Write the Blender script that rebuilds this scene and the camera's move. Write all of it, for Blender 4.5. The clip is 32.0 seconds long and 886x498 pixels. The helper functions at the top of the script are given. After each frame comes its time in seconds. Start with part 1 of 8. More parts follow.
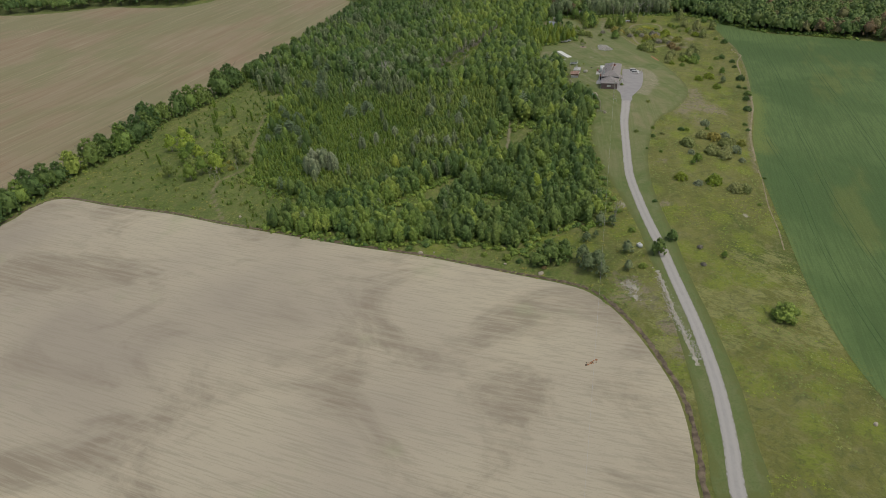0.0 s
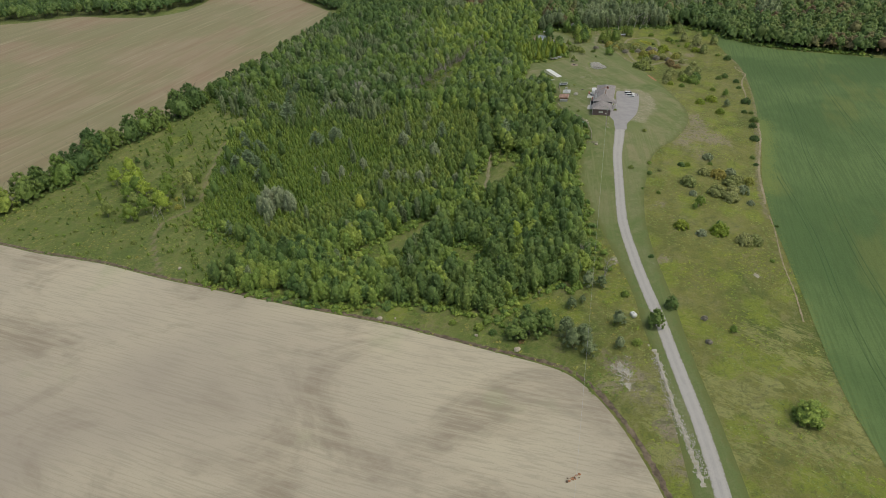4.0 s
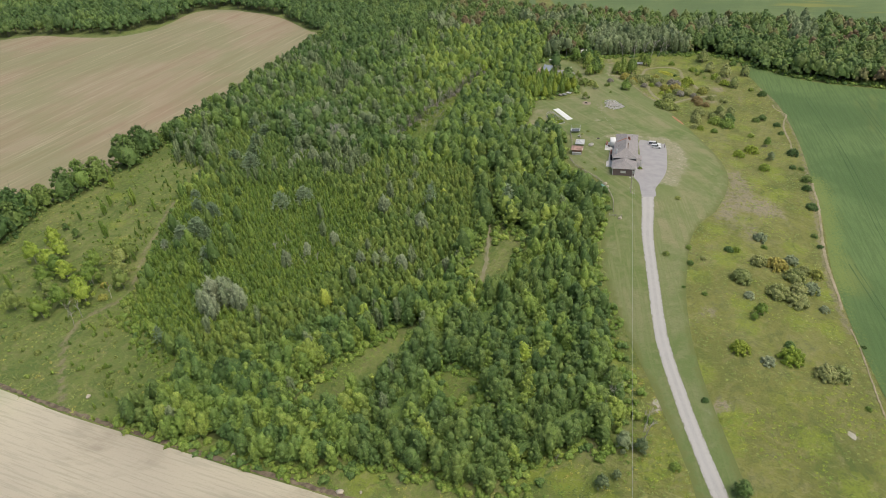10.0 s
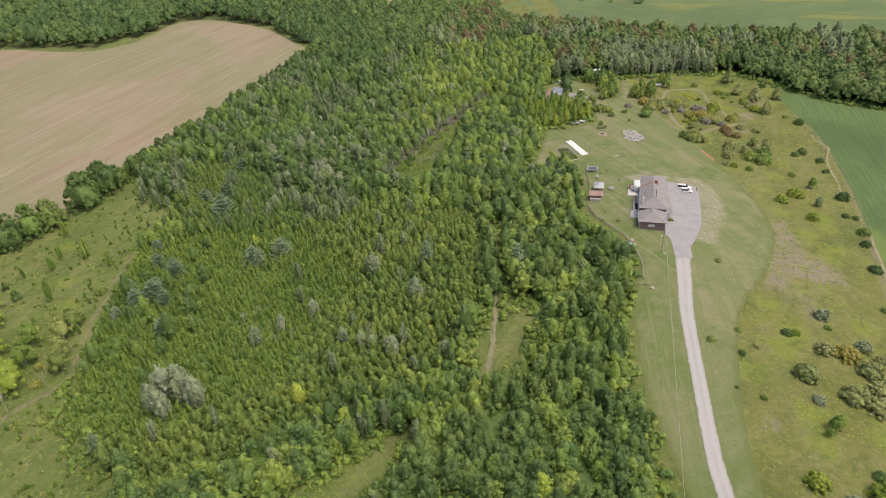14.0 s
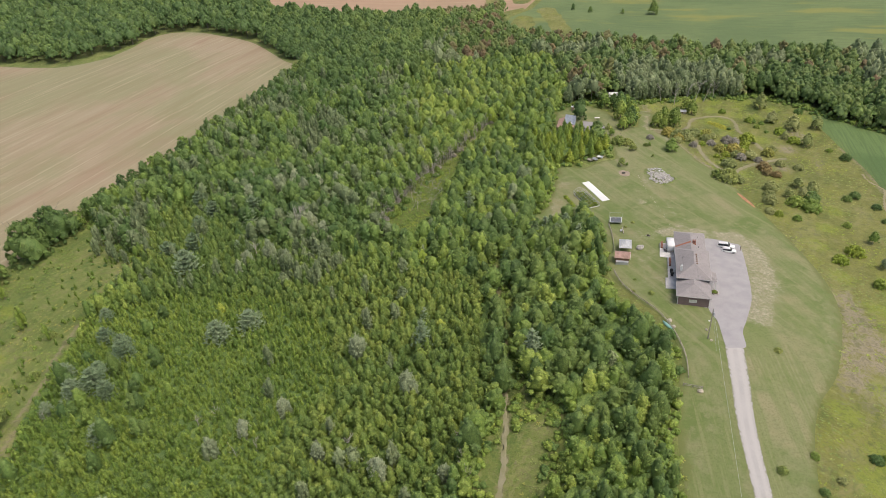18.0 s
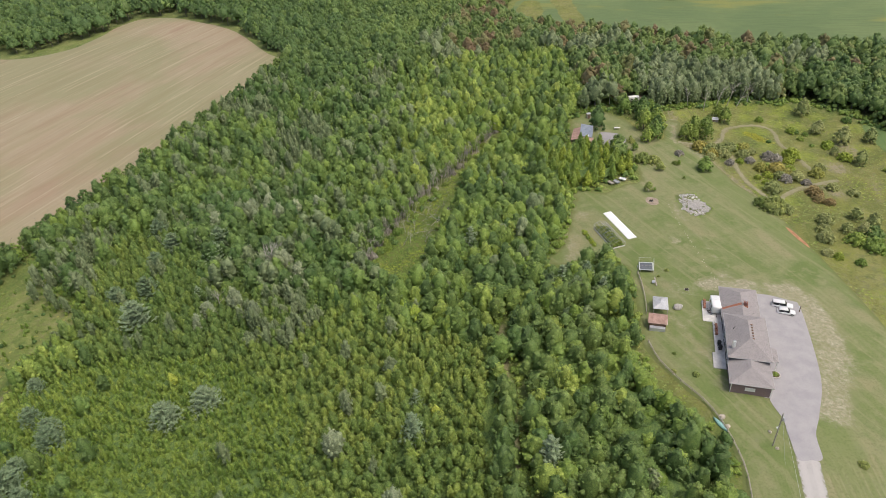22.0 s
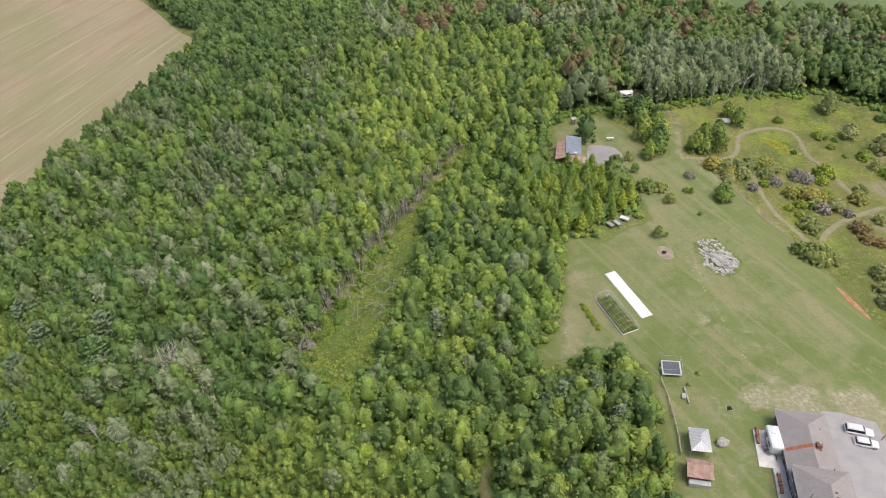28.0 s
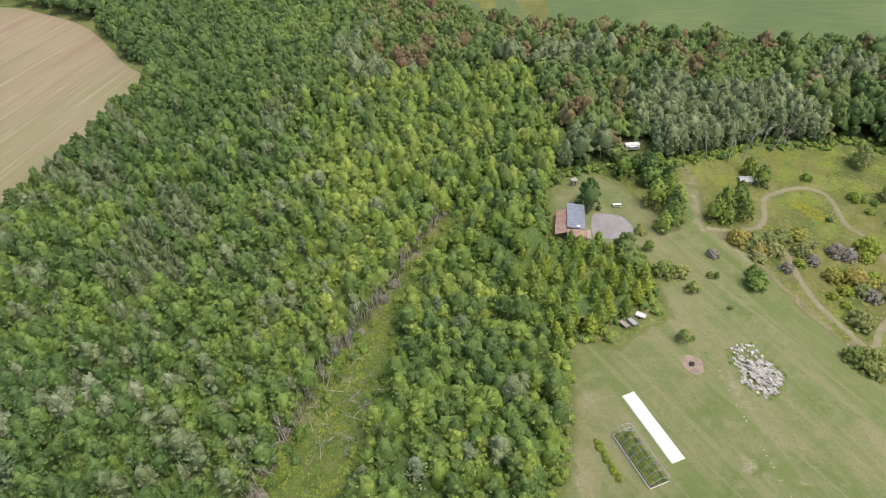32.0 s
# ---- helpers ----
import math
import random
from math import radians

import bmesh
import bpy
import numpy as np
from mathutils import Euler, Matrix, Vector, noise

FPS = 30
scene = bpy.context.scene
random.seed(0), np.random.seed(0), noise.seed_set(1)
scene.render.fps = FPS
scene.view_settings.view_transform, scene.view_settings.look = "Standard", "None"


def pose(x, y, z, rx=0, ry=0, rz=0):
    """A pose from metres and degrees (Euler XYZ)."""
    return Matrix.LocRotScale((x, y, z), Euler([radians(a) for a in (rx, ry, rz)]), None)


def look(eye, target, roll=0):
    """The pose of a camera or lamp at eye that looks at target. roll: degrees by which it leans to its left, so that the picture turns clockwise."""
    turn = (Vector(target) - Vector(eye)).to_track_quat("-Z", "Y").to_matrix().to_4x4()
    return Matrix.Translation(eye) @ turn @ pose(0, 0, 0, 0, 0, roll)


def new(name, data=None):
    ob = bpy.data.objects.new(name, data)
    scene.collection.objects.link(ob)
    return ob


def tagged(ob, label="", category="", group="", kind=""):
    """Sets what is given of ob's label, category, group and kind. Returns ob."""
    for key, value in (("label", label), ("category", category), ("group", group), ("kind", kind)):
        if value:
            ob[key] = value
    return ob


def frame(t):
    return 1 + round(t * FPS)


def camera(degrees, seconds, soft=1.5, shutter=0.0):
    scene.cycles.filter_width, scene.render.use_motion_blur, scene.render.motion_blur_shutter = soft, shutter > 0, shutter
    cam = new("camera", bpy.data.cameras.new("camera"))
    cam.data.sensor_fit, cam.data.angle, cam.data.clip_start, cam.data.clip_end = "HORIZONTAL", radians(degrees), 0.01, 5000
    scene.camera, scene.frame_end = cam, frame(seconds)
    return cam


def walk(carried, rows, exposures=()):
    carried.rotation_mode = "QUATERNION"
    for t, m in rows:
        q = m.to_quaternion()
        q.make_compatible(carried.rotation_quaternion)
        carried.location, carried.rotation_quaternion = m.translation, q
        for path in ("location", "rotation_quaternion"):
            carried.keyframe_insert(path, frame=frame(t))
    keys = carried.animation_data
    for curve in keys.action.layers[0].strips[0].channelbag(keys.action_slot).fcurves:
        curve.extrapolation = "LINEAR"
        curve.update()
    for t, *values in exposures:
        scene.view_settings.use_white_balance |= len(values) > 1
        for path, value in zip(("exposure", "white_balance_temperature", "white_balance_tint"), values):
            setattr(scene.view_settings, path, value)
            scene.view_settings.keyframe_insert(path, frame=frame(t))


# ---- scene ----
cam = camera(68.9, 32.0, soft=0.5)
METRES, EYE, TILT, LEAN, TURN = 344.8, 126.0, 0.0, 0.0, 2.0
ROWS = [
    (0.0, 0.0, 0.0, 0.0, -2.53, -32.79, 3.93),
    (0.5, 0.0069, 0.0122, -0.001, -2.53, -32.78, 3.94),
    (1.0, 0.0136, 0.025, -0.0018, -2.53, -32.78, 3.98),
    (1.5, 0.0196, 0.0384, -0.0027, -2.54, -32.77, 3.99),
    (2.0, 0.0242, 0.0522, -0.0035, -2.57, -32.75, 3.95),
    (2.5, 0.029, 0.0668, -0.0039, -2.58, -32.75, 3.98),
    (3.0, 0.0326, 0.0817, -0.0044, -2.6, -32.73, 3.96),
    (3.5, 0.0358, 0.097, -0.0046, -2.63, -32.72, 3.94),
    (5.5, 0.0455, 0.1589, -0.0047, -2.69, -32.64, 3.89),
    (6.0, 0.0478, 0.1748, -0.0044, -2.69, -32.65, 3.91),
    (6.5, 0.0496, 0.1907, -0.0042, -2.7, -32.65, 3.92),
    (7.0, 0.0509, 0.2063, -0.0044, -2.73, -32.63, 3.89),
    (7.5, 0.0523, 0.221, -0.0045, -2.73, -32.61, 3.9),
    (8.0, 0.0537, 0.2368, -0.0044, -2.74, -32.62, 3.89),
    (8.5, 0.055, 0.2526, -0.0047, -2.76, -32.61, 3.9),
    (9.0, 0.0563, 0.2684, -0.0049, -2.77, -32.6, 3.91),
    (9.5, 0.0575, 0.2841, -0.0051, -2.78, -32.61, 3.92),
    (10.0, 0.0585, 0.3001, -0.0055, -2.8, -32.6, 3.93),
    (10.5, 0.0597, 0.3158, -0.0055, -2.81, -32.61, 3.94),
    (11.0, 0.0607, 0.3317, -0.0058, -2.82, -32.61, 3.95),
    (11.5, 0.0617, 0.3475, -0.006, -2.82, -32.61, 3.97),
    (12.0, 0.0627, 0.3633, -0.0064, -2.83, -32.6, 3.97),
    (12.5, 0.0637, 0.3791, -0.0068, -2.83, -32.61, 3.99),
    (13.0, 0.0646, 0.3949, -0.0071, -2.84, -32.61, 4.0),
    (13.5, 0.0655, 0.4107, -0.0074, -2.85, -32.61, 4.02),
    (14.0, 0.0664, 0.4266, -0.0076, -2.85, -32.61, 4.03),
    (14.5, 0.0674, 0.4425, -0.0079, -2.86, -32.61, 4.05),
    (16.5, 0.0707, 0.5064, -0.0092, -2.9, -32.6, 4.1),
    (17.0, 0.0718, 0.5223, -0.0094, -2.89, -32.62, 4.11),
    (17.5, 0.0729, 0.5383, -0.01, -2.9, -32.6, 4.12),
    (18.0, 0.074, 0.5541, -0.0103, -2.9, -32.62, 4.13),
    (18.5, 0.0749, 0.5701, -0.0107, -2.9, -32.61, 4.13),
    (19.0, 0.076, 0.5861, -0.0113, -2.91, -32.61, 4.15),
    (19.5, 0.0771, 0.6017, -0.0116, -2.91, -32.64, 4.15),
    (20.0, 0.0782, 0.6177, -0.0122, -2.92, -32.8, 4.16),
    (20.5, 0.0794, 0.6335, -0.0124, -2.91, -33.07, 4.16),
    (21.0, 0.0807, 0.6495, -0.0127, -2.91, -33.44, 4.17),
    (21.5, 0.082, 0.6654, -0.013, -2.9, -33.91, 4.17),
    (22.0, 0.0833, 0.6813, -0.0132, -2.89, -34.83, 4.16),
    (22.5, 0.0846, 0.6972, -0.0133, -2.88, -35.85, 4.15),
    (23.0, 0.0859, 0.7132, -0.0134, -2.88, -36.88, 4.16),
    (23.5, 0.0872, 0.7292, -0.0136, -2.88, -37.9, 4.16),
    (24.0, 0.0884, 0.7451, -0.0138, -2.87, -38.91, 4.16),
    (24.5, 0.0896, 0.7611, -0.0139, -2.86, -39.82, 4.16),
    (25.0, 0.0909, 0.7769, -0.0142, -2.86, -39.89, 4.16),
    (25.5, 0.0922, 0.7926, -0.0146, -2.85, -39.89, 4.17),
    (27.5, 0.0983, 0.8544, -0.0152, -5.58, -40.28, 4.08),
    (28.0, 0.1004, 0.8692, -0.0155, -6.95, -40.39, 4.04),
    (28.5, 0.1026, 0.884, -0.0158, -7.2, -40.43, 4.03),
    (29.0, 0.1049, 0.8989, -0.0162, -7.23, -40.43, 4.03),
    (29.5, 0.1072, 0.914, -0.0165, -7.23, -40.43, 4.01),
    (30.0, 0.1096, 0.9289, -0.0169, -7.52, -40.46, 4.0),
    (30.5, 0.1121, 0.9438, -0.0171, -7.87, -40.51, 3.98),
    (31.0, 0.1144, 0.9587, -0.0174, -8.15, -40.56, 3.96),
    (31.5, 0.1169, 0.9735, -0.0176, -8.4, -40.59, 3.94),
    (32.0, 0.1193, 0.9882, -0.018, -8.5, -40.6, 3.94),
]
walk(cam, [(t, pose(0, 0, EYE, TILT, LEAN, TURN) @ pose(METRES * x, METRES * y, METRES * z, 90 + pitch, roll, yaw)) for t, x, y, z, yaw, pitch, roll in ROWS],
     [(0, -0.72, 6500, 4), (3, -0.62, 6500, 3), (6, -0.44, 6500, 0), (9, -0.15, 6500, 2), (12, 0.04, 6600, 10), (14, 0.08, 6650, 11), (20, 0.10, 6550, 10), (32, 0.24, 6450, 10)])

import collections
from mathutils.geometry import delaunay_2d_cdt

# ---------------------------------------------------------------- world, sun
world = bpy.data.worlds.new("world")
scene.world = world
world.use_nodes = True
wn = world.node_tree.nodes
sky = wn.new("ShaderNodeTexSky")
sky.sky_type = 'NISHITA'
sky.sun_disc = False
sky.sun_elevation = radians(65)
sky.sun_rotation = radians(120)
sky.air_density, sky.dust_density, sky.ozone_density = 1.0, 6.0, 0.6
wn["Background"].inputs["Strength"].default_value = 0.138
world.node_tree.links.new(sky.outputs[0], wn["Background"].inputs["Color"])

sun_data = bpy.data.lights.new("sun", 'SUN')
sun_data.energy, sun_data.angle, sun_data.color = 1.05, radians(28), (1.0, 0.95, 0.88)
sun = new("sun", sun_data)
sun.matrix_world = look((160, -60, 330), (30, 25, 0))

# ---------------------------------------------------------------- terrain
RISE_Y = [-3000, -100, 180, 240, 300, 345, 375, 400, 440, 520, 700, 3000]
RISE_H = [4.0, 5.5, 6.5, 7.8, 10.4, 11.0, 10.2, 8.4, 6.8, 5.0, 3.5, 2.0]


def step(a, b, x):
    u = np.clip((np.asarray(x, float) - a) / (b - a), 0, 1)
    return u * u * (3 - 2 * u)


def ground_z(x, y):
    """Height of the ground: a low rise along the drive with the house on its top."""
    x, y = np.asarray(x, float), np.asarray(y, float)
    rise = np.interp(y, RISE_Y, RISE_H)
    base = -6.2 - 1.5 * step(90, 180, x) * (1 - step(400, 600, y)) + 5.0 * step(400, 650, y)
    return base + rise * np.exp(-((x - 80) / np.where(x < 80, 60.0, 58.0)) ** 2)


def gz(x, y):
    return float(ground_z(x, y))


def inside(poly, x, y):
    """Whether the points lie in the polygon."""
    p = np.asarray(poly, float)
    hit = np.zeros(np.shape(x), bool)
    for (x0, y0), (x1, y1) in zip(p, np.roll(p, -1, 0)):
        cross = (y0 > y) != (y1 > y)
        with np.errstate(divide='ignore', invalid='ignore'):
            hit ^= cross & (x < (x1 - x0) * (y - y0) / (y1 - y0 + 1e-12) + x0)
    return hit


def reach(line, x, y, closed=False):
    """Distance of the points from a polyline."""
    p = np.asarray(line, float)
    best = np.full(np.shape(x), 1e9)
    q = np.roll(p, -1, 0) if closed else p[1:]
    for (x0, y0), (x1, y1) in zip(p, q):
        dx, dy = x1 - x0, y1 - y0
        u = np.clip(((x - x0) * dx + (y - y0) * dy) / (dx * dx + dy * dy + 1e-9), 0, 1)
        best = np.minimum(best, np.hypot(x - x0 - u * dx, y - y0 - u * dy))
    return best


def smooth_line(pts, gap=2.0, closed=False):
    """A Catmull-Rom line through the points with even steps."""
    p = [Vector(q) for q in pts]
    n = len(p)
    out = []
    for i in range(n if closed else n - 1):
        if closed:
            a, b, c, d = p[i - 1], p[i], p[(i + 1) % n], p[(i + 2) % n]
        else:
            a, b, c, d = p[max(i - 1, 0)], p[i], p[i + 1], p[min(i + 2, n - 1)]
        m = max(1, int((c - b).length / gap))
        for k in range(m):
            u = k / m
            out.append(0.5 * (2 * b + (c - a) * u + (2 * a - 5 * b + 4 * c - d) * u * u + (3 * b - a - 3 * c + d) * u ** 3))
    if not closed:
        out.append(p[-1])
    return [(v.x, v.y) for v in out]


# ---------------------------------------------------------------- materials
def material(name):
    m = bpy.data.materials.new(name)
    m.use_nodes = True
    return m, m.node_tree.nodes, m.node_tree.links, m.node_tree.nodes["Principled BSDF"]


def ramp(nodes, links, fac, stops):
    r = nodes.new("ShaderNodeValToRGB")
    e = r.color_ramp.elements
    while len(e) < len(stops):
        e.new(0.5)
    for el, (pos, col) in zip(e, stops):
        el.position, el.color = pos, (*col, 1)
    links.new(fac, r.inputs[0])
    return r.outputs[0]


def coords(nodes, links, scale=(1, 1, 1), rot=0.0, kind="Object"):
    tc = nodes.new("ShaderNodeTexCoord")
    mp = nodes.new("ShaderNodeMapping")
    mp.vector_type = 'TEXTURE'
    mp.inputs["Scale"].default_value = [1 / q for q in scale]
    mp.inputs["Rotation"].default_value = (0, 0, radians(rot))
    links.new(tc.outputs[kind], mp.inputs[0])
    return mp.outputs[0]


def noise_tex(nodes, links, vec, scale, detail=4.0, rough=0.55, distort=0.0):
    n = nodes.new("ShaderNodeTexNoise")
    n.inputs["Scale"].default_value = scale
    n.inputs["Detail"].default_value = detail
    n.inputs["Roughness"].default_value = rough
    n.inputs["Distortion"].default_value = distort
    links.new(vec, n.inputs["Vector"])
    return n.outputs[0]


def mixed(nodes, links, fac, a, b, blend='MIX'):
    m = nodes.new("ShaderNodeMix")
    m.data_type, m.blend_type = 'RGBA', blend
    for sock, v in ((m.inputs[0], fac), (m.inputs[6], a), (m.inputs[7], b)):
        if isinstance(v, (int, float)):
            sock.default_value = v
        elif isinstance(v, tuple):
            sock.default_value = (*v, 1)
        else:
            links.new(v, sock)
    return m.outputs[2]


def maths(nodes, links, op, a, b=0.0, clamp=False):
    m = nodes.new("ShaderNodeMath")
    m.operation, m.use_clamp = op, clamp
    for sock, v in zip(m.inputs, (a, b)):
        if isinstance(v, (int, float)):
            sock.default_value = v
        else:
            links.new(v, sock)
    return m.outputs[0]


def ranged(nodes, links, v, lo, hi, to0=0.0, to1=1.0):
    m = nodes.new("ShaderNodeMapRange")
    m.interpolation_type = 'SMOOTHSTEP'
    links.new(v, m.inputs[0])
    for i, q in enumerate((lo, hi, to0, to1)):
        m.inputs[i + 1].default_value = q
    return m.outputs[0]


def bump(nodes, links, bsdf, height, strength=0.4, dist=0.1):
    b = nodes.new("ShaderNodeBump")
    b.inputs["Strength"].default_value = strength
    b.inputs["Distance"].default_value = dist
    links.new(height, b.inputs["Height"])
    links.new(b.outputs[0], bsdf.inputs["Normal"])


def attribute(nodes, name):
    a = nodes.new("ShaderNodeAttribute")
    a.attribute_name = name
    return a.outputs["Fac"]


def plain(name, col, rough=0.6, metal=0.0, vary=0.18, scale=1.2, bumps=0.0, second=None):
    """Painted, stone or timber surface: grain and stains at two scales."""
    m, n, l, b = material(name)
    v = coords(n, l)
    big = noise_tex(n, l, v, scale, 3)
    fine = noise_tex(n, l, v, scale * 14, 3)
    dark = tuple(c * (1 - vary) for c in col)
    c = mixed(n, l, ranged(n, l, big, 0.3, 0.7), dark, second or tuple(min(1, q * (1 + vary * 0.5)) for q in col))
    c = mixed(n, l, ranged(n, l, fine, 0.35, 0.75, 0, 0.5), c, dark)
    l.new(c, b.inputs["Base Color"])
    b.inputs["Roughness"].default_value, b.inputs["Metallic"].default_value = rough, metal
    if bumps:
        bump(n, l, b, fine, bumps, 0.03)
    return m


def foliage(name, stops, trans=0.12, rough=0.55):
    """Leaves: a tone for each plant, a small shift for each clump, some light let through."""
    m, n, l, b = material(name)
    info = n.new("ShaderNodeObjectInfo")
    geo = n.new("ShaderNodeNewGeometry")
    tint = attribute(n, "tint")
    tone = maths(n, l, 'ADD', tint, maths(n, l, 'MULTIPLY', info.outputs["Random"], maths(n, l, 'LESS_THAN', tint, 0.001)))
    c = ramp(n, l, tone, stops)
    spray = noise_tex(n, l, geo.outputs["Position"], 1.3, 3, 0.6)
    fleck = noise_tex(n, l, geo.outputs["Position"], 3.2, 3, 0.7)
    hsv = n.new("ShaderNodeHueSaturation")
    value = maths(n, l, 'ADD', ranged(n, l, geo.outputs["Random Per Island"], 0, 1, 0.84, 1.20), maths(n, l, 'ADD', ranged(n, l, spray, 0.3, 0.7, -0.14, 0.14), ranged(n, l, fleck, 0.32, 0.68, -0.26, 0.26)))
    l.new(value, hsv.inputs["Value"])
    l.new(ranged(n, l, spray, 0.3, 0.7, 0.508, 0.490), hsv.inputs["Hue"])
    l.new(c, hsv.inputs["Color"])
    l.new(hsv.outputs[0], b.inputs["Base Color"])
    b.inputs["Roughness"].default_value = rough
    b.inputs["Specular IOR Level"].default_value = 0.3
    bump(n, l, b, fleck, 0.5, 0.3)
    t = n.new("ShaderNodeBsdfTranslucent")
    l.new(hsv.outputs[0], t.inputs["Color"])
    mix = n.new("ShaderNodeMixShader")
    mix.inputs[0].default_value = trans
    l.new(b.outputs[0], mix.inputs[1])
    l.new(t.outputs[0], mix.inputs[2])
    l.new(mix.outputs[0], n["Material Output"].inputs["Surface"])
    return m


LEAF = foliage("leaf_green", [(0.0, (0.088, 0.160, 0.045)), (0.22, (0.138, 0.220, 0.060)), (0.5, (0.182, 0.272, 0.059)), (0.78, (0.232, 0.320, 0.065)), (1.0, (0.298, 0.375, 0.078))])
LEAF_YOUNG = foliage("leaf_sapling", [(0.0, (0.138, 0.222, 0.044)), (0.5, (0.188, 0.274, 0.050)), (1.0, (0.250, 0.330, 0.062))])
LEAF_OAK = foliage("leaf_oak", [(0.0, (0.125, 0.185, 0.074)), (0.5, (0.165, 0.228, 0.092)), (1.0, (0.210, 0.270, 0.114))])
LEAF_DARK = foliage("leaf_deep_green", [(0.0, (0.088, 0.152, 0.046)), (0.5, (0.130, 0.202, 0.055)), (1.0, (0.188, 0.262, 0.066))])
LEAF_GREY = foliage("leaf_grey_green", [(0.0, (0.168, 0.222, 0.102)), (0.5, (0.205, 0.258, 0.124)), (1.0, (0.248, 0.298, 0.152))])
LEAF_OLIVE = foliage("leaf_olive", [(0.0, (0.188, 0.252, 0.062)), (0.5, (0.238, 0.298, 0.080)), (1.0, (0.305, 0.345, 0.100))])
LEAF_PINE = foliage("needle_blue_green", [(0.0, (0.155, 0.225, 0.115)), (0.5, (0.205, 0.280, 0.152)), (1.0, (0.255, 0.325, 0.185))], 0.15)
LEAF_SILVER = foliage("leaf_silver", [(0.0, (0.228, 0.278, 0.150)), (0.5, (0.275, 0.325, 0.185)), (1.0, (0.320, 0.362, 0.220))])
LEAF_GOLD = foliage("leaf_gold", [(0.0, (0.241, 0.330, 0.045)), (0.5, (0.297, 0.358, 0.050)), (1.0, (0.213, 0.308, 0.055))])
LEAF_TAN = foliage("leaf_golden_brown", [(0.0, (0.290, 0.315, 0.075)), (0.5, (0.360, 0.358, 0.085)), (1.0, (0.385, 0.340, 0.085))])
LEAF_SAGE = foliage("leaf_sage", [(0.0, (0.235, 0.280, 0.095)), (0.5, (0.290, 0.325, 0.115)), (1.0, (0.350, 0.370, 0.145))])
LEAF_GREYBRUSH = foliage("twig_grey_brown", [(0.0, (0.285, 0.265, 0.215)), (0.5, (0.325, 0.305, 0.250)), (1.0, (0.365, 0.345, 0.285))])
LEAF_FRESH = foliage("leaf_fresh_green", [(0.0, (0.118, 0.190, 0.047)), (0.5, (0.175, 0.250, 0.055)), (1.0, (0.245, 0.312, 0.066))])
LEAF_RUST = foliage("leaf_rust", [(0.0, (0.300, 0.215, 0.095)), (0.5, (0.335, 0.245, 0.105)), (1.0, (0.270, 0.225, 0.090))])
LEAF_LIME = foliage("leaf_lime", [(0.0, (0.270, 0.370, 0.055)), (0.5, (0.330, 0.420, 0.065)), (1.0, (0.390, 0.450, 0.075))])
LEAF_MIX = foliage("leaf_turning", [(0.0, (0.110, 0.178, 0.058)), (0.4, (0.145, 0.215, 0.062)), (0.66, (0.175, 0.235, 0.068)), (0.80, (0.20, 0.185, 0.080)), (0.97, (0.205, 0.150, 0.080))])
BARK = plain("bark_grey", (0.20, 0.18, 0.15), 0.9, 0, 0.4, 3)
BARK_PALE = plain("bark_pale", (0.48, 0.45, 0.40), 0.85, 0, 0.3, 3)


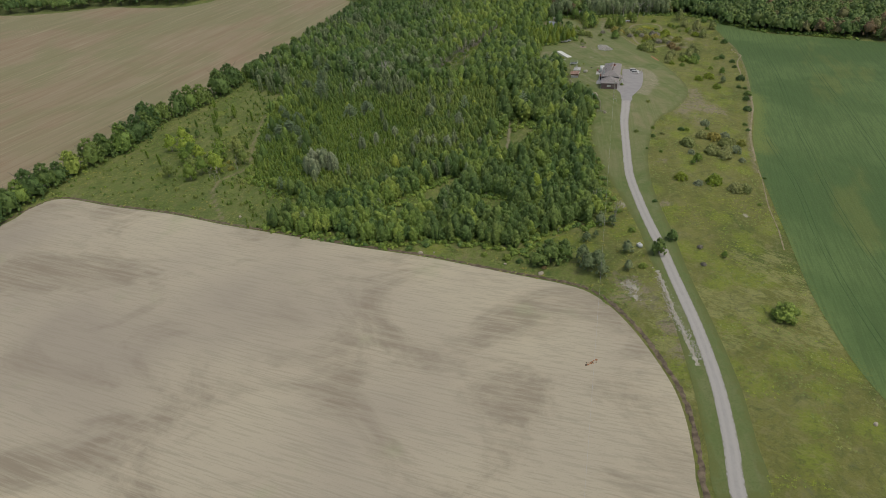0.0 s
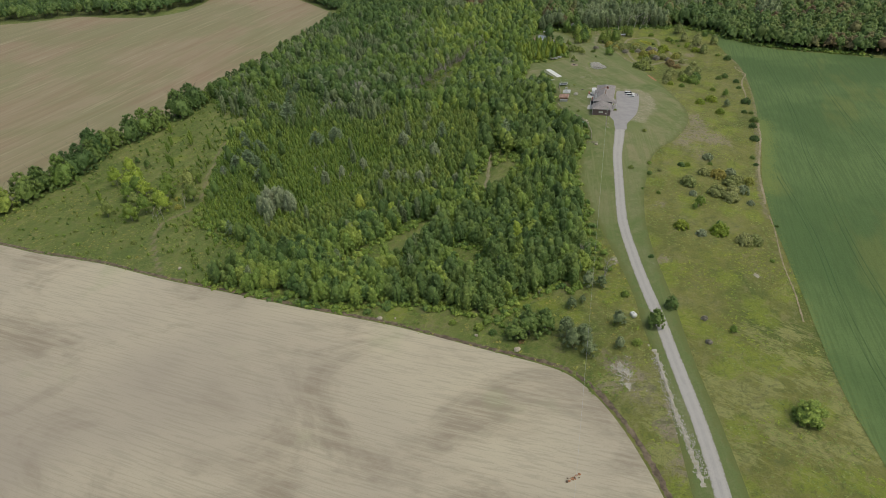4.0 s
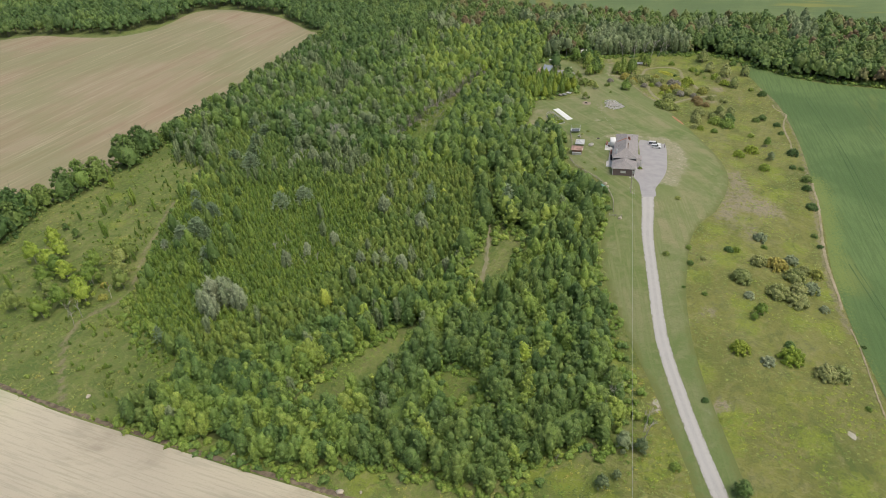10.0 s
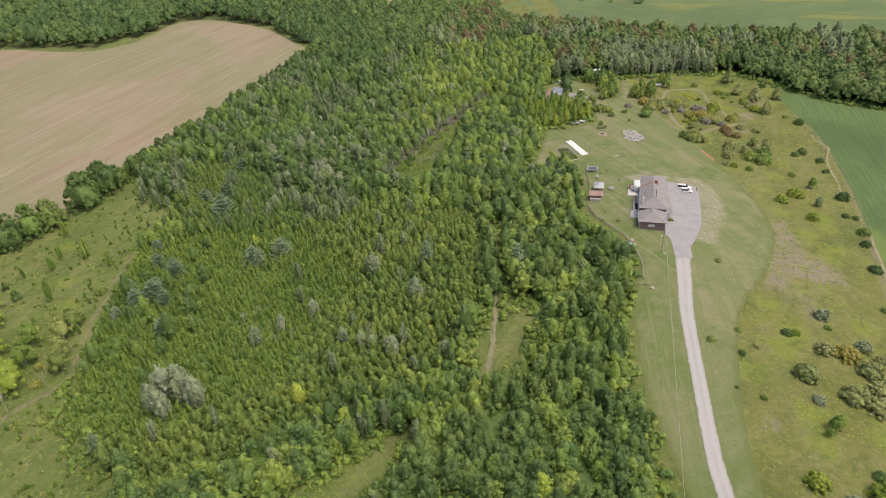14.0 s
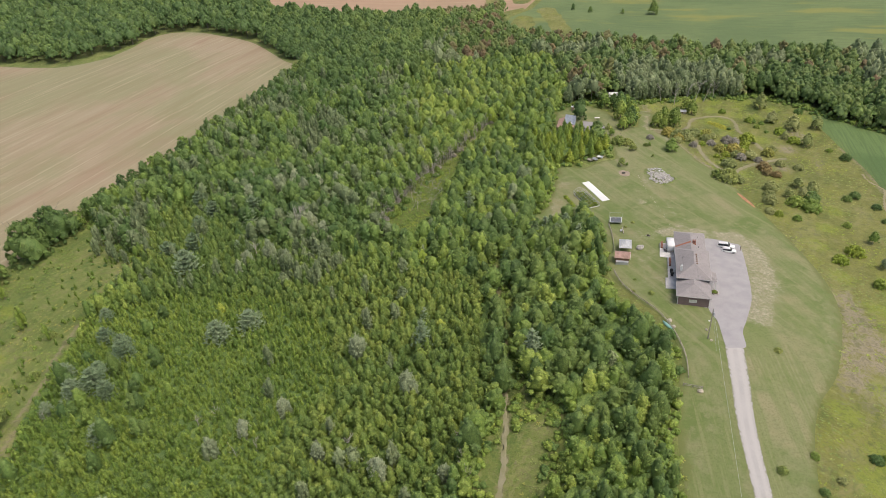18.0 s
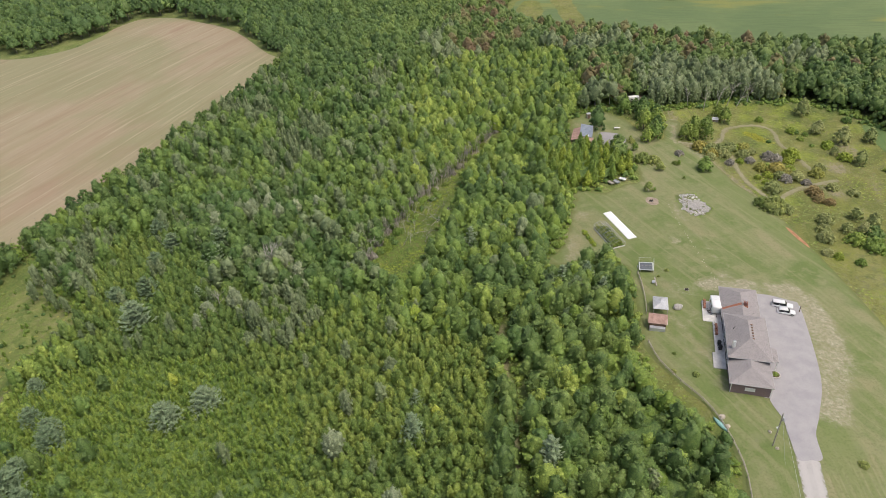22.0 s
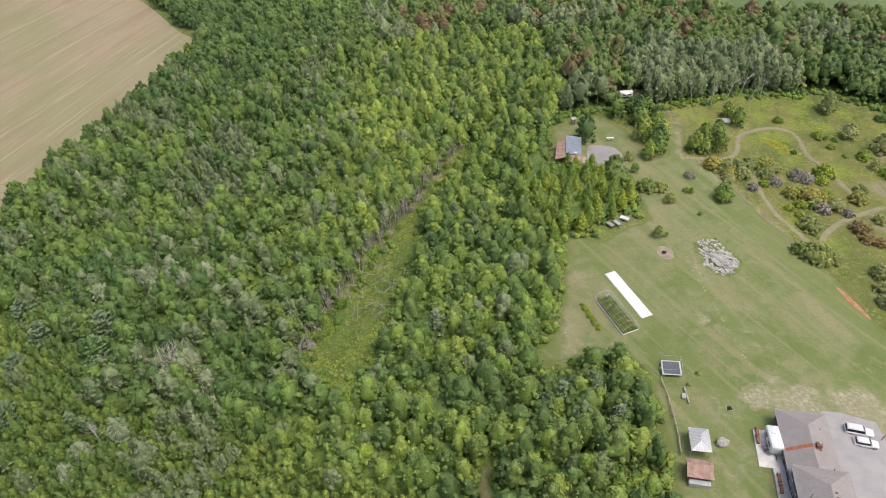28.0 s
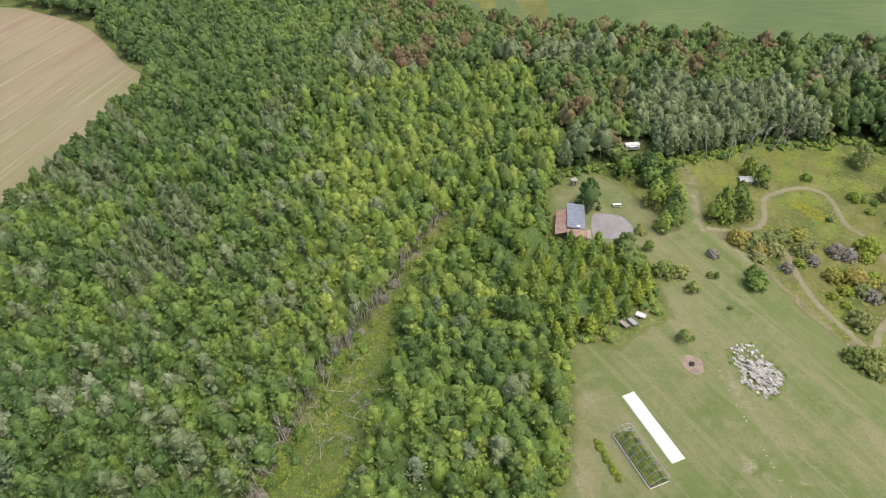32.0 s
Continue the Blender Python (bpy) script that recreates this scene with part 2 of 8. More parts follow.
def meadow_material():
    """Rough grass: patches, streaks and tufts of green, gold and straw."""
    m, n, l, b = material("meadow_grass")
    v = coords(n, l)
    big = noise_tex(n, l, v, 0.02, 4, 0.6, 0.5)
    mid = noise_tex(n, l, coords(n, l, (0.4, 1, 1), 70), 0.10, 5, 0.7, 0.8)
    tuft = noise_tex(n, l, v, 0.5, 5, 0.75, 0.6)
    fine = noise_tex(n, l, v, 2.2, 4, 0.8)
    mix = maths(n, l, 'ADD', maths(n, l, 'MULTIPLY', big, 0.45), maths(n, l, 'ADD', maths(n, l, 'MULTIPLY', mid, 0.35), maths(n, l, 'MULTIPLY', tuft, 0.2)))
    c = ramp(n, l, mix, [(0.40, (0.110, 0.150, 0.030)), (0.46, (0.170, 0.190, 0.044)), (0.51, (0.215, 0.218, 0.055)), (0.56, (0.232, 0.238, 0.072)), (0.62, (0.262, 0.252, 0.098))])
    gold = noise_tex(n, l, v, 0.075, 5, 0.7, 0.5)
    c = mixed(n, l, maths(n, l, 'MULTIPLY', ranged(n, l, gold, 0.52, 0.62), ranged(n, l, tuft, 0.42, 0.58)), c, (0.265, 0.290, 0.045))
    east = attribute(n, "rich")
    lush = ramp(n, l, maths(n, l, 'ADD', maths(n, l, 'MULTIPLY', mid, 0.5), maths(n, l, 'MULTIPLY', tuft, 0.5)), [(0.38, (0.086, 0.140, 0.030)), (0.45, (0.132, 0.186, 0.040)), (0.53, (0.192, 0.235, 0.056)), (0.62, (0.275, 0.265, 0.108))])
    c = mixed(n, l, east, c, lush)
    weedy = maths(n, l, 'ADD', attribute(n, "gold"), ranged(n, l, tuft, 0.3, 0.7, -0.5, 0.5))
    c = mixed(n, l, ranged(n, l, weedy, 0.35, 0.85, 0, 0.8), c, mixed(n, l, fine, (0.20, 0.265, 0.035), (0.30, 0.345, 0.045)))
    reed = noise_tex(n, l, coords(n, l, (0.35, 1, 1), 140), 0.55, 4, 0.7, 1.2)
    pale = maths(n, l, 'ADD', attribute(n, "straw"), ranged(n, l, reed, 0.35, 0.65, -0.6, 0.5))
    c = mixed(n, l, ranged(n, l, pale, 0.15, 0.85, 0, 0.8), c, mixed(n, l, fine, (0.285, 0.300, 0.088), (0.40, 0.395, 0.165)))
    dry = attribute(n, "dry")
    wob0 = maths(n, l, 'ADD', dry, maths(n, l, 'ADD', ranged(n, l, tuft, 0.3, 0.7, -0.35, 0.35), ranged(n, l, mid, 0.3, 0.7, -0.25, 0.25)))
    c = mixed(n, l, ranged(n, l, wob0, 0.25, 0.85), c, mixed(n, l, fine, (0.29, 0.24, 0.165), (0.40, 0.34, 0.245)))
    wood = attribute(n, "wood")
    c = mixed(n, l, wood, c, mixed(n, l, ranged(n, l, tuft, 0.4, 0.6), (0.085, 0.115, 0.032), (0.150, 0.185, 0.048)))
    trk = attribute(n, "track")
    wob = maths(n, l, 'ADD', trk, ranged(n, l, tuft, 0.3, 0.7, -0.3, 0.3))
    c = mixed(n, l, ranged(n, l, wob, 0.3, 0.75), c, mixed(n, l, fine, (0.24, 0.21, 0.115), (0.32, 0.28, 0.17)))
    clump = noise_tex(n, l, coords(n, l, (0.8, 1, 1), 40), 0.24, 5, 0.75, 0.6)
    c = mixed(n, l, ranged(n, l, clump, 0.53, 0.64, 0.0, 0.5), c, (0.300, 0.275, 0.125))
    c = mixed(n, l, ranged(n, l, clump, 0.46, 0.36, 0.0, 0.5), c, (0.105, 0.135, 0.034))
    c = mixed(n, l, ranged(n, l, tuft, 0.48, 0.62, 0.0, 0.45), c, (0.090, 0.118, 0.030))
    c = mixed(n, l, ranged(n, l, fine, 0.5, 0.7, 0.0, 0.5), c, (0.075, 0.095, 0.026))
    l.new(c, b.inputs["Base Color"])
    b.inputs["Roughness"].default_value = 0.9
    bump(n, l, b, maths(n, l, 'ADD', tuft, maths(n, l, 'MULTIPLY', fine, 0.5)), 0.9, 0.5)
    return m


def lawn_material():
    m, n, l, b = material("mown_grass")
    v = coords(n, l)
    big = noise_tex(n, l, v, 0.05, 5, 0.65, 0.5)
    mid = noise_tex(n, l, v, 0.22, 5, 0.7, 0.4)
    stripe = noise_tex(n, l, coords(n, l, (0.03, 1.0, 1), 113), 0.42, 3)
    swath = noise_tex(n, l, coords(n, l, (0.02, 1.0, 1), 104), 0.12, 3)
    fine = noise_tex(n, l, v, 1.8, 4, 0.75)
    c = ramp(n, l, big, [(0.36, (0.134, 0.183, 0.050)), (0.46, (0.179, 0.213, 0.078)), (0.54, (0.223, 0.233, 0.105)), (0.64, (0.276, 0.259, 0.137))])
    c = mixed(n, l, ranged(n, l, mid, 0.46, 0.62, 0, 0.7), c, (0.252, 0.254, 0.122))
    along = noise_tex(n, l, coords(n, l, (0.02, 1.0, 1), 82), 0.55, 4, 0.6)
    verge = attribute(n, "verge")
    mown = mixed(n, l, verge, swath, along)
    row = mixed(n, l, verge, stripe, along)
    c = mixed(n, l, ranged(n, l, mown, 0.46, 0.58, 0, 0.6), c, (0.147, 0.201, 0.052))
    c = mixed(n, l, ranged(n, l, row, 0.53, 0.62, 0, 0.55), c, (0.262, 0.258, 0.128))
    dry = attribute(n, "dry")
    wob = maths(n, l, 'ADD', dry, maths(n, l, 'ADD', ranged(n, l, fine, 0.3, 0.7, -0.22, 0.22), ranged(n, l, mid, 0.3, 0.7, -0.3, 0.3)))
    grit = noise_tex(n, l, v, 1.1, 5, 0.75, 0.15)
    worn = mixed(n, l, ranged(n, l, grit, 0.40, 0.62), (0.280, 0.260, 0.160), (0.415, 0.380, 0.276))
    worn = mixed(n, l, ranged(n, l, grit, 0.58, 0.72), worn, (0.540, 0.515, 0.407))
    c = mixed(n, l, ranged(n, l, wob, 0.15, 0.95), c, worn)
    trk = attribute(n, "track")
    wob2 = maths(n, l, 'ADD', trk, ranged(n, l, mid, 0.3, 0.7, -0.3, 0.3))
    c = mixed(n, l, ranged(n, l, wob2, 0.35, 0.9, 0, 0.6), c, (0.294, 0.250, 0.150))
    c = mixed(n, l, maths(n, l, 'MULTIPLY', attribute(n, "moist"), ranged(n, l, mid, 0.3, 0.7, 0.8, 0.4)), c, (0.140, 0.192, 0.060))
    rim = maths(n, l, 'ADD', attribute(n, "rim"), ranged(n, l, mid, 0.3, 0.7, -0.35, 0.35))
    c = mixed(n, l, ranged(n, l, rim, 0.25, 0.95, 0, 0.85), c, mixed(n, l, fine, (0.117, 0.147, 0.037), (0.179, 0.196, 0.059)))
    c = mixed(n, l, ranged(n, l, fine, 0.46, 0.64, 0.0, 0.4), c, (0.111, 0.143, 0.041))
    l.new(c, b.inputs["Base Color"])
    b.inputs["Roughness"].default_value = 0.9
    bump(n, l, b, fine, 0.5, 0.12)
    return m


def soil_material():
    """Tilled bare field: drill rows with dark moist patches drawn out along them."""
    m, n, l, b = material("tilled_soil")
    v = coords(n, l)
    rows = coords(n, l, (0.05, 1.0, 1), -22.5)
    big = noise_tex(n, l, v, 0.009, 3, 0.5)
    patch = noise_tex(n, l, coords(n, l, (0.75, 1.0, 1), -22.5), 0.026, 6, 0.62, 0.9)
    smear = noise_tex(n, l, coords(n, l, (0.06, 1.0, 1), -22.5), 0.6, 6, 0.75, 0.0)
    line = noise_tex(n, l, rows, 1.6, 3, 0.6)
    fine = noise_tex(n, l, v, 2.2, 4, 0.7)
    c = ramp(n, l, big, [(0.36, (0.415, 0.368, 0.296)), (0.5, (0.520, 0.468, 0.358)), (0.62, (0.585, 0.528, 0.392))])
    dark = maths(n, l, 'MULTIPLY', ranged(n, l, patch, 0.46, 0.62), ranged(n, l, smear, 0.40, 0.60, 0.4, 1.0))
    c = mixed(n, l, maths(n, l, 'MULTIPLY', dark, 0.72), c, (0.265, 0.220, 0.162))
    c = mixed(n, l, ranged(n, l, smear, 0.56, 0.72, 0, 0.30), c, (0.31, 0.27, 0.205))
    c = mixed(n, l, ranged(n, l, line, 0.48, 0.62, 0, 0.36), c, (0.345, 0.312, 0.235))
    green = noise_tex(n, l, v, 0.035, 3)
    c = mixed(n, l, ranged(n, l, green, 0.6, 0.75, 0, 0.35), c, (0.371, 0.412, 0.231))
    c = mixed(n, l, ranged(n, l, fine, 0.5, 0.75, 0, 0.25), c, (0.308, 0.268, 0.196))
    l.new(c, b.inputs["Base Color"])
    b.inputs["Roughness"].default_value = 0.95
    bump(n, l, b, mixed(n, l, 0.5, line, fine), 0.5, 0.12)
    return m


def stubble_material(name, turn, stops, tint_green=0.6):
    m, n, l, b = material(name)
    v = coords(n, l)
    rows = coords(n, l, (0.06, 1.0, 1), turn)
    row2 = coords(n, l, (0.02, 1.0, 1), turn)
    band = noise_tex(n, l, rows, 0.16, 4, 0.6, 0.2)
    line = noise_tex(n, l, row2, 0.55, 4, 0.7)
    big = noise_tex(n, l, v, 0.010, 4, 0.55, 0.3)
    red = noise_tex(n, l, coords(n, l, (0.4, 1.0, 1), turn), 0.022, 5, 0.6, 0.5)
    fine = noise_tex(n, l, v, 1.4, 3, 0.7)
    c = mixed(n, l, 0.55, ramp(n, l, band, stops), stops[1][1])
    c = mixed(n, l, ranged(n, l, red, 0.54, 0.68, 0, 0.5), c, (0.30, 0.195, 0.130))
    c = mixed(n, l, ranged(n, l, big, 0.40, 0.58, 0, tint_green), c, (0.235, 0.250, 0.120))
    c = mixed(n, l, ranged(n, l, line, 0.54, 0.68, 0, 0.55), c, (0.47, 0.41, 0.28))
    c = mixed(n, l, ranged(n, l, line, 0.46, 0.32, 0, 0.30), c, (0.24, 0.185, 0.12))
    c = mixed(n, l, ranged(n, l, fine, 0.45, 0.75, 0, 0.2), c, (0.20, 0.15, 0.09))
    l.new(c, b.inputs["Base Color"])
    b.inputs["Roughness"].default_value = 0.95
    bump(n, l, b, line, 0.3, 0.1)
    return m


def crop_material(name, turn, dark, light, straw):
    m, n, l, b = material(name)
    v = coords(n, l)
    rows = coords(n, l, (0.05, 1.0, 1), turn)
    line = noise_tex(n, l, rows, 1.1, 3, 0.6)
    big = noise_tex(n, l, v, 0.016, 5, 0.6, 0.4)
    fine = noise_tex(n, l, v, 1.3, 4, 0.7)
    c = mixed(n, l, ranged(n, l, big, 0.4, 0.6), dark, light)
    c = mixed(n, l, ranged(n, l, line, 0.45, 0.6, 0, 0.4), c, tuple(q * 0.7 for q in dark))
    gold = noise_tex(n, l, coords(n, l, (0.3, 1, 1), turn), 0.03, 4, 0.6)
    c = mixed(n, l, ranged(n, l, gold, 0.56, 0.66, 0, straw), c, (0.24, 0.25, 0.06))
    c = mixed(n, l, ranged(n, l, fine, 0.45, 0.75, 0, 0.35), c, tuple(q * 0.55 for q in dark))
    edge = maths(n, l, 'ADD', attribute(n, "border"), ranged(n, l, fine, 0.3, 0.7, -0.35, 0.35))
    c = mixed(n, l, ranged(n, l, edge, 0.3, 1.1, 0, 0.65), c, (0.205, 0.250, 0.055))
    l.new(c, b.inputs["Base Color"])
    b.inputs["Roughness"].default_value = 0.8
    bump(n, l, b, mixed(n, l, 0.5, line, fine), 0.7, 0.25)
    return m


def gravel_material(name, light, dark, rut=True):
    m, n, l, b = material(name)
    v = coords(n, l)
    big = noise_tex(n, l, v, 0.35, 4, 0.6)
    fine = noise_tex(n, l, v, 5, 4, 0.75)
    c = mixed(n, l, ranged(n, l, big, 0.3, 0.7), dark, light)
    if rut:
        side = attribute(n, "side")
        wheel = maths(n, l, 'ABSOLUTE', maths(n, l, 'SUBTRACT', maths(n, l, 'ABSOLUTE', side), 0.48))
        c = mixed(n, l, ranged(n, l, wheel, 0.10, 0.35, 0.0, 0.45), tuple(min(1, q * 1.08) for q in light), c)
        edge = maths(n, l, 'ADD', maths(n, l, 'ABSOLUTE', side), ranged(n, l, noise_tex(n, l, v, 1.1, 4, 0.7), 0.3, 0.7, -0.14, 0.14))
        c = mixed(n, l, ranged(n, l, edge, 0.84, 1.0, 0, 0.8), c, (0.19, 0.20, 0.09))
    c = mixed(n, l, ranged(n, l, fine, 0.45, 0.75, 0, 0.4), c, tuple(q * 0.6 for q in dark))
    l.new(c, b.inputs["Base Color"])
    b.inputs["Roughness"].default_value = 0.9
    bump(n, l, b, fine, 0.4, 0.04)
    return m


MEADOW, LAWN, SOIL = meadow_material(), lawn_material(), soil_material()
STUBBLE = stubble_material("straw_stubble", 67, [(0.36, (0.280, 0.194, 0.124)), (0.45, (0.329, 0.262, 0.167)), (0.54, (0.386, 0.325, 0.223)), (0.64, (0.290, 0.257, 0.145))])
STUBBLE_FAR = stubble_material("reddish_stubble", -25, [(0.3, (0.35, 0.22, 0.14)), (0.6, (0.42, 0.29, 0.19))], 0.1)
CROP = crop_material("bean_crop", 74, (0.086, 0.153, 0.042), (0.130, 0.205, 0.062), 0.3)
CROP_FAR = crop_material("far_bean_crop", -20, (0.125, 0.185, 0.065), (0.165, 0.225, 0.080), 0.9)
GRAVEL = gravel_material("pale_gravel", (0.455, 0.437, 0.415), (0.360, 0.343, 0.325))
ASPHALT = gravel_material("worn_asphalt", (0.40, 0.385, 0.385), (0.34, 0.33, 0.335), False)

# ---------------------------------------------------------------- plan of the grounds
FIELD_NEAR = [(-420, 60), (-330, 130), (-250, 205), (-205, 245), (-197, 263), (-186, 270), (-158, 259), (-127, 248), (-99, 235), (-72, 224), (-48, 214), (-16, 201),
              (0, 193), (16, 184), (33, 174), (40, 168), (45, 159.5), (49, 148), (52, 134), (53.5, 122), (53, 111), (51, 99), (49, 89), (44, 40), (38, -60), (-420, -60)]
HEDGE = [(-216, 236), (-206, 258), (-199, 283), (-188, 306), (-179, 332), (-172, 362), (-157, 390), (-144, 424), (-123, 482), (-106, 523), (-90, 565), (-77, 602), (-73, 626)]
FIELD_WEST = [(-700, 120), (-330, 150), (-228, 238)] + [(x - 5, y) for x, y in HEDGE[1:]] + [(-92, 640), (-130, 700), (-169, 735), (-190, 749), (-213, 753), (-226, 735), (-229, 714), (-233, 700),
              (-240, 684), (-267, 671), (-312, 683), (-350, 697), (-430, 688), (-700, 720)]
FIELD_EAST = [(196, 490), (191, 462), (189, 428), (178, 384), (163, 340), (150, 306), (138, 278), (128, 248), (121, 220), (114.5, 192), (107, 160), (104, 138), (103, 123), (104.5, 108), (110, 85),
              (120, 40), (140, -40), (700, -40), (700, 250), (420, 350), (330, 392), (258, 437), (236, 449), (217, 463)]
FIELD_FAR = [(66, 669), (92, 626), (160, 596), (227, 574), (282, 552), (346, 508), (446, 460), (900, 250), (1500, 600), (1500, 1500), (400, 1500), (120, 800), (86, 720), (70, 703), (64, 680)]
FIELD_RED = [(80, 728), (50, 724), (20, 731), (-18, 742), (-66, 762), (-110, 795), (-150, 828), (-250, 915), (-350, 1060), (-250, 1500), (380, 1500), (116, 806)]
LAWN_EDGE = [(64, 89), (67, 104), (70, 121), (72, 145), (73, 168), (75.5, 196), (77, 222), (79.5, 241), (84, 260), (89, 274), (94, 287), (101, 299), (112, 311), (125, 333), (131, 353), (131.5, 378),
             (130.5, 407), (127.8, 430), (123.5, 441.7), (122, 450), (120.5, 458), (119.4, 467), (113, 478), (119, 497), (112, 499), (107, 480), (100, 487), (96, 500), (88, 509), (78, 507), (71, 498), (68, 480), (79, 474),
             (90, 471), (90, 458), (88, 445), (82, 443), (73, 438), (64, 442), (60, 428), (54, 408.5), (46, 400), (46, 397.5), (54, 397), (63, 396.5), (69.5, 391), (67.5, 372), (65, 356), (70, 341), (74, 333), (74.5, 318),
             (70, 306), (65, 290), (62, 268), (63, 240), (64, 222), (64.5, 200), (63.5, 184), (63.5, 168), (61.5, 150), (58.5, 124), (55.5, 105), (53, 89)]
DRIVE = [(48, -160), (48, -60), (49.5, 0), (52, 40), (55, 70), (57.5, 90), (61, 104), (64.5, 122), (67, 145), (68.2, 171), (69, 187), (69.2, 204), (69.8, 220), (71.5, 242), (76, 266), (81.5, 293), (85.5, 307), (89.3, 321)]
ASPHALT_EDGE = [(87, 319.5), (87.6, 325), (88.4, 330), (88, 336), (91, 346), (96, 357), (100, 372.5), (103, 374.5), (110, 372), (111.2, 370), (107.5, 356), (102.5, 341), (97, 331), (93.6, 325.5), (92, 319.5), (89.5, 319.2)]
TRACKS = [[(129.5, 466), (129.3, 461.6), (128.5, 457.2), (127.8, 451.8), (127.9, 444.7), (129.9, 436.4), (131.4, 431.5), (133.8, 431.2), (137.4, 435.5), (141, 438), (144.4, 440.3), (150, 443), (163, 447)],
          [(128, 431), (125.4, 436.3), (124.2, 442), (122.7, 449.7), (120.4, 459.9), (117.5, 467.1), (115.4, 473.3), (112.3, 477.6)], [(112.3, 477.6), (111.7, 480), (112.7, 484), (116.1, 493.6), (117.3, 499.5), (118.7, 507.2)],
          [(112.3, 477.6), (114.6, 476.8), (120.1, 476), (127.2, 476.6), (131.7, 481.2), (134.2, 486.5), (136.9, 490.5), (144.9, 493.6), (150.8, 494.1), (154.9, 491.6), (156, 487.1), (154.7, 480.4), (154.1, 475.2), (156, 470), (156.4, 462.7), (157, 452)],
          [(-100, 237), (-113, 265), (-113, 279), (-103, 292), (-107, 318), (-109, 340), (-110, 363)], [(30, 372), (30, 336), (28, 312), (26, 293), (22, 277), (16, 268)],
          [(190, 455), (188, 424), (177, 381), (161, 338), (147, 304), (134, 272), (125, 243)], [(-1, 262), (-6, 252), (-14, 243), (-24, 232), (-34, 216)]]
WOODS = [(-79, 229), (-57, 221), (-43, 216), (-25, 211), (-4, 210), (10, 204), (22, 198), (34, 208), (48, 209), (55, 220), (57, 245), (58, 266), (62, 290), (67, 305), (71, 318), (69, 327), (62, 338),
         (59, 347), (64, 358), (66, 372), (67, 388), (63, 393.5), (50, 394), (42.5, 396), (44, 401), (52, 408), (57.5, 428), (61, 444), (72, 441), (82, 446), (87, 457), (87, 468), (78, 472), (67, 477), (68, 499),
         (76, 510), (90, 513), (112, 512), (150, 521), (182, 516), (197, 500), (200, 484)]
WOODS_NORTH = [(217, 468), (236, 454), (258, 442), (330, 398), (420, 356), (700, 256), (700, 350), (444, 458), (344, 504), (280, 548), (225, 570), (158, 592), (88, 618), (62, 640), (58, 682), (67, 711), (50, 715), (19, 722),
               (-19, 733), (-68, 753), (-112, 786), (-150, 818), (-255, 905), (-360, 1060), (-700, 1150), (-700, 728), (-430, 694), (-350, 702), (-300, 690), (-268, 678), (-252, 704), (-232, 712), (-231, 738), (-216, 759),
               (-188, 756), (-167, 740), (-126, 704), (-90, 645), (-73, 626)]
WOODS_WEST = [(-80, 590), (-100, 540), (-117, 490), (-138, 436), (-124, 420), (-108, 404), (-98, 396), (-108, 371), (-104, 341), (-102, 311), (-96, 277), (-82, 263), (-68, 252)]
FOREST = WOODS + WOODS_NORTH + WOODS_WEST
CLEARINGS = [[(-9, 416), (-2, 434), (7, 453), (16, 467), (27, 487), (34, 499), (44, 496), (38, 487), (29, 477), (23, 461), (18, 440), (13, 425), (9, 410), (2, 402)],
             [(19, 300), (27, 311), (39, 309), (35, 286), (26, 276), (18, 282)], [(-31, 235), (-22, 253), (-9, 263), (0, 262), (-4, 251), (-12, 241), (-22, 231)],
             [(7, 235), (8, 243), (19, 240), (19, 232), (21, 226), (14, 223)], [(28.2, 312), (28.4, 345), (28.8, 376), (32.0, 376), (31.9, 345), (31.7, 312)], [(43, 396), (48, 402), (55, 406), (55.5, 393), (49, 391)]]

CLEARINGS = [[(cx + (x - cx) * 1.22 + 1.2, cy + (y - cy) * 1.1 - 2.5) for x, y in c] for c in CLEARINGS for cx, cy in [np.mean(c, 0)]]
# grass lane into the wood behind the shed
CLEARINGS.append([(71, 360), (63, 361.5), (55, 364.5), (49, 368), (50.5, 372), (56.5, 369), (64, 366), (71, 364.5)])


def in_forest(x, y):
    ok = inside(FOREST, x, y)
    for c in CLEARINGS:
        ok &= ~inside(c, x, y)
    return ok


# ---------------------------------------------------------------- mesh helpers
def mesh_np(name, verts, tris, mat, point_attrs=(), smooth=False):
    """A triangle mesh out of arrays."""
    me = bpy.data.meshes.new(name)
    verts, tris = np.asarray(verts, np.float32), np.asarray(tris, np.int32)
    me.vertices.add(len(verts))
    me.vertices.foreach_set("co", verts.ravel())
    me.loops.add(tris.size)
    me.loops.foreach_set("vertex_index", tris.ravel())
    me.polygons.add(len(tris))
    me.polygons.foreach_set("loop_start", np.arange(0, tris.size, 3, dtype=np.int32))
    if smooth:
        me.polygons.foreach_set("use_smooth", np.ones(len(tris), bool))
    for key, vals in point_attrs:
        a = me.attributes.new(key, 'FLOAT', 'POINT')
        a.data.foreach_set("value", np.asarray(vals, np.float32))
    me.materials.append(mat)
    me.update(calc_edges=True)
    return me


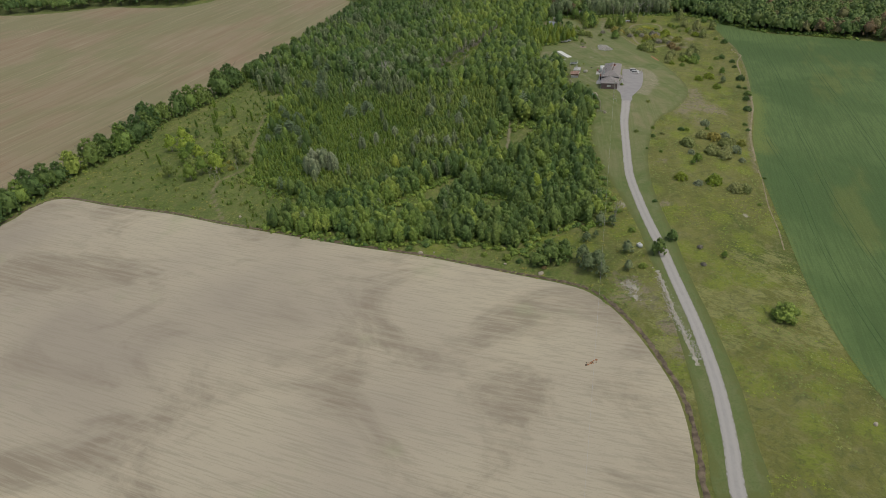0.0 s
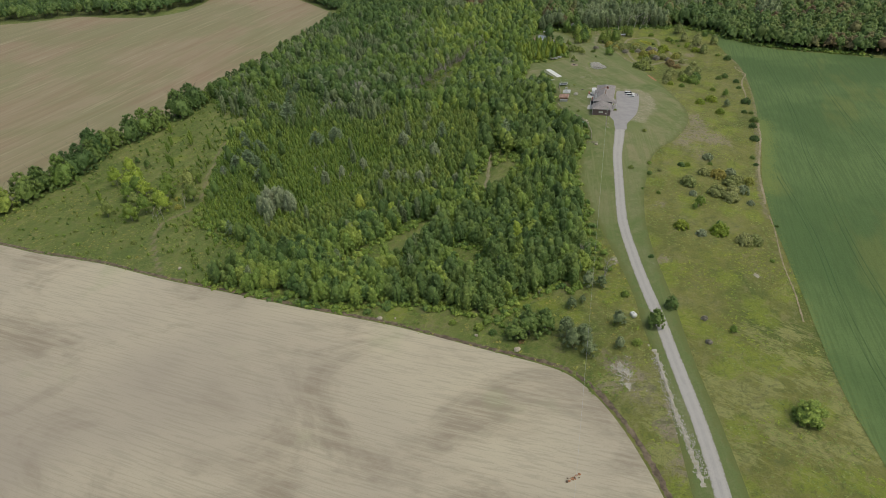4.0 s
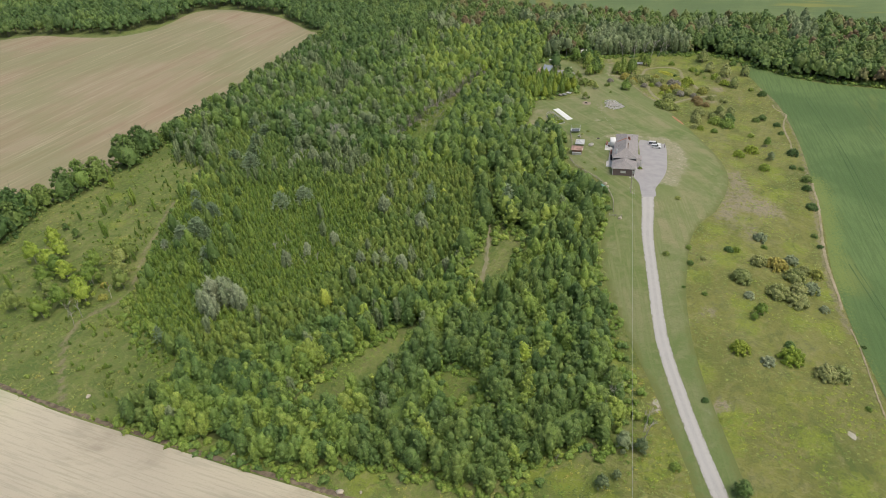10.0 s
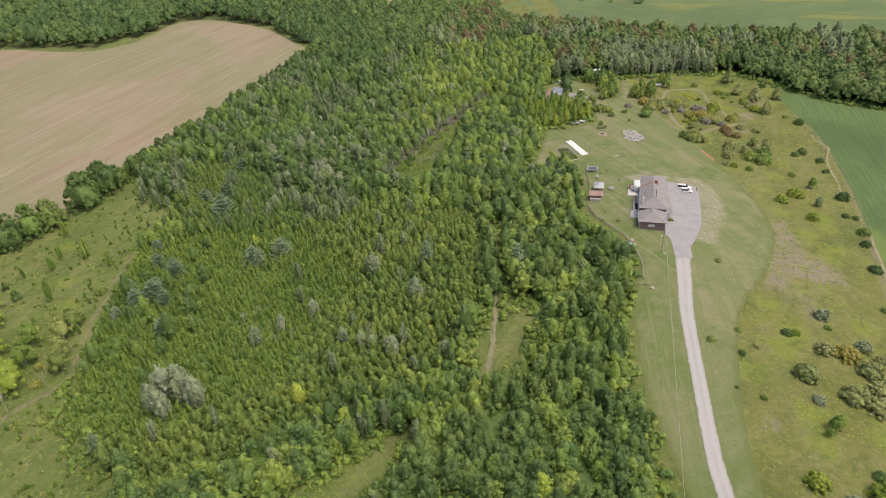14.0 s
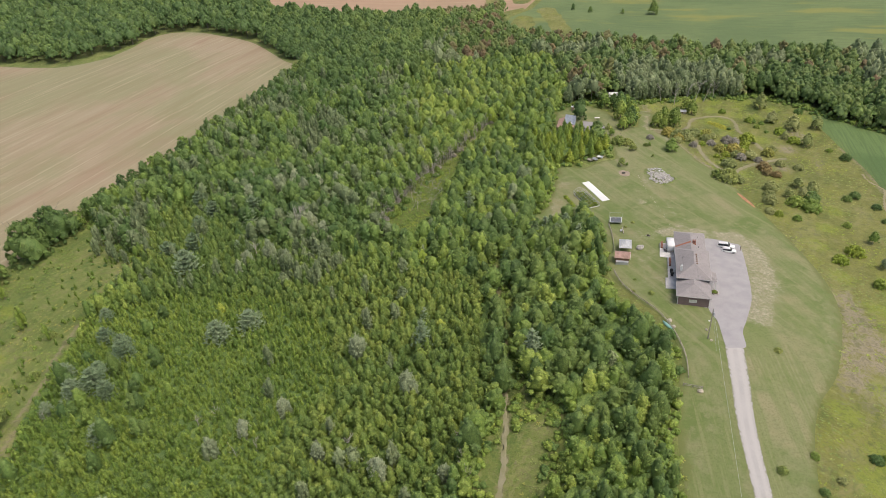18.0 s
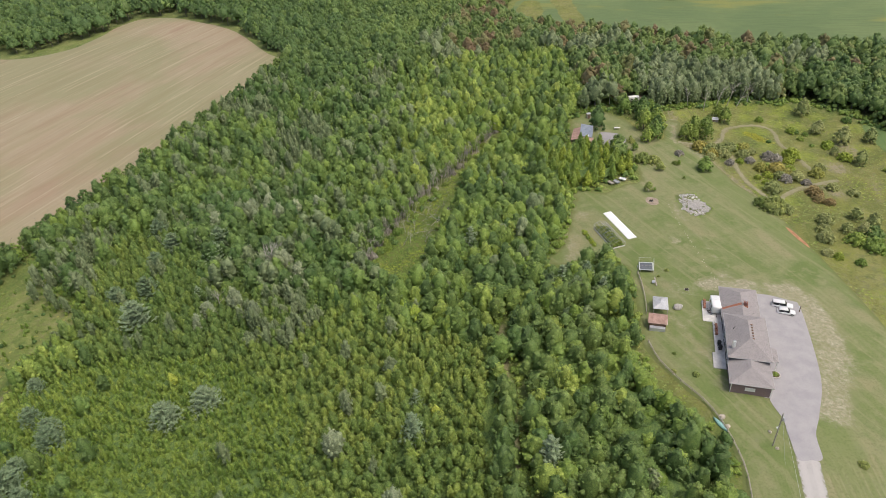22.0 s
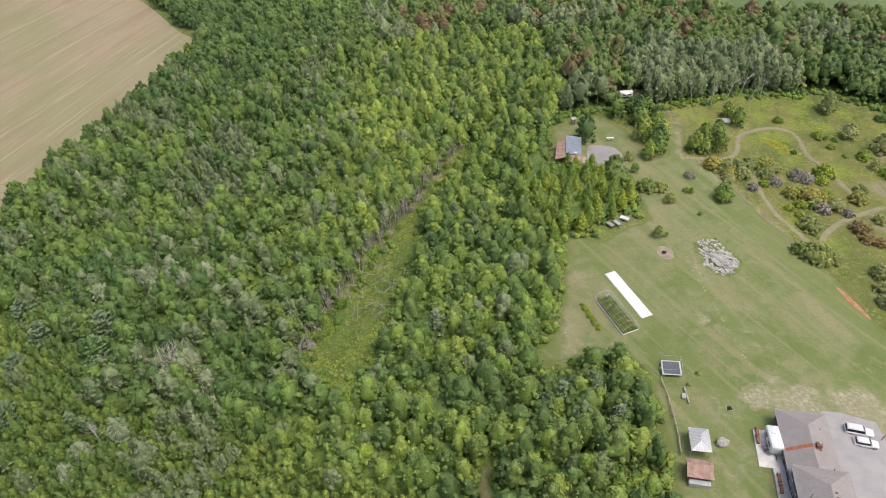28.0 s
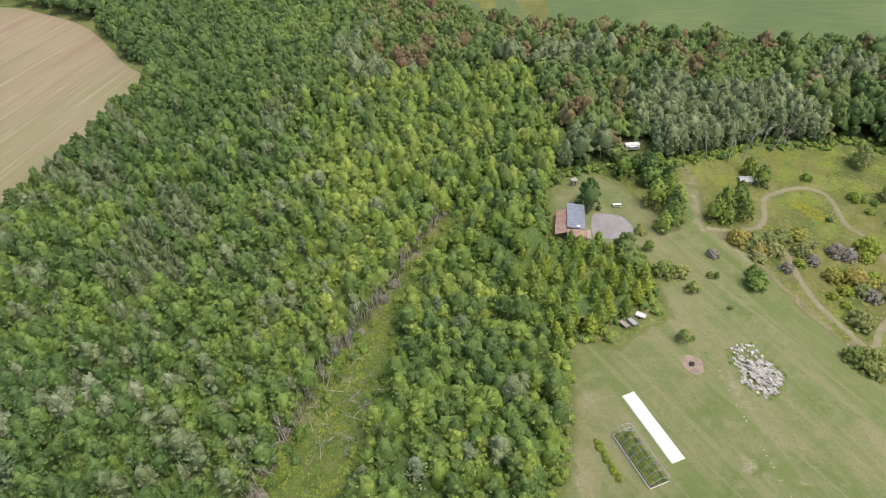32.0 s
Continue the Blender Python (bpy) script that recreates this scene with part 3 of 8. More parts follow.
def ground_attrs(x, y):
    trk = np.zeros(len(x))
    for line, k in zip(TRACKS, (0.9, 0.6, 0.75, 0.9, 0.8, 0.75, 0.8, 0.35)):
        d = reach(smooth_line(line, 4), x, y)
        trk = np.maximum(trk, k * (1 - step(0.5, 1.6, d)))
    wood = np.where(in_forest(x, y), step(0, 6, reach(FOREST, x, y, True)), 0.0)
    dry = np.zeros(len(x))
    for px, py, r, k in DRY:
        dry = np.maximum(dry, k * (1 - step(0.3 * r, r, np.hypot(x - px, y - py))))
    bare_d = reach(BARE_PATCH, x, y, True) * np.where(inside(BARE_PATCH, x, y), 1, -1)
    dry = np.maximum(dry, 0.74 * step(-5, 4, bare_d))
    for line, inner, outer, k in WORN:
        dry = np.maximum(dry, k * (1 - step(inner, outer, reach(line, x, y))))
    straw = np.zeros(len(x)) - 0.25
    for px, py in STRAW_SPOTS:
        straw = np.maximum(straw, 0.95 * (1 - step(1.0, 6.0, np.hypot(x - px, y - py))))
    gold = np.zeros(len(x))
    for px, py in GOLD_SPOTS:
        gold = np.maximum(gold, 1 - step(1.5, 7.5, np.hypot(x - px, y - py)))
    rich = np.maximum(1 - step(-60, -20, x), 1 - step(30, 62, x))
    near_wood = 1 - step(2, 9, reach(FOREST, x, y, True))
    rich = np.maximum(rich, near_wood)
    path_d = reach([(163, 342), (156.4, 322.6), (148.7, 305.4), (141.8, 290.3), (137.6, 279.8), (133.9, 269)], x, y)
    border = np.maximum(1 - step(1, 13, path_d), 0.55 * (1 - step(0.5, 5, reach(FIELD_EAST, x, y, True))))
    rim = 1 - step(0.2, 2.6, reach(LAWN_EDGE, x, y, True))
    return [("track", trk), ("wood", wood), ("dry", dry), ("rich", rich), ("rim", rim), ("gold", gold), ("border", border), ("straw", straw), ("moist", 1 - step(215, 285, y)), ("verge", 1 - step(296, 336, y))]


BARE_PATCH = [(130, 346), (136, 347), (134, 329), (139, 320), (138, 309), (129, 310), (121, 312), (114.5, 301), (111.4, 308), (119.9, 325)]
WORN = ((TRACKS[1], 0.6, 3.6, 0.62), (TRACKS[2], 0.8, 3.2, 0.7), ([(112, 376), (113.8, 369), (112.5, 358), (108.5, 347), (103.5, 338), (100.5, 333)], 2.5, 7.0, 0.78), ([(88, 379), (93, 377.5), (99, 377.2), (104, 377.5), (110, 375.5)], 0.8, 3.8, 0.75), ([(96.5, 398), (96, 410), (95.5, 420), (94, 431)], 0.2, 1.4, 0.55),
        ([(98.5, 389), (96.5, 396)], 0.2, 1.4, 0.6), ([(61, 441), (58, 428), (55, 414), (56, 404), (52, 397)], 0.8, 3.0, 0.55), ([(125, 333), (131, 353), (131.5, 378), (130.5, 407)], 0.2, 1.2, 0.35))
STRAW_SPOTS = [(93, 180), (96, 174), (103, 179), (99, 168), (98.5, 160), (89, 160), (79, 157), (105.6, 166.5), (106, 159), (83.4, 151), (103.4, 151), (103.5, 144), (91, 139), (98, 137), (74, 138), (73.3, 151), (74, 160.6), (104, 138), (84, 141.7), (60, 190), (50, 165), (45, 186), (58, 160), (60, 120), (56, 140), (58, 150)]
GOLD_SPOTS = [(90.6, 269.5), (102.2, 277.9), (106.4, 297), (118.9, 305), (139.9, 325), (130.7, 287.7), (99.5, 254.5), (97, 246), (113, 248), (120, 244.6), (108, 284), (75.5, 205.5), (80, 213), (98.9, 192), (98.9, 186), (109.8, 197), (95.6, 205), (76, 187), (95.5, 166.5),
              (83.5, 167), (89.3, 169.4), (77, 228.8), (80, 181.4), (116, 203), (146, 330), (140, 340), (150, 345), (138, 356), (152, 352), (140, 376), (150, 388), (160, 400), (128, 262), (57, 200), (44, 193), (38, 200), (30, 204), (-40, 215), (-10, 205), (56, 236), (62, 205),
              (85, 175), (92, 166), (80, 165), (88, 150), (98, 150), (76, 145), (95, 130), (85, 130), (75, 122), (100, 125), (90, 118), (82, 108), (78, 98), (95, 105), (70, 128), (58, 130), (-120, 330), (-130, 345), (-140, 372), (-125, 300), (-145, 290), (143, 488), (147, 488.5), (150, 488), (150, 502), (165, 505), (180, 500), (140, 505), (190, 488), (160, 495), (155, 512), (170, 512), (128, 500), (122, 506), (136, 514), (148, 516), (148, 475), (160, 466), (168, 492), (184, 470), (130, 440), (138, 432)]
DRY = [(128, 319, 8, 0.7), (100, 378, 6, 0.9), (92, 380, 5, 0.85), (108, 377, 5, 0.9), (96, 383, 3, 0.75),
       (99, 334, 4, 0.6), (88, 404, 4, 0.5), (66, 400, 4, 0.3), (58, 402, 5, 0.4), (62, 424, 5, 0.45), (57, 411, 4, 0.35), (63, 437, 3, 0.3), (88, 430, 2.2, 0.8), (80, 387, 2, 0.6), (64, 154, 5, 0.9),
       (62, 146, 4, 0.9), (60, 138, 3, 0.8), (79.6, 217, 4, 0.8), (75.5, 214.6, 3, 0.7), (105.4, 206.8, 2.5, 0.9), (60, 272, 4, 0.6), (60, 249, 4, 0.6), (65, 295, 3, 0.5), (158, 440, 8, 0.6), (168, 455, 8, 0.5), (88, 252, 5, 0.5), (53, 170, 6, 0.85), (49, 163, 5, 0.7), (63.5, 219, 2.5, 0.95), (118, 300, 14, 0.35), (175, 470, 12, 0.5), (165, 440, 14, 0.4), (92, 456, 3, 0.3), (57, 158, 7, 0.6), (58, 148, 6, 0.55), (56, 166, 6, 0.6), (59, 135, 5, 0.45), (49, 175, 5, 0.5), (80, 350, 10, 0.32), (78, 365, 9, 0.32), (84, 340, 8, 0.28), (80, 378, 8, 0.3)] + [(x + 0.8, y, 3.0, 0.6) for x, y in smooth_line(CLEARINGS[0][:6], 4.0)]


def sheet(name, outline, mat, lift, gap=5.0, edge=2.0, label="", attrs=True, smooth_edge=True):
    """A piece of ground: its outline laid over the terrain, a hand's breadth over the ground sheet."""
    ring = smooth_line(outline, edge, True) if smooth_edge else [tuple(p) for p in outline]
    lo, hi = np.min(ring, 0), np.max(ring, 0)
    gx, gy = np.meshgrid(np.arange(lo[0], hi[0], gap), np.arange(lo[1], hi[1], gap))
    gx, gy = gx.ravel(), gy.ravel()
    ok = inside(ring, gx, gy) & (reach(ring, gx, gy, True) > gap * 0.35)
    pts = [Vector(p) for p in ring] + [Vector(p) for p in zip(gx[ok], gy[ok])]
    n = len(ring)
    out = delaunay_2d_cdt(pts, [(i, (i + 1) % n) for i in range(n)], [], 1, 1e-4)
    v = np.array([(p.x, p.y) for p in out[0]])
    tris = np.array([f for f in out[2] if len(f) == 3])
    ob = new(name, mesh_np(name, np.c_[v, ground_z(v[:, 0], v[:, 1]) + lift], tris, mat, ground_attrs(v[:, 0], v[:, 1]) if attrs else (), True))
    return tagged(ob, label, name.split("_")[0], kind="structure")


def strip(name, line, width, mat, lift, label, gap=1.5, ragged=0.02, widen=0.0):
    """A band along a line, draped on the terrain."""
    pts = [Vector(p) for p in smooth_line(line, gap)]
    rng = random.Random(5)
    v, f, side = [], [], []
    cols = (-1.0, -0.6, -0.2, 0.2, 0.6, 1.0)
    for i, p in enumerate(pts):
        d = (pts[min(i + 1, len(pts) - 1)] - pts[max(i - 1, 0)]).normalized()
        nrm = Vector((d.y, -d.x))
        for c in cols:
            w = (width / 2 + widen * step(len(pts) * 0.9, len(pts) - 1, i)) + (rng.uniform(-ragged, ragged) if abs(c) == 1 else 0)
            q = p + nrm * c * w
            v.append((q.x, q.y, gz(q.x, q.y) + lift + 0.05 * (1 - abs(c))))
            side.append(c)
    k = len(cols)
    for i in range(len(pts) - 1):
        for j in range(k - 1):
            a = i * k + j
            f += [(a, a + 1, a + k + 1), (a, a + k + 1, a + k)]
    ob = new(name, mesh_np(name, v, f, mat, [("side", side)], True))
    return tagged(ob, label, name, kind="structure")


# the ground: fine near the walk, coarse to the horizon
xs = np.unique(np.r_[np.linspace(-4000, -700, 12), np.arange(-700, -240, 20), np.arange(-240, 220, 2.0), np.arange(220, 700, 20), np.linspace(700, 4000, 12)])
ys = np.unique(np.r_[np.linspace(-4000, -60, 12), np.arange(-60, 60, 20), np.arange(60, 540, 2.0), np.arange(540, 1200, 15), np.linspace(1200, 4500, 12)])
gx, gy = np.meshgrid(xs, ys)
gx, gy = gx.ravel(), gy.ravel()
i = (np.arange(len(ys) - 1)[:, None] * len(xs) + np.arange(len(xs) - 1)).ravel()
quads = np.r_[np.c_[i, i + 1, i + 1 + len(xs)], np.c_[i, i + 1 + len(xs), i + len(xs)]]
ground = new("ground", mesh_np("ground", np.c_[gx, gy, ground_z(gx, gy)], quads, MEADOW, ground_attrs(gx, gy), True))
tagged(ground, "rolling rough meadow of green and yellow weeds and dry grass", "ground", kind="structure")

sheet("field_tilled", FIELD_NEAR, SOIL, 0.06, 8, 3, "bare beige tilled field with fine drill rows and darker moist patches", False)
sheet("field_stubble", FIELD_WEST, STUBBLE, 0.06, 10, 5, "harvested tan stubble field with straw rows and green regrowth", False)
sheet("field_beans", FIELD_EAST, CROP, 0.10, 4, 3, "dense dark green bean crop field beside the meadow")
sheet("field_far_green", FIELD_FAR, CROP_FAR, 0.08, 25, 12, "distant pale green crop fields with yellow streaks", False)
sheet("field_far_red", FIELD_RED, STUBBLE_FAR, 0.08, 25, 12, "distant reddish bare field behind the woods", False)
SAND = gravel_material("pale_sand", (0.55, 0.52, 0.46), (0.36, 0.33, 0.24), False)
TRACK_DIRT = gravel_material("trodden_dirt", (0.315, 0.288, 0.185), (0.250, 0.238, 0.125), False)
SANDY = gravel_material("sandy_soil", (0.40, 0.34, 0.24), (0.27, 0.24, 0.13), False)
TRAM = crop_material("crushed_crop", 74, (0.064, 0.124, 0.035), (0.092, 0.158, 0.048), 0.1)
sheet("lawn", LAWN_EDGE, LAWN, 0.05, 2.0, 1.2, "mown lawn with mower stripes, dry patches and faint wheel tracks")
strip("road", DRIVE, 3.65, GRAVEL, 0.10, "pale gravel driveway with wheel ruts climbing to the house", widen=0.5)
sheet("pavement", ASPHALT_EDGE, ASPHALT, 0.18, 4, 0.6, "worn grey asphalt yard in front of the garage", False)
strip("dirt_path", [(163, 340), (160.8, 335.1), (156.4, 322.6), (148.7, 305.4), (141.8, 290.3), (137.6, 279.8), (133.9, 269), (131.6, 261.5), (129.0, 254.6)], 0.9, SANDY, 0.12, "bare sandy path along the bean field's edge", 0.8, 0.16)
strip("dirt_path", [(126.8, 245.9), (124.2, 235.5), (121, 225.8), (117, 212.6), (113.8, 198.4), (111.8, 191.4), (109.6, 183.8)], 0.45, SANDY, 0.12, "bare sandy path along the bean field's edge", 0.8, 0.1)
strip("dirt_path", [(186.5, 430), (185.4, 424), (187, 415.6), (182, 407), (178, 398), (173.5, 382), (170.5, 374)], 0.8, SANDY, 0.12, "bare sandy path along the bean field's edge", 0.5, 0.25)
strip("dirt_track", TRACKS[0], 1.5, TRACK_DIRT, 0.05, "worn dirt track through the upper meadow", 0.5, 0.28)
strip("dirt_track", TRACKS[3], 1.4, TRACK_DIRT, 0.05, "worn dirt track looping through the upper meadow", 0.5, 0.28)
strip("dirt_path", [(29.6, 336), (27.9, 312), (26.8, 300), (25.3, 289), (22.8, 280), (19.5, 274)], 1.2, TRACK_DIRT, 0.12, "bare brown path through the small clearing", 1.2, 0.4)
strip("rubble_band", [(64.0, 175), (63.6, 166), (63.0, 156), (62.7, 146), (62.4, 137), (62.2, 130)], 0.9, SAND, 0.06, "ragged band of pale rubble and sand beside the drive", 0.6, 0.42)
blot = random.Random(9)
for px, py, r in ((63.4, 219.5, 1.5), (63.2, 216.8, 1.0), (53.7, 169.2, 2.4), (55.2, 167.0, 1.8), (51.5, 169.8, 1.5), (63, 176.8, 0.6), (53.6, 162.7, 1.6), (105.4, 206.8, 1.4)):
    r *= 0.62
    ring = [(px + r * blot.uniform(0.5, 1.25) * math.cos(k * 0.524), py + 1.6 * r * blot.uniform(0.5, 1.25) * math.sin(k * 0.524)) for k in range(12)]
    sheet("sand_patch", ring, SAND, 0.045, 1.0, 0.4, "patch of bare whitish sand in the grass", False)
tram_lines = ([(207.6, 436.4), (192.2, 374.7), (178.1, 329.3), (169.2, 303.5), (160, 270), (146, 220), (136, 170), (131, 120), (134, 60)], [(230.5, 427.4), (215.6, 374), (206.3, 336.4), (202, 316.5), (190, 270), (176, 220), (165, 160), (160, 90)], [(146, 280), (140.1, 247.1), (137.2, 233.3), (132.6, 216.4), (127.8, 200.4), (123.9, 184.3), (119, 160), (115, 130), (116, 100), (122, 60)])
for line in tram_lines:
    for off in (-0.95, 0.95):
        strip("wheel_track", [(x + off, y) for x, y in line], 0.4, TRAM, 0.13, "crushed dark wheel track through the bean crop", 4.0, 0.08)



# ---------------------------------------------------------------- trees and shrubs
def prism(rings, sides=5):
    """A tapered, bent limb: rings of (x, y, z, radius)."""
    v, f = [], []
    for x, y, z, r in rings:
        for k in range(sides):
            a = 2 * math.pi * k / sides
            v.append((x + r * math.cos(a), y + r * math.sin(a), z))
    for i in range(len(rings) - 1):
        for k in range(sides):
            a, b = i * sides + k, i * sides + (k + 1) % sides
            f += [(a, b, b + sides), (a, b + sides, a + sides)]
    return np.array(v), np.array(f)


def joined(pieces):
    v, f, n = [], [], 0
    for pv, pf in pieces:
        v.append(pv)
        f.append(np.asarray(pf) + n)
        n += len(pv)
    return np.concatenate(v), np.concatenate(f)


def leaf_tips(rng, pts, normals, size, wild=0.5):
    """Single pointed leaf sprays at the points."""
    n = len(pts)
    nrm = normals + rng.normal(0, wild, (n, 3)) * 0.6
    nrm /= np.linalg.norm(nrm, axis=1)[:, None] + 1e-9
    t = np.cross(nrm, rng.normal(0, 1, (n, 3)))
    t /= np.linalg.norm(t, axis=1)[:, None] + 1e-9
    q = np.cross(nrm, t)
    ln = size * rng.uniform(0.7, 1.35, (n, 1)) * 0.6
    wd = ln * rng.uniform(0.7, 1.0, (n, 1))
    v = np.stack([pts + t * ln, pts - t * ln * 0.6 + q * wd, pts - t * ln * 0.6 - q * wd], 1).reshape(-1, 3)
    return v, np.arange(3 * n).reshape(-1, 3)


def core(blobs, rng):
    """Low lumps inside the crown that hold back the light."""
    bm = bmesh.new()
    bmesh.ops.create_icosphere(bm, subdivisions=1, radius=1)
    bv = np.array([v.co[:] for v in bm.verts])
    bf = np.array([[v.index for v in f.verts] for f in bm.faces])
    bm.free()
    big = sorted(blobs, key=lambda b: -b[3])[:max(1, len(blobs) // 4)]
    return joined([(bv * np.array(b[3:]) * 0.8 * rng.uniform(0.85, 1.1, (len(bv), 1)) + b[:3], bf) for b in big])


ICO_V = np.array([(0, 0, 1.22)] + [(0.894 * math.cos(k * 1.2566), 0.894 * math.sin(k * 1.2566), 0.447) for k in range(5)] + [(0.894 * math.cos(k * 1.2566 + 0.6283), 0.894 * math.sin(k * 1.2566 + 0.6283), -0.447) for k in range(5)])
ICO_F = np.array([(0, 1 + k, 1 + (k + 1) % 5) for k in range(5)] + [(1 + k, 6 + k, 1 + (k + 1) % 5) for k in range(5)] + [(1 + (k + 1) % 5, 6 + k, 6 + (k + 1) % 5) for k in range(5)])


def blades(rng, pts, dirs, size, wide=0.36, wild=0.35):
    """Folded leafy shoots: each springs from its point along its direction, ridge upward."""
    n = len(pts)
    d = dirs + rng.normal(0, wild, (n, 3))
    d /= np.linalg.norm(d, axis=1)[:, None] + 1e-9
    s = np.cross(d, np.array((0.0, 0.0, 1.0)) + rng.normal(0, 0.25, (n, 3)))
    s /= np.linalg.norm(s, axis=1)[:, None] + 1e-9
    up = np.cross(s, d)
    ln = size * rng.uniform(0.65, 1.35, (n, 1))
    w = ln * wide * rng.uniform(0.8, 1.25, (n, 1))
    v = np.stack([pts + d * ln, pts - s * w, pts + up * w * 0.8 + d * ln * 0.25, pts + s * w], 1).reshape(-1, 3)
    a = np.arange(n)[:, None] * 4
    return v, np.concatenate([a + [0, 1, 2], a + [0, 2, 3]])


def bunch_tree(seed, h, r, bunches, br, cards, size, deep=1.1, tip=0.25, low=0.1, trunk_r=0.09, limbs=0, loose=0.16, jit=0.24):
    """A leafy crown of many rounded bunches set round a dome, with leaf sprays over them. deep: the dome's height in radii; tip: how far it draws up to a point."""
    rng = np.random.default_rng(seed)
    lift = min(h - br * r * 0.6, deep * r)
    heaps = [(0, 0, h - lift * 0.72, r * (0.82 - 0.5 * max(0.0, tip - 0.5)), lift * 0.48)]
    for i in range(bunches):
        u = 1 - (i + 0.4) / bunches * (1 + low)
        a = i * 2.39996 + rng.uniform(-0.35, 0.35)
        flat = math.sqrt(max(0.0, 1 - max(u, 0) ** 2)) * (1 - tip * max(u, 0))
        q = rng.uniform(0.82, 1.14)
        b = br * r * rng.uniform(0.65, 1.3)
        rad = max(0.0, r * flat * q - b * 0.55)
        heaps.append((rad * math.cos(a), rad * math.sin(a), h - lift + (lift - b * 0.9) * u * rng.uniform(0.92, 1.06), b, b * rng.uniform(0.8, 1.2)))
    pieces, pts, nrm = [], [], []
    weight = np.array([q[3] ** 2 for q in heaps[1:]])
    share = rng.choice(bunches, cards, p=weight / weight.sum())
    for k, (x, y, z, wide, high) in enumerate(heaps):
        v = ICO_V * np.array((wide, wide, high)) * (0.9 if k else 1.0) * rng.uniform(1 - jit, 1 + jit, (11, 1))
        t = rng.uniform(0, 6.283)
        v = np.c_[v[:, 0] * math.cos(t) - v[:, 1] * math.sin(t), v[:, 0] * math.sin(t) + v[:, 1] * math.cos(t), v[:, 2]] + (x, y, z)
        pieces.append((v, ICO_F))
        m = int((share == k - 1).sum())
        if k and m:
            d = rng.normal(0, 1, (m, 3)) + np.array((x, y, 0)) / (r + 1e-6) * 0.8 + (0, 0, 0.8)
            d /= np.linalg.norm(d, axis=1)[:, None]
            pts.append(d * np.array((wide, wide, high)) * rng.uniform(0.8, 1.0 + loose, (m, 1)) + (x, y, z))
            nrm.append(d + (0, 0, 0.3))
    crown = joined([leaf_tips(rng, np.concatenate(pts), np.concatenate(nrm), size, 0.7)] + pieces)
    bend = rng.uniform(-0.1, 0.1, 2) * r
    trunk = [prism([(0, 0, -0.2, trunk_r * 1.2), (bend[0], bend[1], h * 0.75, trunk_r * 0.4)], 3)]
    for k in range(limbs):
        a, z = rng.uniform(0, 6.283), h * rng.uniform(0.25, 0.6)
        x1, y1 = r * rng.uniform(0.75, 1.08) * math.cos(a), r * rng.uniform(0.75, 1.08) * math.sin(a)
        trunk.append(prism([(0, 0, z, trunk_r * 0.5), (x1, y1, z + r * rng.uniform(0.7, 1.3), trunk_r * 0.15)], 3))
    return crown, joined(trunk)


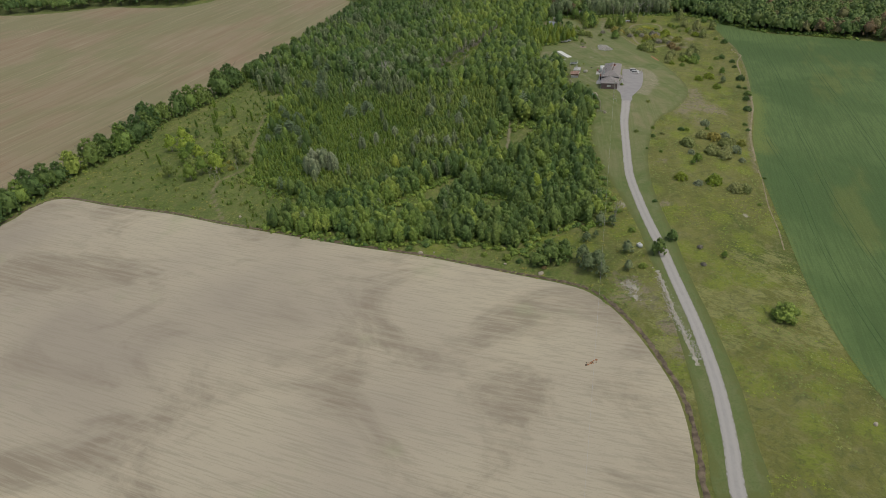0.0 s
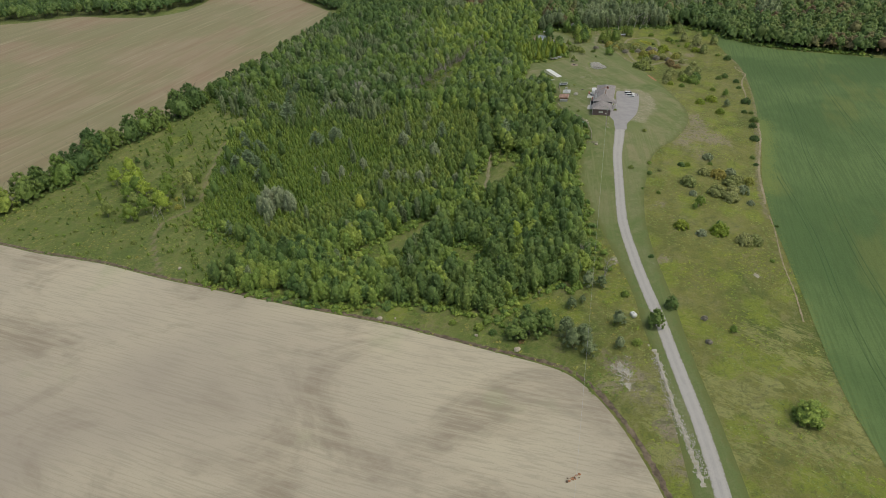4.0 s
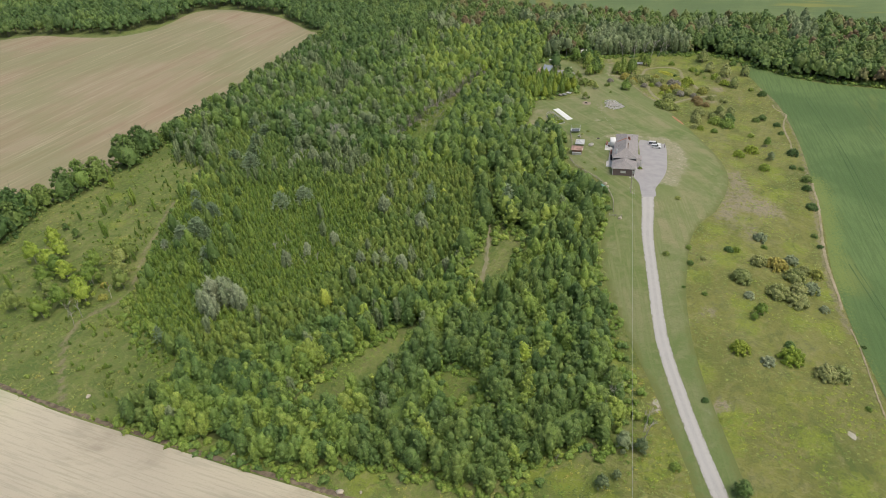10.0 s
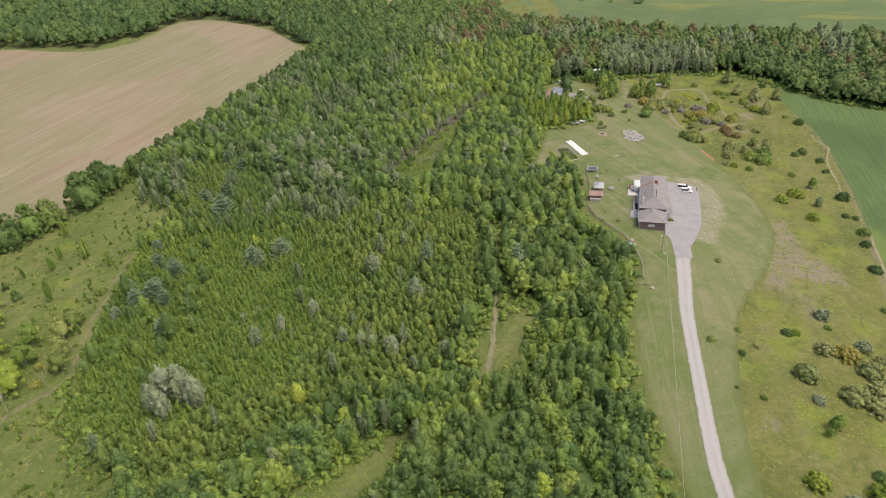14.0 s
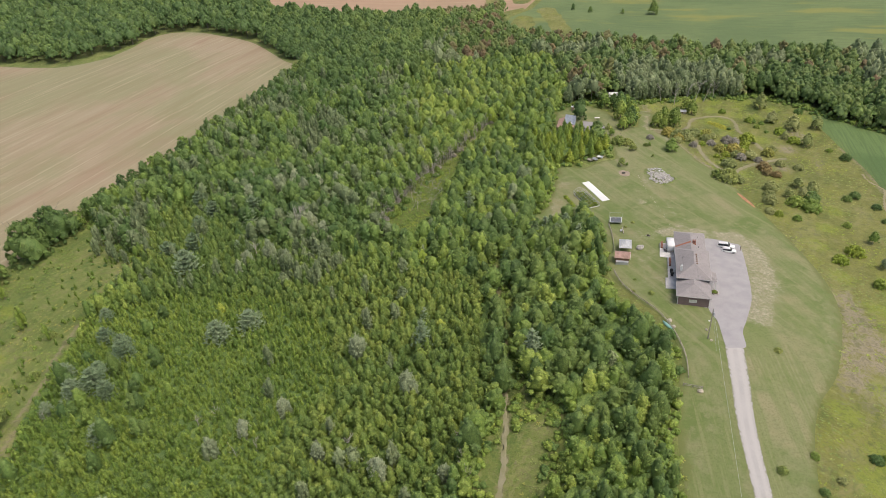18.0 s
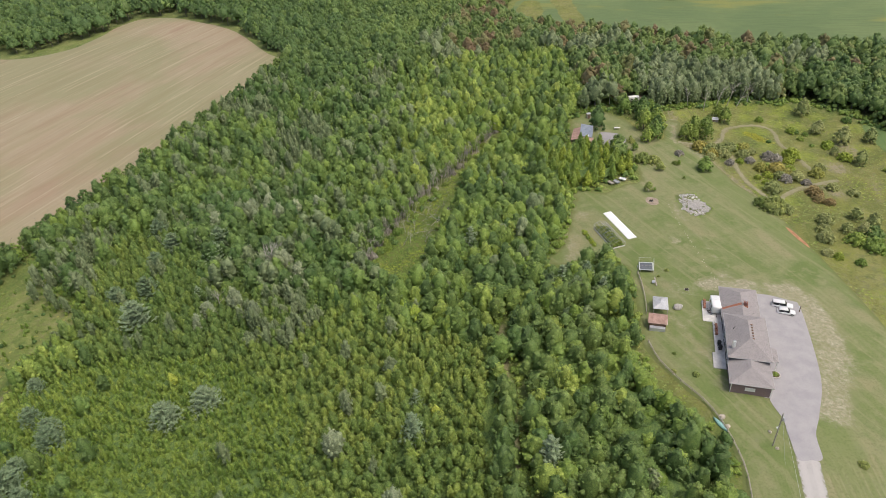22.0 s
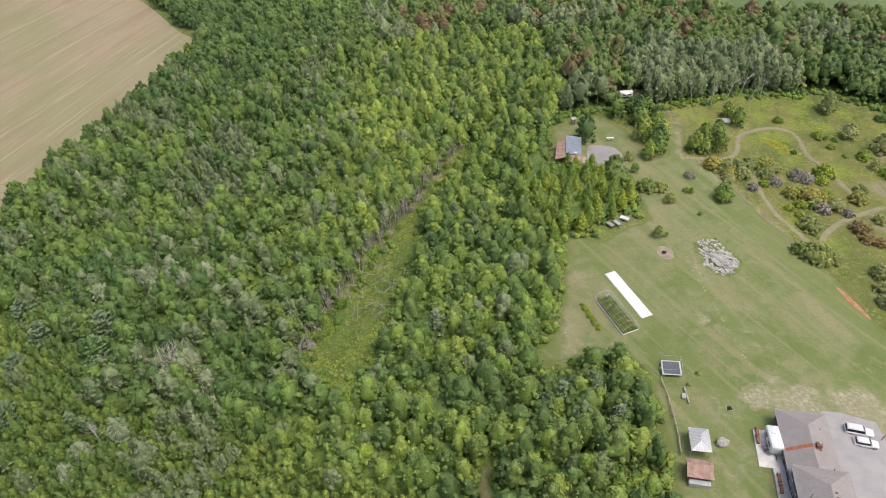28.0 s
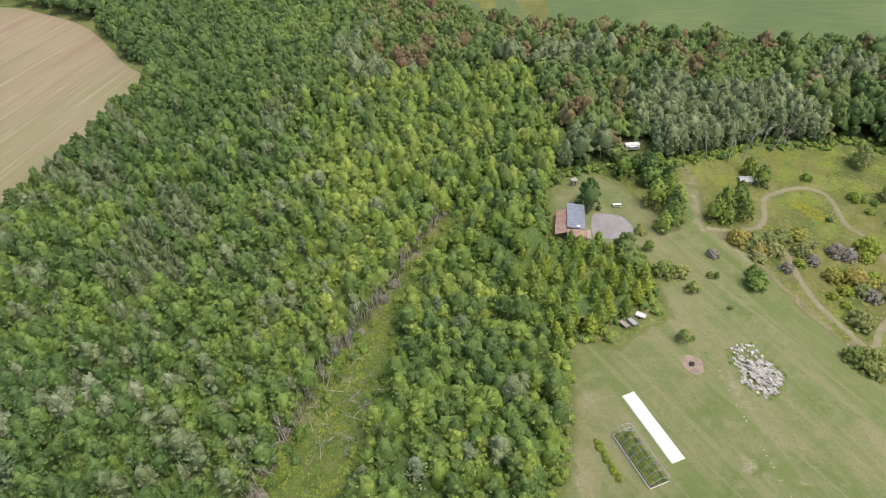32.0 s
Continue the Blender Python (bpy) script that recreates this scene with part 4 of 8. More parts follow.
def egg_tree(seed, h, r, eggs, tips, size, bottom=0.25, point=0.5, sides=8, waist=0.32, trunk_r=0.08, limbs=0, fill=0.85, shoots=8, spread=0.6, florets=16, floret=0.42):
    """A crown of one or more upright, fluted eggs of foliage set with leafy florets and sprays, with shoots towards the top. point: how sharply an egg draws to its tip; fill: how much of it is closed inside; spread: how far the side eggs stand out."""
    rng = np.random.default_rng(seed)
    pieces, stems = [], [prism([(0, 0, -0.2, trunk_r * 1.2), (rng.normal(0, 0.05) * r, rng.normal(0, 0.05) * r, h * 0.9, trunk_r * 0.35)], 3)]
    levels = np.array((0.0, 0.2, 0.4, 0.6, 0.8) if sides > 6 else (0.0, 0.3, 0.68))

    def girth(u):
        q = np.where(u > waist, (u - waist) / (1.02 - waist), 0.8 * (waist - u) / waist)
        return np.sqrt(np.clip(1 - q * q, 0, 1)) ** (1 + point) * np.where(u > waist, 1 - 0.25 * point * q, 1)

    for k in range(eggs):
        a = k * 2.39996 + rng.uniform(-0.4, 0.4)
        off = 0.0 if k == 0 else r * spread * rng.uniform(0.75, 1.15)
        x, y = off * math.cos(a), off * math.sin(a)
        top = h * (1.0 if k == 0 else rng.uniform(0.64, 0.93))
        base = h * bottom * rng.uniform(0.85, 1.15)
        tall = top - base
        rad = r * (1.0 if eggs == 1 else (0.74 if k == 0 else rng.uniform(0.46, 0.62)))
        lobes, ph = rng.integers(3, 6), rng.uniform(0, 6.28, 2)
        ang = np.arange(sides) * 2 * math.pi / sides
        rings = []
        for j, u in enumerate(levels):
            w = rad * float(girth(np.array(u))) * fill * (1 + 0.12 * np.sin(lobes * ang + ph[0] + 2.2 * u) + rng.uniform(-0.34, 0.22, sides))
            rings.append(np.c_[x + w * np.cos(ang + 0.3 * j), y + w * np.sin(ang + 0.3 * j), base + tall * (u + rng.uniform(-0.07, 0.07, sides))])
        n = len(levels)
        v = np.r_[np.concatenate(rings), [(x + rng.normal(0, 0.08) * rad, y + rng.normal(0, 0.08) * rad, base + tall * 0.98)]]
        f = [(i + sides * j, (i + 1) % sides + sides * j, (i + 1) % sides + sides * (j + 1)) for j in range(n - 1) for i in range(sides)]
        f += [(i + sides * j, (i + 1) % sides + sides * (j + 1), i + sides * (j + 1)) for j in range(n - 1) for i in range(sides)]
        f += [(sides * (n - 1) + i, sides * (n - 1) + (i + 1) % sides, sides * n) for i in range(sides)]
        pieces.append((v, np.array(f)))
        for i in range(int(florets * (1.0 if eggs == 1 else (rad / r) ** 1.2))):
            u = 1 - ((i + 0.3) / florets) ** 0.8 * (1.0 if eggs == 1 else (r / rad) ** 1.2)
            b = i * 2.39996 + rng.uniform(-0.6, 0.6)
            fr = floret * rng.uniform(0.7, 1.35)
            w = max(0.0, rad * float(girth(np.array(u))) * rng.uniform(0.86, 1.1) - fr * 0.3)
            c = np.array((x + w * math.cos(b), y + w * math.sin(b), base + tall * u * 0.97 + rng.normal(0, 0.1)))
            d = np.array((math.cos(b) * (1.1 - u), math.sin(b) * (1.1 - u), 0.55 + 0.6 * u)) + rng.normal(0, 0.15, 3)
            d /= np.linalg.norm(d)
            s = np.cross(d, (0.3, 0.7, 0.2))
            s /= np.linalg.norm(s)
            t = np.cross(d, s)
            ang = np.arange(5) * 1.2566 + rng.uniform(0, 1.2)
            rr = fr * rng.uniform(0.65, 1.15, 5)
            ring = c + np.outer(rr * np.cos(ang), s) + np.outer(rr * np.sin(ang), t) - d * (fr * rng.uniform(0.25, 0.7, (5, 1)))
            pieces.append((np.r_[ring, [c + d * fr * rng.uniform(0.5, 0.8)]], np.array([(q, (q + 1) % 5, 5) for q in range(5)])))
            e = rng.normal(0, 1, (4, 3))
            e /= np.linalg.norm(e, axis=1)[:, None]
            pieces.append(leaf_tips(rng, c + (e * 0.7 + d * 0.35) * fr, d + e * 0.6, size, 0.4))
        m = int(tips * (1.0 if eggs == 1 else (rad / r) ** 1.4))
        u = rng.beta(1.2, 1.25, m)
        ang = np.arange(m) * 2.39996 + rng.uniform(-0.4, 0.4, m)
        w = rad * girth(u) * (1 + 0.15 * np.sin(lobes * ang + ph[0] + 2.2 * u)) * rng.uniform(0.86, 1.12, m)
        out = np.c_[np.cos(ang), np.sin(ang), np.zeros(m)]
        p = np.c_[x + w * out[:, 0], y + w * out[:, 1], base + tall * u]
        pieces.append(leaf_tips(rng, p, out * (1.1 - 0.6 * u[:, None]) + np.array((0, 0, 0.45)) + np.array((0, 0, 0.5)) * u[:, None], size, 0.55))
        m = max(3, int(shoots * rad / r))
        u = rng.uniform(0.35, 0.98, m)
        ang = rng.uniform(0, 6.283, m)
        w = rad * girth(u) * 0.9
        out = np.c_[np.cos(ang), np.sin(ang), np.zeros(m)]
        pieces.append(blades(rng, np.c_[x + w * out[:, 0], y + w * out[:, 1], base + tall * u * 0.97], out * 0.6 + np.array((0, 0, 0.8)), size * 1.15, 0.42, 0.2))
        if k and k <= limbs:
            stems.append(prism([(0, 0, h * 0.22, trunk_r * 0.6), (x, y, base + tall * 0.3, trunk_r * 0.45), (x * 1.15, y * 1.15, top * 1.0, trunk_r * 0.12)], 3))
    return joined(pieces), joined(stems)


def pine(seed, h, r, whorls=8, per=7, needles=7, low=0.22, blunt=0.75):
    """A white pine: whorls of upswept, plumed boughs with gaps between them. blunt: below 0.75 the crown is rounder."""
    rng = np.random.default_rng(seed)
    pts, out = [], []
    for w in range(whorls):
        u = w / (whorls - 1)
        z, reach_ = h * (low + (0.97 - low) * u), r * (1 - u) ** blunt * rng.uniform(0.88, 1.08) + 0.35
        n = max(4, int(per * (1 - 0.45 * u)))
        for k in range(n):
            a = 2 * math.pi * (k + rng.uniform(-0.25, 0.25)) / n + w * 0.7
            ln = reach_ * rng.uniform(0.78, 1.1)
            for j in range(needles):
                q = (j + 0.9) / needles
                side = (-1) ** j * (0.06 + 0.16 * math.sin(q * 3.0)) * ln * rng.uniform(0.4, 1.2)
                pts.append((math.cos(a) * ln * q - math.sin(a) * side, math.sin(a) * ln * q + math.cos(a) * side, z + 0.20 * ln * q * q + rng.normal(0, 0.08)))
                turn = a + (-1) ** j * rng.uniform(0.1, 0.6)
                out.append((math.cos(turn), math.sin(turn), 0.35 + 0.4 * u))
    v, f = blades(rng, np.array(pts), np.array(out), 0.22 * r, 0.46, 0.3)
    blobs = [(0, 0, h * (low + 0.22), r * 0.52, r * 0.52, h * 0.26), (0, 0, h * 0.68, r * 0.32, r * 0.32, h * 0.22)]
    return joined([(v, f), core(blobs + blobs + blobs, rng)]), prism([(0, 0, -0.2, 0.17), (0, 0, h * 0.5, 0.11), (0, 0, h * 0.97, 0.03)], 6)


def bare(seed, h, r, limbs=9):
    """A dead tree: pale forked limbs."""
    rng = np.random.default_rng(seed)
    parts = [prism([(0, 0, -0.2, 0.16), (0.1, 0, h * 0.4, 0.11), (rng.normal(0, 0.3), rng.normal(0, 0.3), h, 0.03)], 5)]
    for k in range(limbs):
        a, z = rng.uniform(0, 6.283), h * rng.uniform(0.3, 0.85)
        ln = r * rng.uniform(0.6, 1.1)
        x, y, zz = math.cos(a) * ln, math.sin(a) * ln, z + ln * rng.uniform(0.7, 1.4)
        parts.append(prism([(0, 0, z, 0.07), (x * 0.5, y * 0.5, z + (zz - z) * 0.4, 0.05), (x, y, zz, 0.015)], 3))
        for j in range(3):
            b = a + rng.uniform(-0.9, 0.9)
            parts.append(prism([(x * 0.5, y * 0.5, z + (zz - z) * 0.4, 0.035), (x * 0.5 + math.cos(b) * ln * 0.5, y * 0.5 + math.sin(b) * ln * 0.5, z + (zz - z) * 0.4 + ln * rng.uniform(0.3, 0.8), 0.01)], 3))
    return joined(parts)


# shapes of each kind; a stand draws on a few shapes, turned and scaled
YOUNG = [egg_tree(10 + k, 5.6 + 0.35 * (k % 4), 1.5 + 0.05 * k, 1 + (k % 3 == 0), 20, 0.34, 0.16, 0.3 + 0.25 * (k % 3), 7, 0.30, florets=18, floret=0.46) for k in range(10)]
SAPLING = [egg_tree(40 + k, 2.7 + 0.22 * k, 0.86, 1, 6, 0.32, 0.06, 1.0, 5, 0.25, 0.04, 0, 0.8, 7, florets=7, floret=0.34) for k in range(7)]
MATURE = [bunch_tree(60 + k, 9.5, 3.3, 42, 0.205, 620, 0.36, 2.2, 0.2, 0.3, 0.18, 3, 0.22, 0.34) for k in range(7)]
HEDGEROW = [bunch_tree(400 + k, 7.6, 3.3, 70, 0.155, 1300, 0.25, 2.0, 0.12, 0.35, 0.16, 4, 0.28, 0.34) for k in range(5)]
FAR = [bunch_tree(80 + k, 12.0, 4.2, 11, 0.37, 50, 0.72, 1.6, 0.15, 0.2, 0.22, 0, 0.16, 0.32) for k in range(6)]
NORTH = [bunch_tree(90 + k, 9.0, 3.4, 14, 0.31, 80, 0.5, 1.7, 0.25, 0.2, 0.16, 0, 0.2, 0.34) for k in range(6)]
ASPEN = [egg_tree(100 + k, 8.6, 1.6, 2 + k % 2, 40, 0.36, 0.16, 0.2, 7, 0.45, 0.1, 2, 0.7, 14, florets=22, floret=0.4) for k in range(5)]
POPLAR = [egg_tree(350 + k, 8.2, 1.95, 1 + (k % 3 > 0), 36, 0.38, 0.14, 0.05, 7, 0.5, 0.1, 2, 0.8, 10, 0.5, 24, 0.5) for k in range(6)]
TALL = [egg_tree(300 + k, 8.2, 2.3, 4, 30, 0.40, 0.15, 0.15, 7, 0.42, 0.14, 0, 0.85, 12, 0.62, 24, 0.55) for k in range(6)]
GREYWOOD = [egg_tree(110 + k, 10.5, 2.7, 5, 90, 0.38, 0.10, 0.15, 7, 0.5, 0.13, 5, 0.82, 30, florets=48, floret=0.45) for k in range(5)]
SILVER = [bunch_tree(330 + k, 11.0, 2.7, 15, 0.34, 110, 0.48, 2.7, 0.25, 0.15, 0.13, 6, 0.22, 0.34) for k in range(5)]
PINES = [pine(120 + k, 10.5, 3.0) for k in range(4)]
CONES = [egg_tree(140 + k, 6.4, 1.6, 1, 40, 0.30, 0.02, 1.0, 7, 0.18, 0.08, 0, 0.85, 24, florets=36, floret=0.36) for k in range(5)]
BARES = [bare(160 + k, 8.5, 2.0) for k in range(5)]
SHRUBS = [bunch_tree(180 + k, 2.2, 1.85, 36, 0.21, 520, 0.22, 1.1, 0.1, 0.12, 0.06, 2, 0.3, 0.26) for k in range(6)]


def stand(name, shapes, mat, bark, xy, rng, scale, label, tall=(0.8, 1.2), spread=0.42):
    """A stand of trees too many to count: crowns in one mesh, stems in another."""
    n = len(xy)
    if not n:
        return
    z = ground_z(xy[:, 0], xy[:, 1])
    pick, turn = rng.integers(0, len(shapes), n), rng.uniform(0, 6.283, n)
    wide = scale * rng.uniform(0.8, 1.25, n)
    high = wide * rng.uniform(*tall, n)
    patch = soft_noise(xy[:, 0], xy[:, 1], 0.035, 77.0) + 0.6 * soft_noise(xy[:, 0], xy[:, 1], 0.011, 79.0)
    # stands in the upper west draw on the darker leaf tones
    upper_west = step(-5, -45, xy[:, 0]) * step(350, 400, xy[:, 1])
    tint = np.clip(0.52 - 0.26 * upper_west + 0.35 * patch + rng.uniform(-spread, spread, n), 0.01, 0.99)
    for part_no, (what, m) in enumerate((("crowns", mat), ("stems", bark))):
        vs, fs, ts, base = [], [], [], 0
        for k, shape in enumerate(shapes):
            ids = np.nonzero(pick == k)[0]
            if not len(ids):
                continue
            v, f = shape[part_no]
            c, s = np.cos(turn[ids])[:, None], np.sin(turn[ids])[:, None]
            w, hgt = wide[ids][:, None], high[ids][:, None]
            out = np.stack([(v[:, 0] * c - v[:, 1] * s) * w + xy[ids, :1], (v[:, 0] * s + v[:, 1] * c) * w + xy[ids, 1:], v[:, 2] * hgt + z[ids][:, None]], -1)
            vs.append(out.reshape(-1, 3))
            fs.append((f[None] + base + (np.arange(len(ids)) * len(v))[:, None, None]).reshape(-1, 3))
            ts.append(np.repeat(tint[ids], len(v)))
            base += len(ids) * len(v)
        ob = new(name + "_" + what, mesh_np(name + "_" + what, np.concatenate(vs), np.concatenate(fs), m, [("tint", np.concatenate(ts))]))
        tagged(ob, label if part_no == 0 else "thin stems and trunks under the " + name.replace("_", " "), "woodland" if part_no == 0 else "tree trunks", kind="stuff")


def scatter(rng, x0, x1, y0, y1, gap, wob=0.42):
    nx, ny = int((x1 - x0) / gap), int((y1 - y0) / gap)
    a, b = np.meshgrid(np.arange(nx), np.arange(ny))
    a = a + 0.5 * (b % 2)
    x = x0 + (a.ravel() + rng.uniform(-wob, wob, a.size)) * gap
    y = y0 + (b.ravel() + rng.uniform(-wob, wob, a.size)) * gap
    return x, y


def soft_noise(x, y, scale, seed):
    return np.array([noise.noise((px * scale, py * scale, seed)) for px, py in zip(x, y)])


TREE_MESHES = {}


def tree_thing(name, shapes, k, mat, bark, x, y, size, turn, label, category="tree", group="", high=1.0):
    """One tree as a thing: an Empty at its foot with trunk and crown."""
    top = new(name)
    top.empty_display_size = 0.5
    for part_no, what in ((1, "trunk"), (0, "crown")):
        key = (id(shapes), k % len(shapes), part_no, mat.name)
        if key not in TREE_MESHES:
            v, f = shapes[k % len(shapes)][part_no]
            TREE_MESHES[key] = mesh_np(what, v, f, mat if part_no == 0 else bark)
        ob = new(what, TREE_MESHES[key])
        ob.parent = top
    top.matrix_basis = pose(x, y, gz(x, y) - 0.02, 0, 0, turn) @ Matrix.Diagonal((size, size, size * high, 1))
    return tagged(top, label, category, group)


def bare_thing(k, x, y, size, label="pale leafless dead tree with forked branches", group="dead trees", lean=0.0, turn=0.0):
    key = ("bare", k % len(BARES))
    if key not in TREE_MESHES:
        v, f = BARES[k % len(BARES)]
        TREE_MESHES[key] = mesh_np("dead_tree", v, f, BARK_PALE)
    ob = new("dead_tree", TREE_MESHES[key])
    ob.matrix_basis = pose(x, y, gz(x, y) - 0.05, 0, lean, turn) @ Matrix.Diagonal((size, size, size, 1))
    return tagged(ob, label, "tree", group)


wood_rng = np.random.default_rng(7)

# zones of the forest
MID_ZONE = [(-82, 262), (-60, 250), (-30, 262), (-12, 272), (12, 284), (26, 318), (26, 362), (12, 372), (-11, 384), (-35, 394), (-66, 408), (-84, 440), (-104, 436), (-108, 405), (-60, 330)]
SAPLING_ZONE = [(-106, 268), (-84, 262), (-72, 262), (-50, 275), (-30, 290), (-18, 312), (-22, 340), (-40, 362), (-75, 378), (-104, 372), (-108, 330)]
x, y = scatter(wood_rng, -150, 110, 195, 620, 2.7)
ok = in_forest(x, y)
x, y = x[ok], y[ok]
low = inside(SAPLING_ZONE, x + 9 * soft_noise(x, y, 0.05, 31.0), y + 9 * soft_noise(x, y, 0.05, 37.0)) & (wood_rng.uniform(0, 1, len(x)) > 0.08)
wave = 14 * soft_noise(x, y, 0.03, 95.0)
big_area = (y > 588 + wave) | ((x > 84) & (y > 500))
grey = soft_noise(x, y, 0.03, 3.0) + soft_noise(x, y, 0.11, 9.0) * 0.5
roll = wood_rng.uniform(0, 1, len(x))
aspen = ~low & ~big_area & (x < 8) & (((grey > 0.3) & (y > 300) & (x < -10) & (roll < 0.75)) | (roll < 0.022))
young = ~low & ~big_area & ~aspen & (roll < 0.95) & ~((x > 57) & (y > 436) & (y < 480))
middling = young & inside(MID_ZONE, x + 7 * soft_noise(x, y, 0.06, 51.0), y + 7 * soft_noise(x, y, 0.06, 57.0))
young &= ~middling
grown = young & (x < 0 + 10 * soft_noise(x, y, 0.04, 61.0)) & (y > 392)
young &= ~grown
xy = np.c_[x, y]
near = young & (y < 262) & (x > -70)
deep = (soft_noise(x, y, 0.05, 71.0) + 0.6 * soft_noise(x, y, 0.17, 77.0) > np.where((x > 24) & (y < 400), 0.12, 0.05)) & ((x < -14) | ((x > 24) & (y < 400)))
broad = young & ~near & (x > 0) & (y > 296)
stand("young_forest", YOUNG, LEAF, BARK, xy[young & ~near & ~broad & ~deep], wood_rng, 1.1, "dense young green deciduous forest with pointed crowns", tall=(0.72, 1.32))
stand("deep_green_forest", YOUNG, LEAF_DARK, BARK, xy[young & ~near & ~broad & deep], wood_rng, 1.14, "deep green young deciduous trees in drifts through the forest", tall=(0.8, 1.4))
shady = (soft_noise(x, y, 0.06, 83.0) + 0.5 * soft_noise(x, y, 0.2, 85.0) > -0.3) & (x > -14)
thin = wood_rng.uniform(0, 1, len(x)) < 0.72
stand("edge_forest", TALL, LEAF, BARK, xy[near & thin & ~shady], wood_rng, 0.92, "taller green deciduous trees along the forest edge")
stand("shady_edge_forest", TALL, LEAF_DARK, BARK, xy[near & thin & shady], wood_rng, 0.95, "taller deep green deciduous trees along the forest edge")
kind = wood_rng.uniform(0, 1, len(x)) + 0.6 * soft_noise(x, y, 0.06, 91.0)
thin = grown & (wood_rng.uniform(0, 1, len(x)) < 0.54)
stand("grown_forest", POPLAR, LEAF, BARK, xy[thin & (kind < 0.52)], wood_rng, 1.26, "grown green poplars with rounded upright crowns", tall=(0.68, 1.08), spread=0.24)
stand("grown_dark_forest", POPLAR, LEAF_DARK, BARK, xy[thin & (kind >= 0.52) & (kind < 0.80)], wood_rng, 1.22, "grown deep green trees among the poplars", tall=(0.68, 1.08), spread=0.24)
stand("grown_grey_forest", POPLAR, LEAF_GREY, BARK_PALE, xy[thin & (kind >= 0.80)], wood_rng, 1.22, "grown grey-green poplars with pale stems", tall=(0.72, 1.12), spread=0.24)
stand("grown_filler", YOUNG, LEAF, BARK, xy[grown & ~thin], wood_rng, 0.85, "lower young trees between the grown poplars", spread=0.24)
roll2 = wood_rng.uniform(0, 1, len(x))
tall_spots = young & (roll2 < np.where(y > 385, 0.075, 0.03)) & (soft_noise(x, y, 0.025, 41.0) > -0.25)
stand("tall_forest", TALL, LEAF, BARK, xy[tall_spots & (roll2 < 0.045)], wood_rng, 1.0, "broad green crowns rising over the young forest")
stand("tall_grey_forest", TALL, LEAF_GREY, BARK_PALE, xy[tall_spots & (roll2 >= 0.045)], wood_rng, 1.0, "broad grey-green crowns rising over the young forest")
stand("aspen_grove", ASPEN, LEAF_GREY, BARK_PALE, xy[aspen], wood_rng, 0.95, "pale grey-green aspens rising over the young forest")
sx, sy = scatter(wood_rng, 0, 84, 296, 590, 3.7, 0.4)
ok = in_forest(sx, sy) & ~inside(MID_ZONE, sx, sy) & ~((sx > 57) & (sy > 436) & (sy < 480)) & (sy < 588 + 14 * soft_noise(sx, sy, 0.03, 95.0)) & ((sx > 10 * soft_noise(sx, sy, 0.04, 61.0)) | (sy < 392))
roll, sxy = wood_rng.uniform(0, 1, len(sx)) + 0.3 * soft_noise(sx, sy, 0.05, 71.0), np.c_[sx, sy]
shady = (sx > 26) & (sy < 396)
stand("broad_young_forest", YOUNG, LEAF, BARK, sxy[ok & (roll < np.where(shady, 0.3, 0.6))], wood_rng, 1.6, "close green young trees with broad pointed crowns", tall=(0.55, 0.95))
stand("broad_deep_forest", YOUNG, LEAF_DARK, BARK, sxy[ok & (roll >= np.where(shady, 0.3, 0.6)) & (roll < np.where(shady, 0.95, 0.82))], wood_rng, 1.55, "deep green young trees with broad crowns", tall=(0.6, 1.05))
stand("broad_bright_forest", YOUNG, LEAF_YOUNG, BARK, sxy[ok & (roll >= np.where(shady, 0.95, 0.82))], wood_rng, 1.45, "bright green young trees with broad crowns", tall=(0.55, 0.95))
sx, sy = scatter(wood_rng, -112, 32, 245, 445, 2.2)
ok = inside(MID_ZONE, sx + 7 * soft_noise(sx, sy, 0.06, 51.0), sy + 7 * soft_noise(sx, sy, 0.06, 57.0)) & in_forest(sx, sy) & ~inside(SAPLING_ZONE, sx + 9 * soft_noise(sx, sy, 0.05, 31.0), sy + 9 * soft_noise(sx, sy, 0.05, 37.0))
stand("thicket_forest", YOUNG, LEAF_FRESH, BARK, np.c_[sx, sy][ok], wood_rng, 0.78, "close thicket of fresh green young trees")
sx, sy = scatter(wood_rng, -112, -15, 255, 382, 1.75)
ok = inside(SAPLING_ZONE, sx + 9 * soft_noise(sx, sy, 0.05, 31.0), sy + 9 * soft_noise(sx, sy, 0.05, 37.0)) & in_forest(sx, sy)
stand("sapling_thicket", SAPLING, LEAF_YOUNG, BARK, np.c_[sx, sy][ok], wood_rng, 0.95, "thicket of bright green pointed saplings")

# the old woods to the north and far west
x, y = scatter(wood_rng, -560, -120, 600, 1080, 7.6)
ok = in_forest(x, y) & (wood_rng.uniform(0, 1, len(x)) < np.where((x < -350) | (y > 900), 0.75, 1.0))
stand("old_woods", FAR, LEAF_DARK, BARK, np.c_[x, y][ok], wood_rng, 1.03, "tall dark green mature deciduous woods")
x, y = scatter(wood_rng, -120, 480, 330, 860, 5.0)
ok = in_forest(x, y) & ((y > 584 + 14 * soft_noise(x, y, 0.03, 95.0)) | ((x > 84) & (y > 250))) & (np.hypot(x - 105, y - 518) > 8)
x, y = x[ok], y[ok]
roll = wood_rng.uniform(0, 1, len(x))
grey = ((soft_noise(x, y, 0.03, 5.0) > 0.38) & (x > 0)) | inside([(112, 505), (172, 505), (168, 546), (115, 546)], x, y)
turning = (x > 20) & (roll < 0.8) & ~grey
